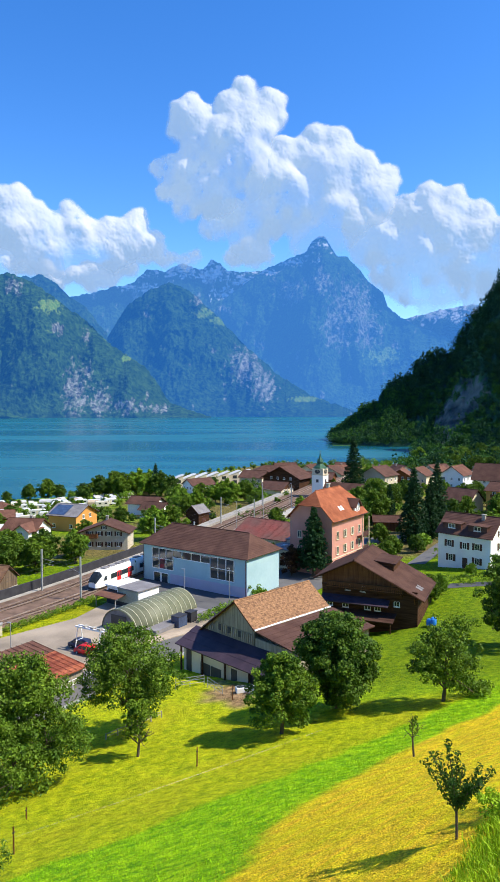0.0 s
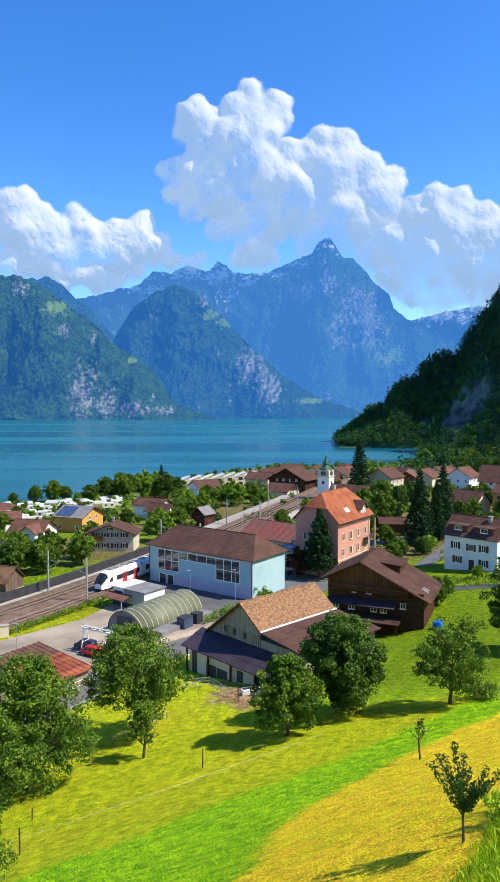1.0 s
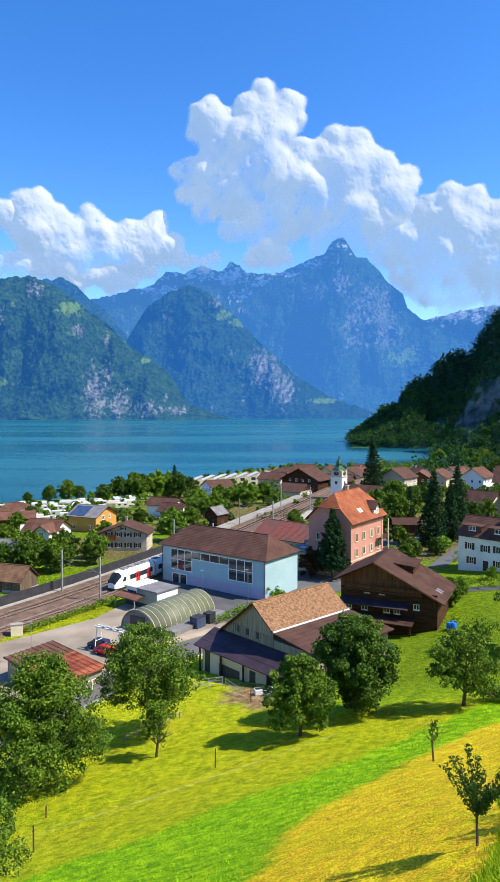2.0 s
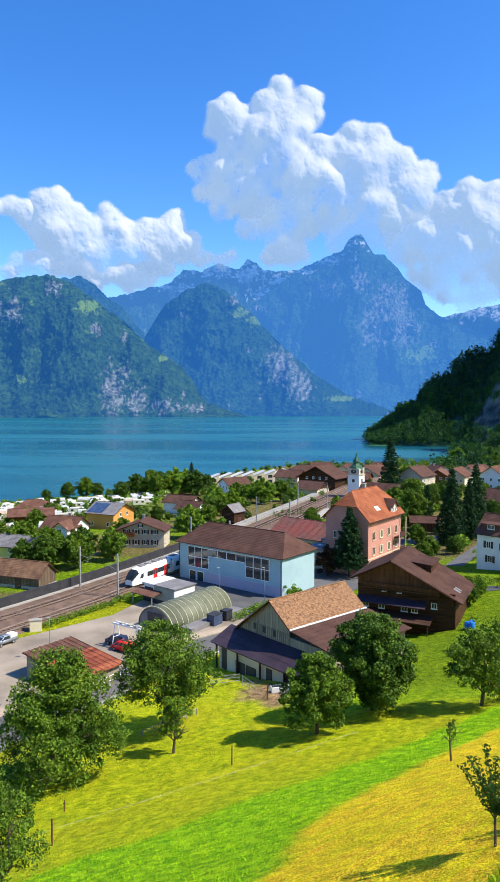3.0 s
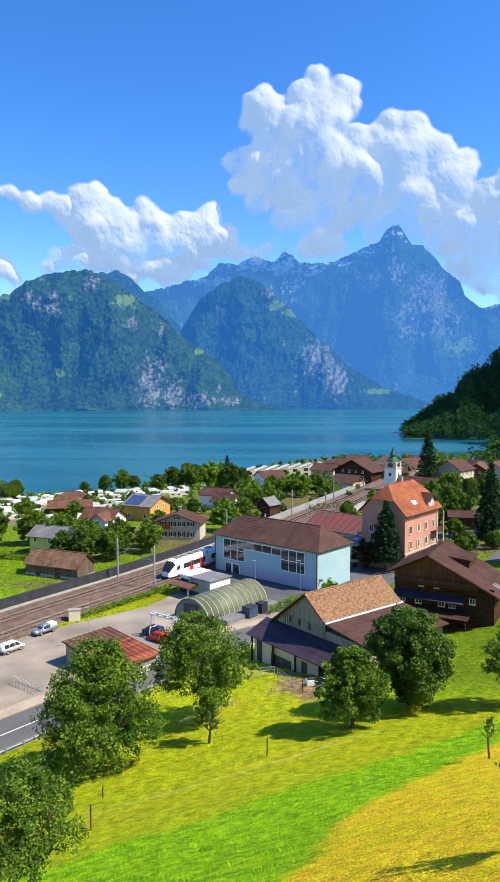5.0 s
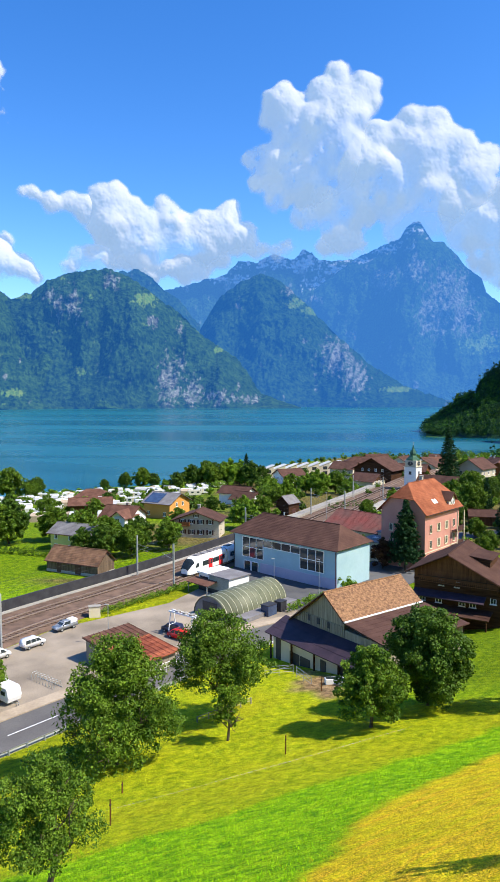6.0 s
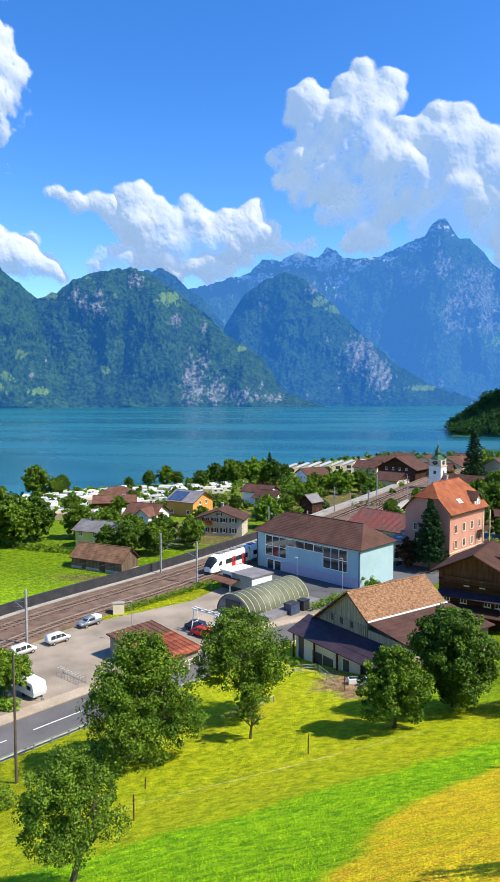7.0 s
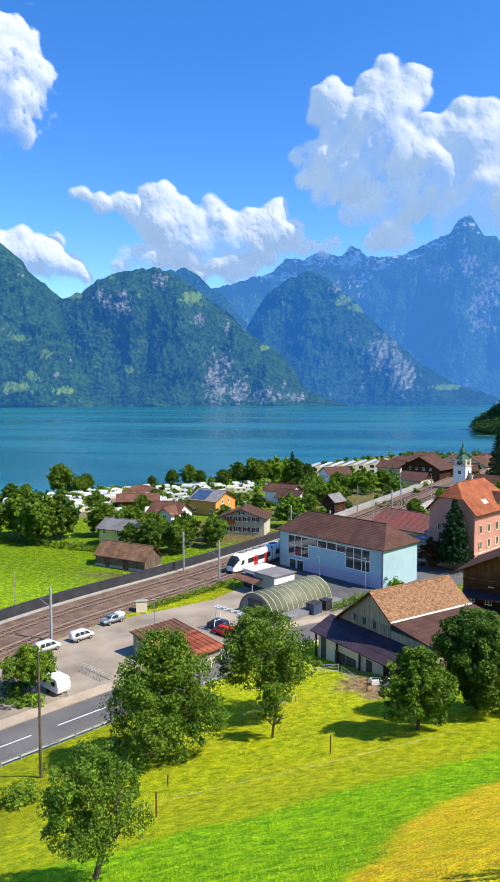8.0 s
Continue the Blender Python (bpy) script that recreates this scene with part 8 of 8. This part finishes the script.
# ---- village trees ----
def plant():
    """Village trees: a few grown once and repeated at other sizes and turns."""
    protos = {
        "b": broad_tree("garden_tree", "leafy green garden tree between the houses", -53.8, 146.5, 8.5, 8.0, LEAF_MID, 201, clumps=190, per=44, leaf=0.27, trunk=0.12),
        "d": broad_tree("garden_tree", "dark green garden tree between the houses", -47.0, 151.0, 8.0, 7.0, LEAF_DARK, 202, clumps=180, per=44, leaf=0.27, trunk=0.1),
        "l": broad_tree("garden_tree", "light green garden tree between the houses", -41.5, 157.0, 6.5, 6.0, LEAF_LIGHT, 203, clumps=150, per=44, leaf=0.25, trunk=0.1),
        "c": conifer("spruce_tree", "tall dark green spruce tree", 42.9, 174.6, 19.5, 9.5, 204),
        "s": conifer("pine_tree", "bushy dark conifer beside the hall", 13.2, 138.5, 14.5, 8.6, 205, tiers=22, bare=0.2),
        "r": broad_tree("copper_tree", "dark bronze-leaved tree beside the hall", 8.6, 139.5, 6.5, 6.0, BRONZE, 206, clumps=80, per=50, leaf=0.24, trunk=0.1),
    }
    base = {"b": 8.5, "d": 8.0, "l": 6.5, "c": 19.5, "s": 14.5, "r": 6.5}
    rng = np.random.default_rng(9)
    spots = [("c", 52.3, 186.8, 20), ("c", 45.2, 292, 26), ("c", 46.0, 219.8, 11), ("c", 49, 181, 16),
             ("d", -57.0, 141.0, 7), ("d", -52, 140.5, 8), ("b", -46, 143, 8), ("b", -40, 150, 7), ("b", -61, 151, 9), ("d", -80, 152, 11), ("b", -82, 146, 12), ("b", -90, 152, 12), ("b", -71, 156, 9), ("d", -97, 148, 8), ("b", -104, 150, 9), ("l", -66, 160, 7),
             ("b", -152, 290, 15), ("d", -144, 300, 10), ("b", -138, 282, 9), ("d", -112, 336, 9), ("b", -104, 340, 11), ("d", -98, 342, 8), ("l", -90, 335, 5), ("d", -121, 330, 6),
             ("d", -72, 318, 12), ("b", -66, 322, 13), ("b", -60, 314, 12), ("l", -54, 318, 13), ("l", -49, 322, 12), ("d", -43, 316, 12), ("d", -37, 308, 10), ("c", -47, 330, 15), ("b", -57, 330, 11), ("d", -78, 312, 9),
             ("l", -24, 232, 8), ("b", -22, 224, 7), ("l", -20, 240, 8), ("b", -44, 176, 6), ("l", -25.5, 178, 8.5), ("b", -23, 190, 8), ("l", -28, 196, 7), ("d", -40, 205, 6),
             ("l", -8, 262, 10), ("b", -2, 270, 9), ("l", -14, 268, 8), ("l", 3, 262, 7), ("b", -20, 272, 8), ("d", -12, 284, 8), ("l", -30, 280, 7),
             ("b", 38, 205, 11), ("d", 32, 196, 9), ("b", 44, 232, 12), ("b", 36, 222, 10), ("d", 52, 246, 9), ("b", 62, 256, 9), ("l", 60, 330, 13), ("l", 66, 345, 13),
             ("b", 34, 158, 5), ("d", 40, 160, 4.5), ("b", 31, 150, 5), ("d", 62, 205, 8), ("b", 80, 212, 9), ("b", 72, 222, 7), ("d", 88, 252, 8),
             ("b", 57, 262, 7), ("d", 70, 252, 8), ("l", 78, 258, 7), ("b", 92, 272, 8), ("d", 96, 248, 7), ("b", 104, 256, 9), ("c", 58, 240, 11), ("c", 110, 300, 15), ("b", 30, 300, 8), ("d", 38, 312, 7), ("b", 50, 275, 9), ("d", 66, 285, 8), ("l", 80, 278, 8), ("b", 84, 262, 8), ("d", 100, 262, 7), ("b", 112, 270, 9), ("d", 74, 268, 7), ("b", 60, 275, 7), ("b", 30.5, 112.5, 5.0), ("l", 33.5, 117, 3.6), ("r", 10.6, 146, 5), ("d", 5, 150, 5), ("l", 48, 128, 3.2), ("l", 42.5, 127.5, 2.6), ("b", 52, 120, 3.5), ("b", -75, 195, 6), ("b", -88, 190, 7), ("d", -105, 200, 7), ("b", -120, 205, 8), ("d", -135, 220, 8), ("b", -70, 240, 5), ("d", -84, 232, 5)]
    small = []
    for _ in range(70):
        x, y = rng.uniform(-60, 125), rng.uniform(235, 470)
        if y < float(np.interp(x, SHORE_X, SHORE_Y)) - 25:
            small.append((x, y, rng.uniform(3.5, 8)))
    for x in range(-44, 134, 4):
        small.append((x + rng.uniform(-2, 2), float(np.interp(x, SHORE_X, SHORE_Y)) - rng.uniform(4, 22), rng.uniform(3.0, 5.0)))
    for _ in range(270):
        x, y = rng.uniform(-170, -55), rng.uniform(172, 330)
        if y < float(np.interp(x, SHORE_X, SHORE_Y)) - 6:
            small.append((x, y, rng.uniform(1.8, 4.2)))
    for _ in range(60):
        x, y = rng.uniform(10, 150), rng.uniform(400, 545)
        if y < float(np.interp(x, SHORE_X, SHORE_Y)) - 6:
            small.append((x, y, rng.uniform(5, 10)))
    for x, y in ((24, 178), (30, 186), (20, 190), (34, 174), (26, 200), (12, 182), (16, 200), (22, 215), (30, 228), (8, 205), (58, 170), (64, 180), (70, 192), (56, 196), (18, 230), (40, 250), (48, 262)):
        spots.append((str(rng.choice(list("bdl"))), x, y, rng.uniform(4, 7.5)))
    for _ in range(46):
        x, y = rng.uniform(118, 240), rng.uniform(300, 620)
        if y < float(np.interp(x, SHORE_X, SHORE_Y)) - 10:
            spots.append((str(rng.choice(list("bbdl"))), x, y, rng.uniform(9, 17)))
    for _ in range(330):
        x, y = rng.uniform(-62, 120), rng.uniform(146, 330)
        off = x - rail_x(y)
        if -17 < off < 3 or any(math.hypot(x - a, y - b) < r + 2.5 for a, b, r in BUILT) or (x < -20 and y < 165) or math.hypot(x - 27, y - 261) < 10:
            continue
        small.append((x, y, rng.uniform(1.8, 5.2)))
    groups = ((LEAF_MID, "leafy green garden shrubs and small trees in the village"), (LEAF_DARK, "dark green garden shrubs and small trees in the village"), (LEAF_LIGHT, "light green garden shrubs in the village"))
    for g, (m, label) in enumerate(groups):
        cen, siz = [], []
        for x, y, h in small[g::3]:
            z = ground_z(x, y)
            for _ in range(14):
                d = rng.normal(size=3)
                d /= np.linalg.norm(d)
                cen.append(np.array((x, y, z + h * 0.52)) + d * np.array((0.36, 0.36, 0.4)) * h * rng.uniform(0.4, 1.0))
                siz.append(h * rng.uniform(0.12, 0.22))
        v, f = leaf_cloud(cen, siz, 30, 0.33, rng)
        tagged(raw("shrubbery", v.tolist(), f.tolist(), m), label, "shrubs", kind="stuff")
    for k, x, y, h in spots:
        o = copy_thing(protos[k], pose(x, y, ground_z(x, y) - 0.1, 0, 0, float(rng.uniform(0, 360))))
        o.scale = (h / base[k],) * 3


plant()


def forest():
    """Woods on the headland and its shore: many lumpy crowns in one."""
    rng = np.random.default_rng(77)
    picks = []
    for name, count, west in (("hillside", 4300, -25), ("rock_spur", 900, -24)):
        hill = bpy.data.objects[name]
        n = len(hill.data.vertices)
        co, cov = np.empty(n * 3), np.empty(n * 4)
        hill.data.vertices.foreach_get("co", co)
        hill.data.color_attributes["cover"].data.foreach_get("color", cov)
        co, rock = co.reshape(-1, 3), cov.reshape(-1, 4)[:, 0]
        az = np.degrees(np.arctan2(-co[:, 0], co[:, 1]))
        ok = np.where((az > west) & (co[:, 2] > 1) & (np.hypot(co[:, 0], co[:, 1]) < 1130) & (rock < 0.3))[0]
        picks.append(co[rng.choice(ok, count)] + rng.normal(size=(count, 3)) * (3, 3, 0))
    pick = np.concatenate(picks)
    # more of the lightened leaf colour low down, where the trees are lit
    light = rng.random(len(pick)) < np.where((pick[:, 2] < 70) & (pick[:, 0] < 280), 0.45, 0.05)
    bank = []
    while len(bank) < 420:
        x, y = rng.uniform(115, 330), rng.uniform(440, 950)
        if y < float(np.interp(x, SHORE_X, SHORE_Y)) - 1 and y > float(np.interp(x, SHORE_X, SHORE_Y)) - 190:
            bank.append((x, y, ground_z(x, y)))
    bank = np.array(bank)
    bright = rng.random(len(bank)) < 0.45
    for m, label, where in ((LEAF_WOOD, "dense dark mixed forest on the headland", np.concatenate((pick[~light], bank[~bright]))),
                            (LEAF_WOOD_LIGHT, "broadleaf trees on the headland, lightened as if sunlit", np.concatenate((pick[light], bank[bright])))):
        cen, siz = [], []
        for p in where:
            con = rng.random() < 0.4 and m is LEAF_WOOD
            h, w = (rng.uniform(12, 20), rng.uniform(4.5, 6.5)) if con else (rng.uniform(8, 14), rng.uniform(7, 11))
            k = 7
            d = rng.normal(size=(k, 3))
            d /= np.linalg.norm(d, axis=1)[:, None]
            up = (d[:, 2:] + 1) / 2
            taper = np.clip(1.2 - 1.1 * up, 0.1, 1) if con else 1
            cen.append(p + np.array((0, 0, h * 0.45)) + d * np.array((w / 2, w / 2, h * 0.42)) * np.hstack((taper * np.ones((k, 2)), np.ones((k, 1)))) * 0.85)
            siz.append(np.full(k, (0.17 if con else 0.24) * w) * rng.uniform(0.8, 1.3, k))
        cen, siz = np.concatenate(cen), np.concatenate(siz)
        v, f = leaf_cloud(cen, siz, 17, 0.8, rng, 1.0)
        tagged(raw("forest", v.tolist(), f.tolist(), m), label, "forest", kind="stuff")


forest()


def grass():
    """Tufts of grass over the near meadow, denser where it is lush."""
    rng = np.random.default_rng(31)
    for tone, m, count in ((0, GRASS_LUSH, 26000), (1, GRASS_DRY, 20000), (2, GRASS_PLAIN, 30000)):
        verts, faces = [], []
        c = 0
        x, y = rng.uniform(-42, 32, count * 4), rng.uniform(14, 82, count * 4)
        edge = np.interp(y, (-50, 22, 30, 37, 46, 58, 90), (-3, -1.4, 0.2, 3.4, 10.0, 22.1, 55))
        top = np.interp(x, (-60, -18, -8, 0, 8, 12, 25, 60), (20, 33, 38, 45, 51.5, 55, 67, 90))
        s = (x + 34.1) * 0.83 - (y - 68.7) * 0.56
        dry, lush = x > edge + rng.normal(size=x.size) * 0.5, y < top + rng.normal(size=x.size) * 0.7
        want = {0: lush & ~dry, 1: dry, 2: ~lush & ~dry}[tone] & (s > 7.5) & (np.hypot((x + 2.0 + 0.35 * (y - 75)) / 4.5, (y - 75.5) / 7.0) > rng.uniform(0.7, 1.1, x.size))
        x, y = x[want][:count], y[want][:count]
        size = rng.uniform(0.05, 0.15, x.size) * (1.2 if tone == 0 else 0.7)
        for px, py, q in zip(x, y, size):
            pz = ground_z(px, py) + bumps(px, py)
            for _ in range(3):
                a = rng.uniform(0, 6.28)
                lx, ly = math.cos(a) * q * 0.55, math.sin(a) * q * 0.55
                w = q * 0.28
                verts += [(px - ly / q * w * 0.6, py + lx / q * w * 0.6, pz - 0.02), (px + ly / q * w * 0.6, py - lx / q * w * 0.6, pz - 0.02), (px + lx, py + ly, pz + q)]
                faces.append((c, c + 1, c + 2))
                c += 3
        tagged(raw("grass", verts, faces, m), ("lush green grass tufts", "dry yellow stubble of mown grass", "short yellow-green grass tufts")[tone], "grass", kind="stuff")


grass()
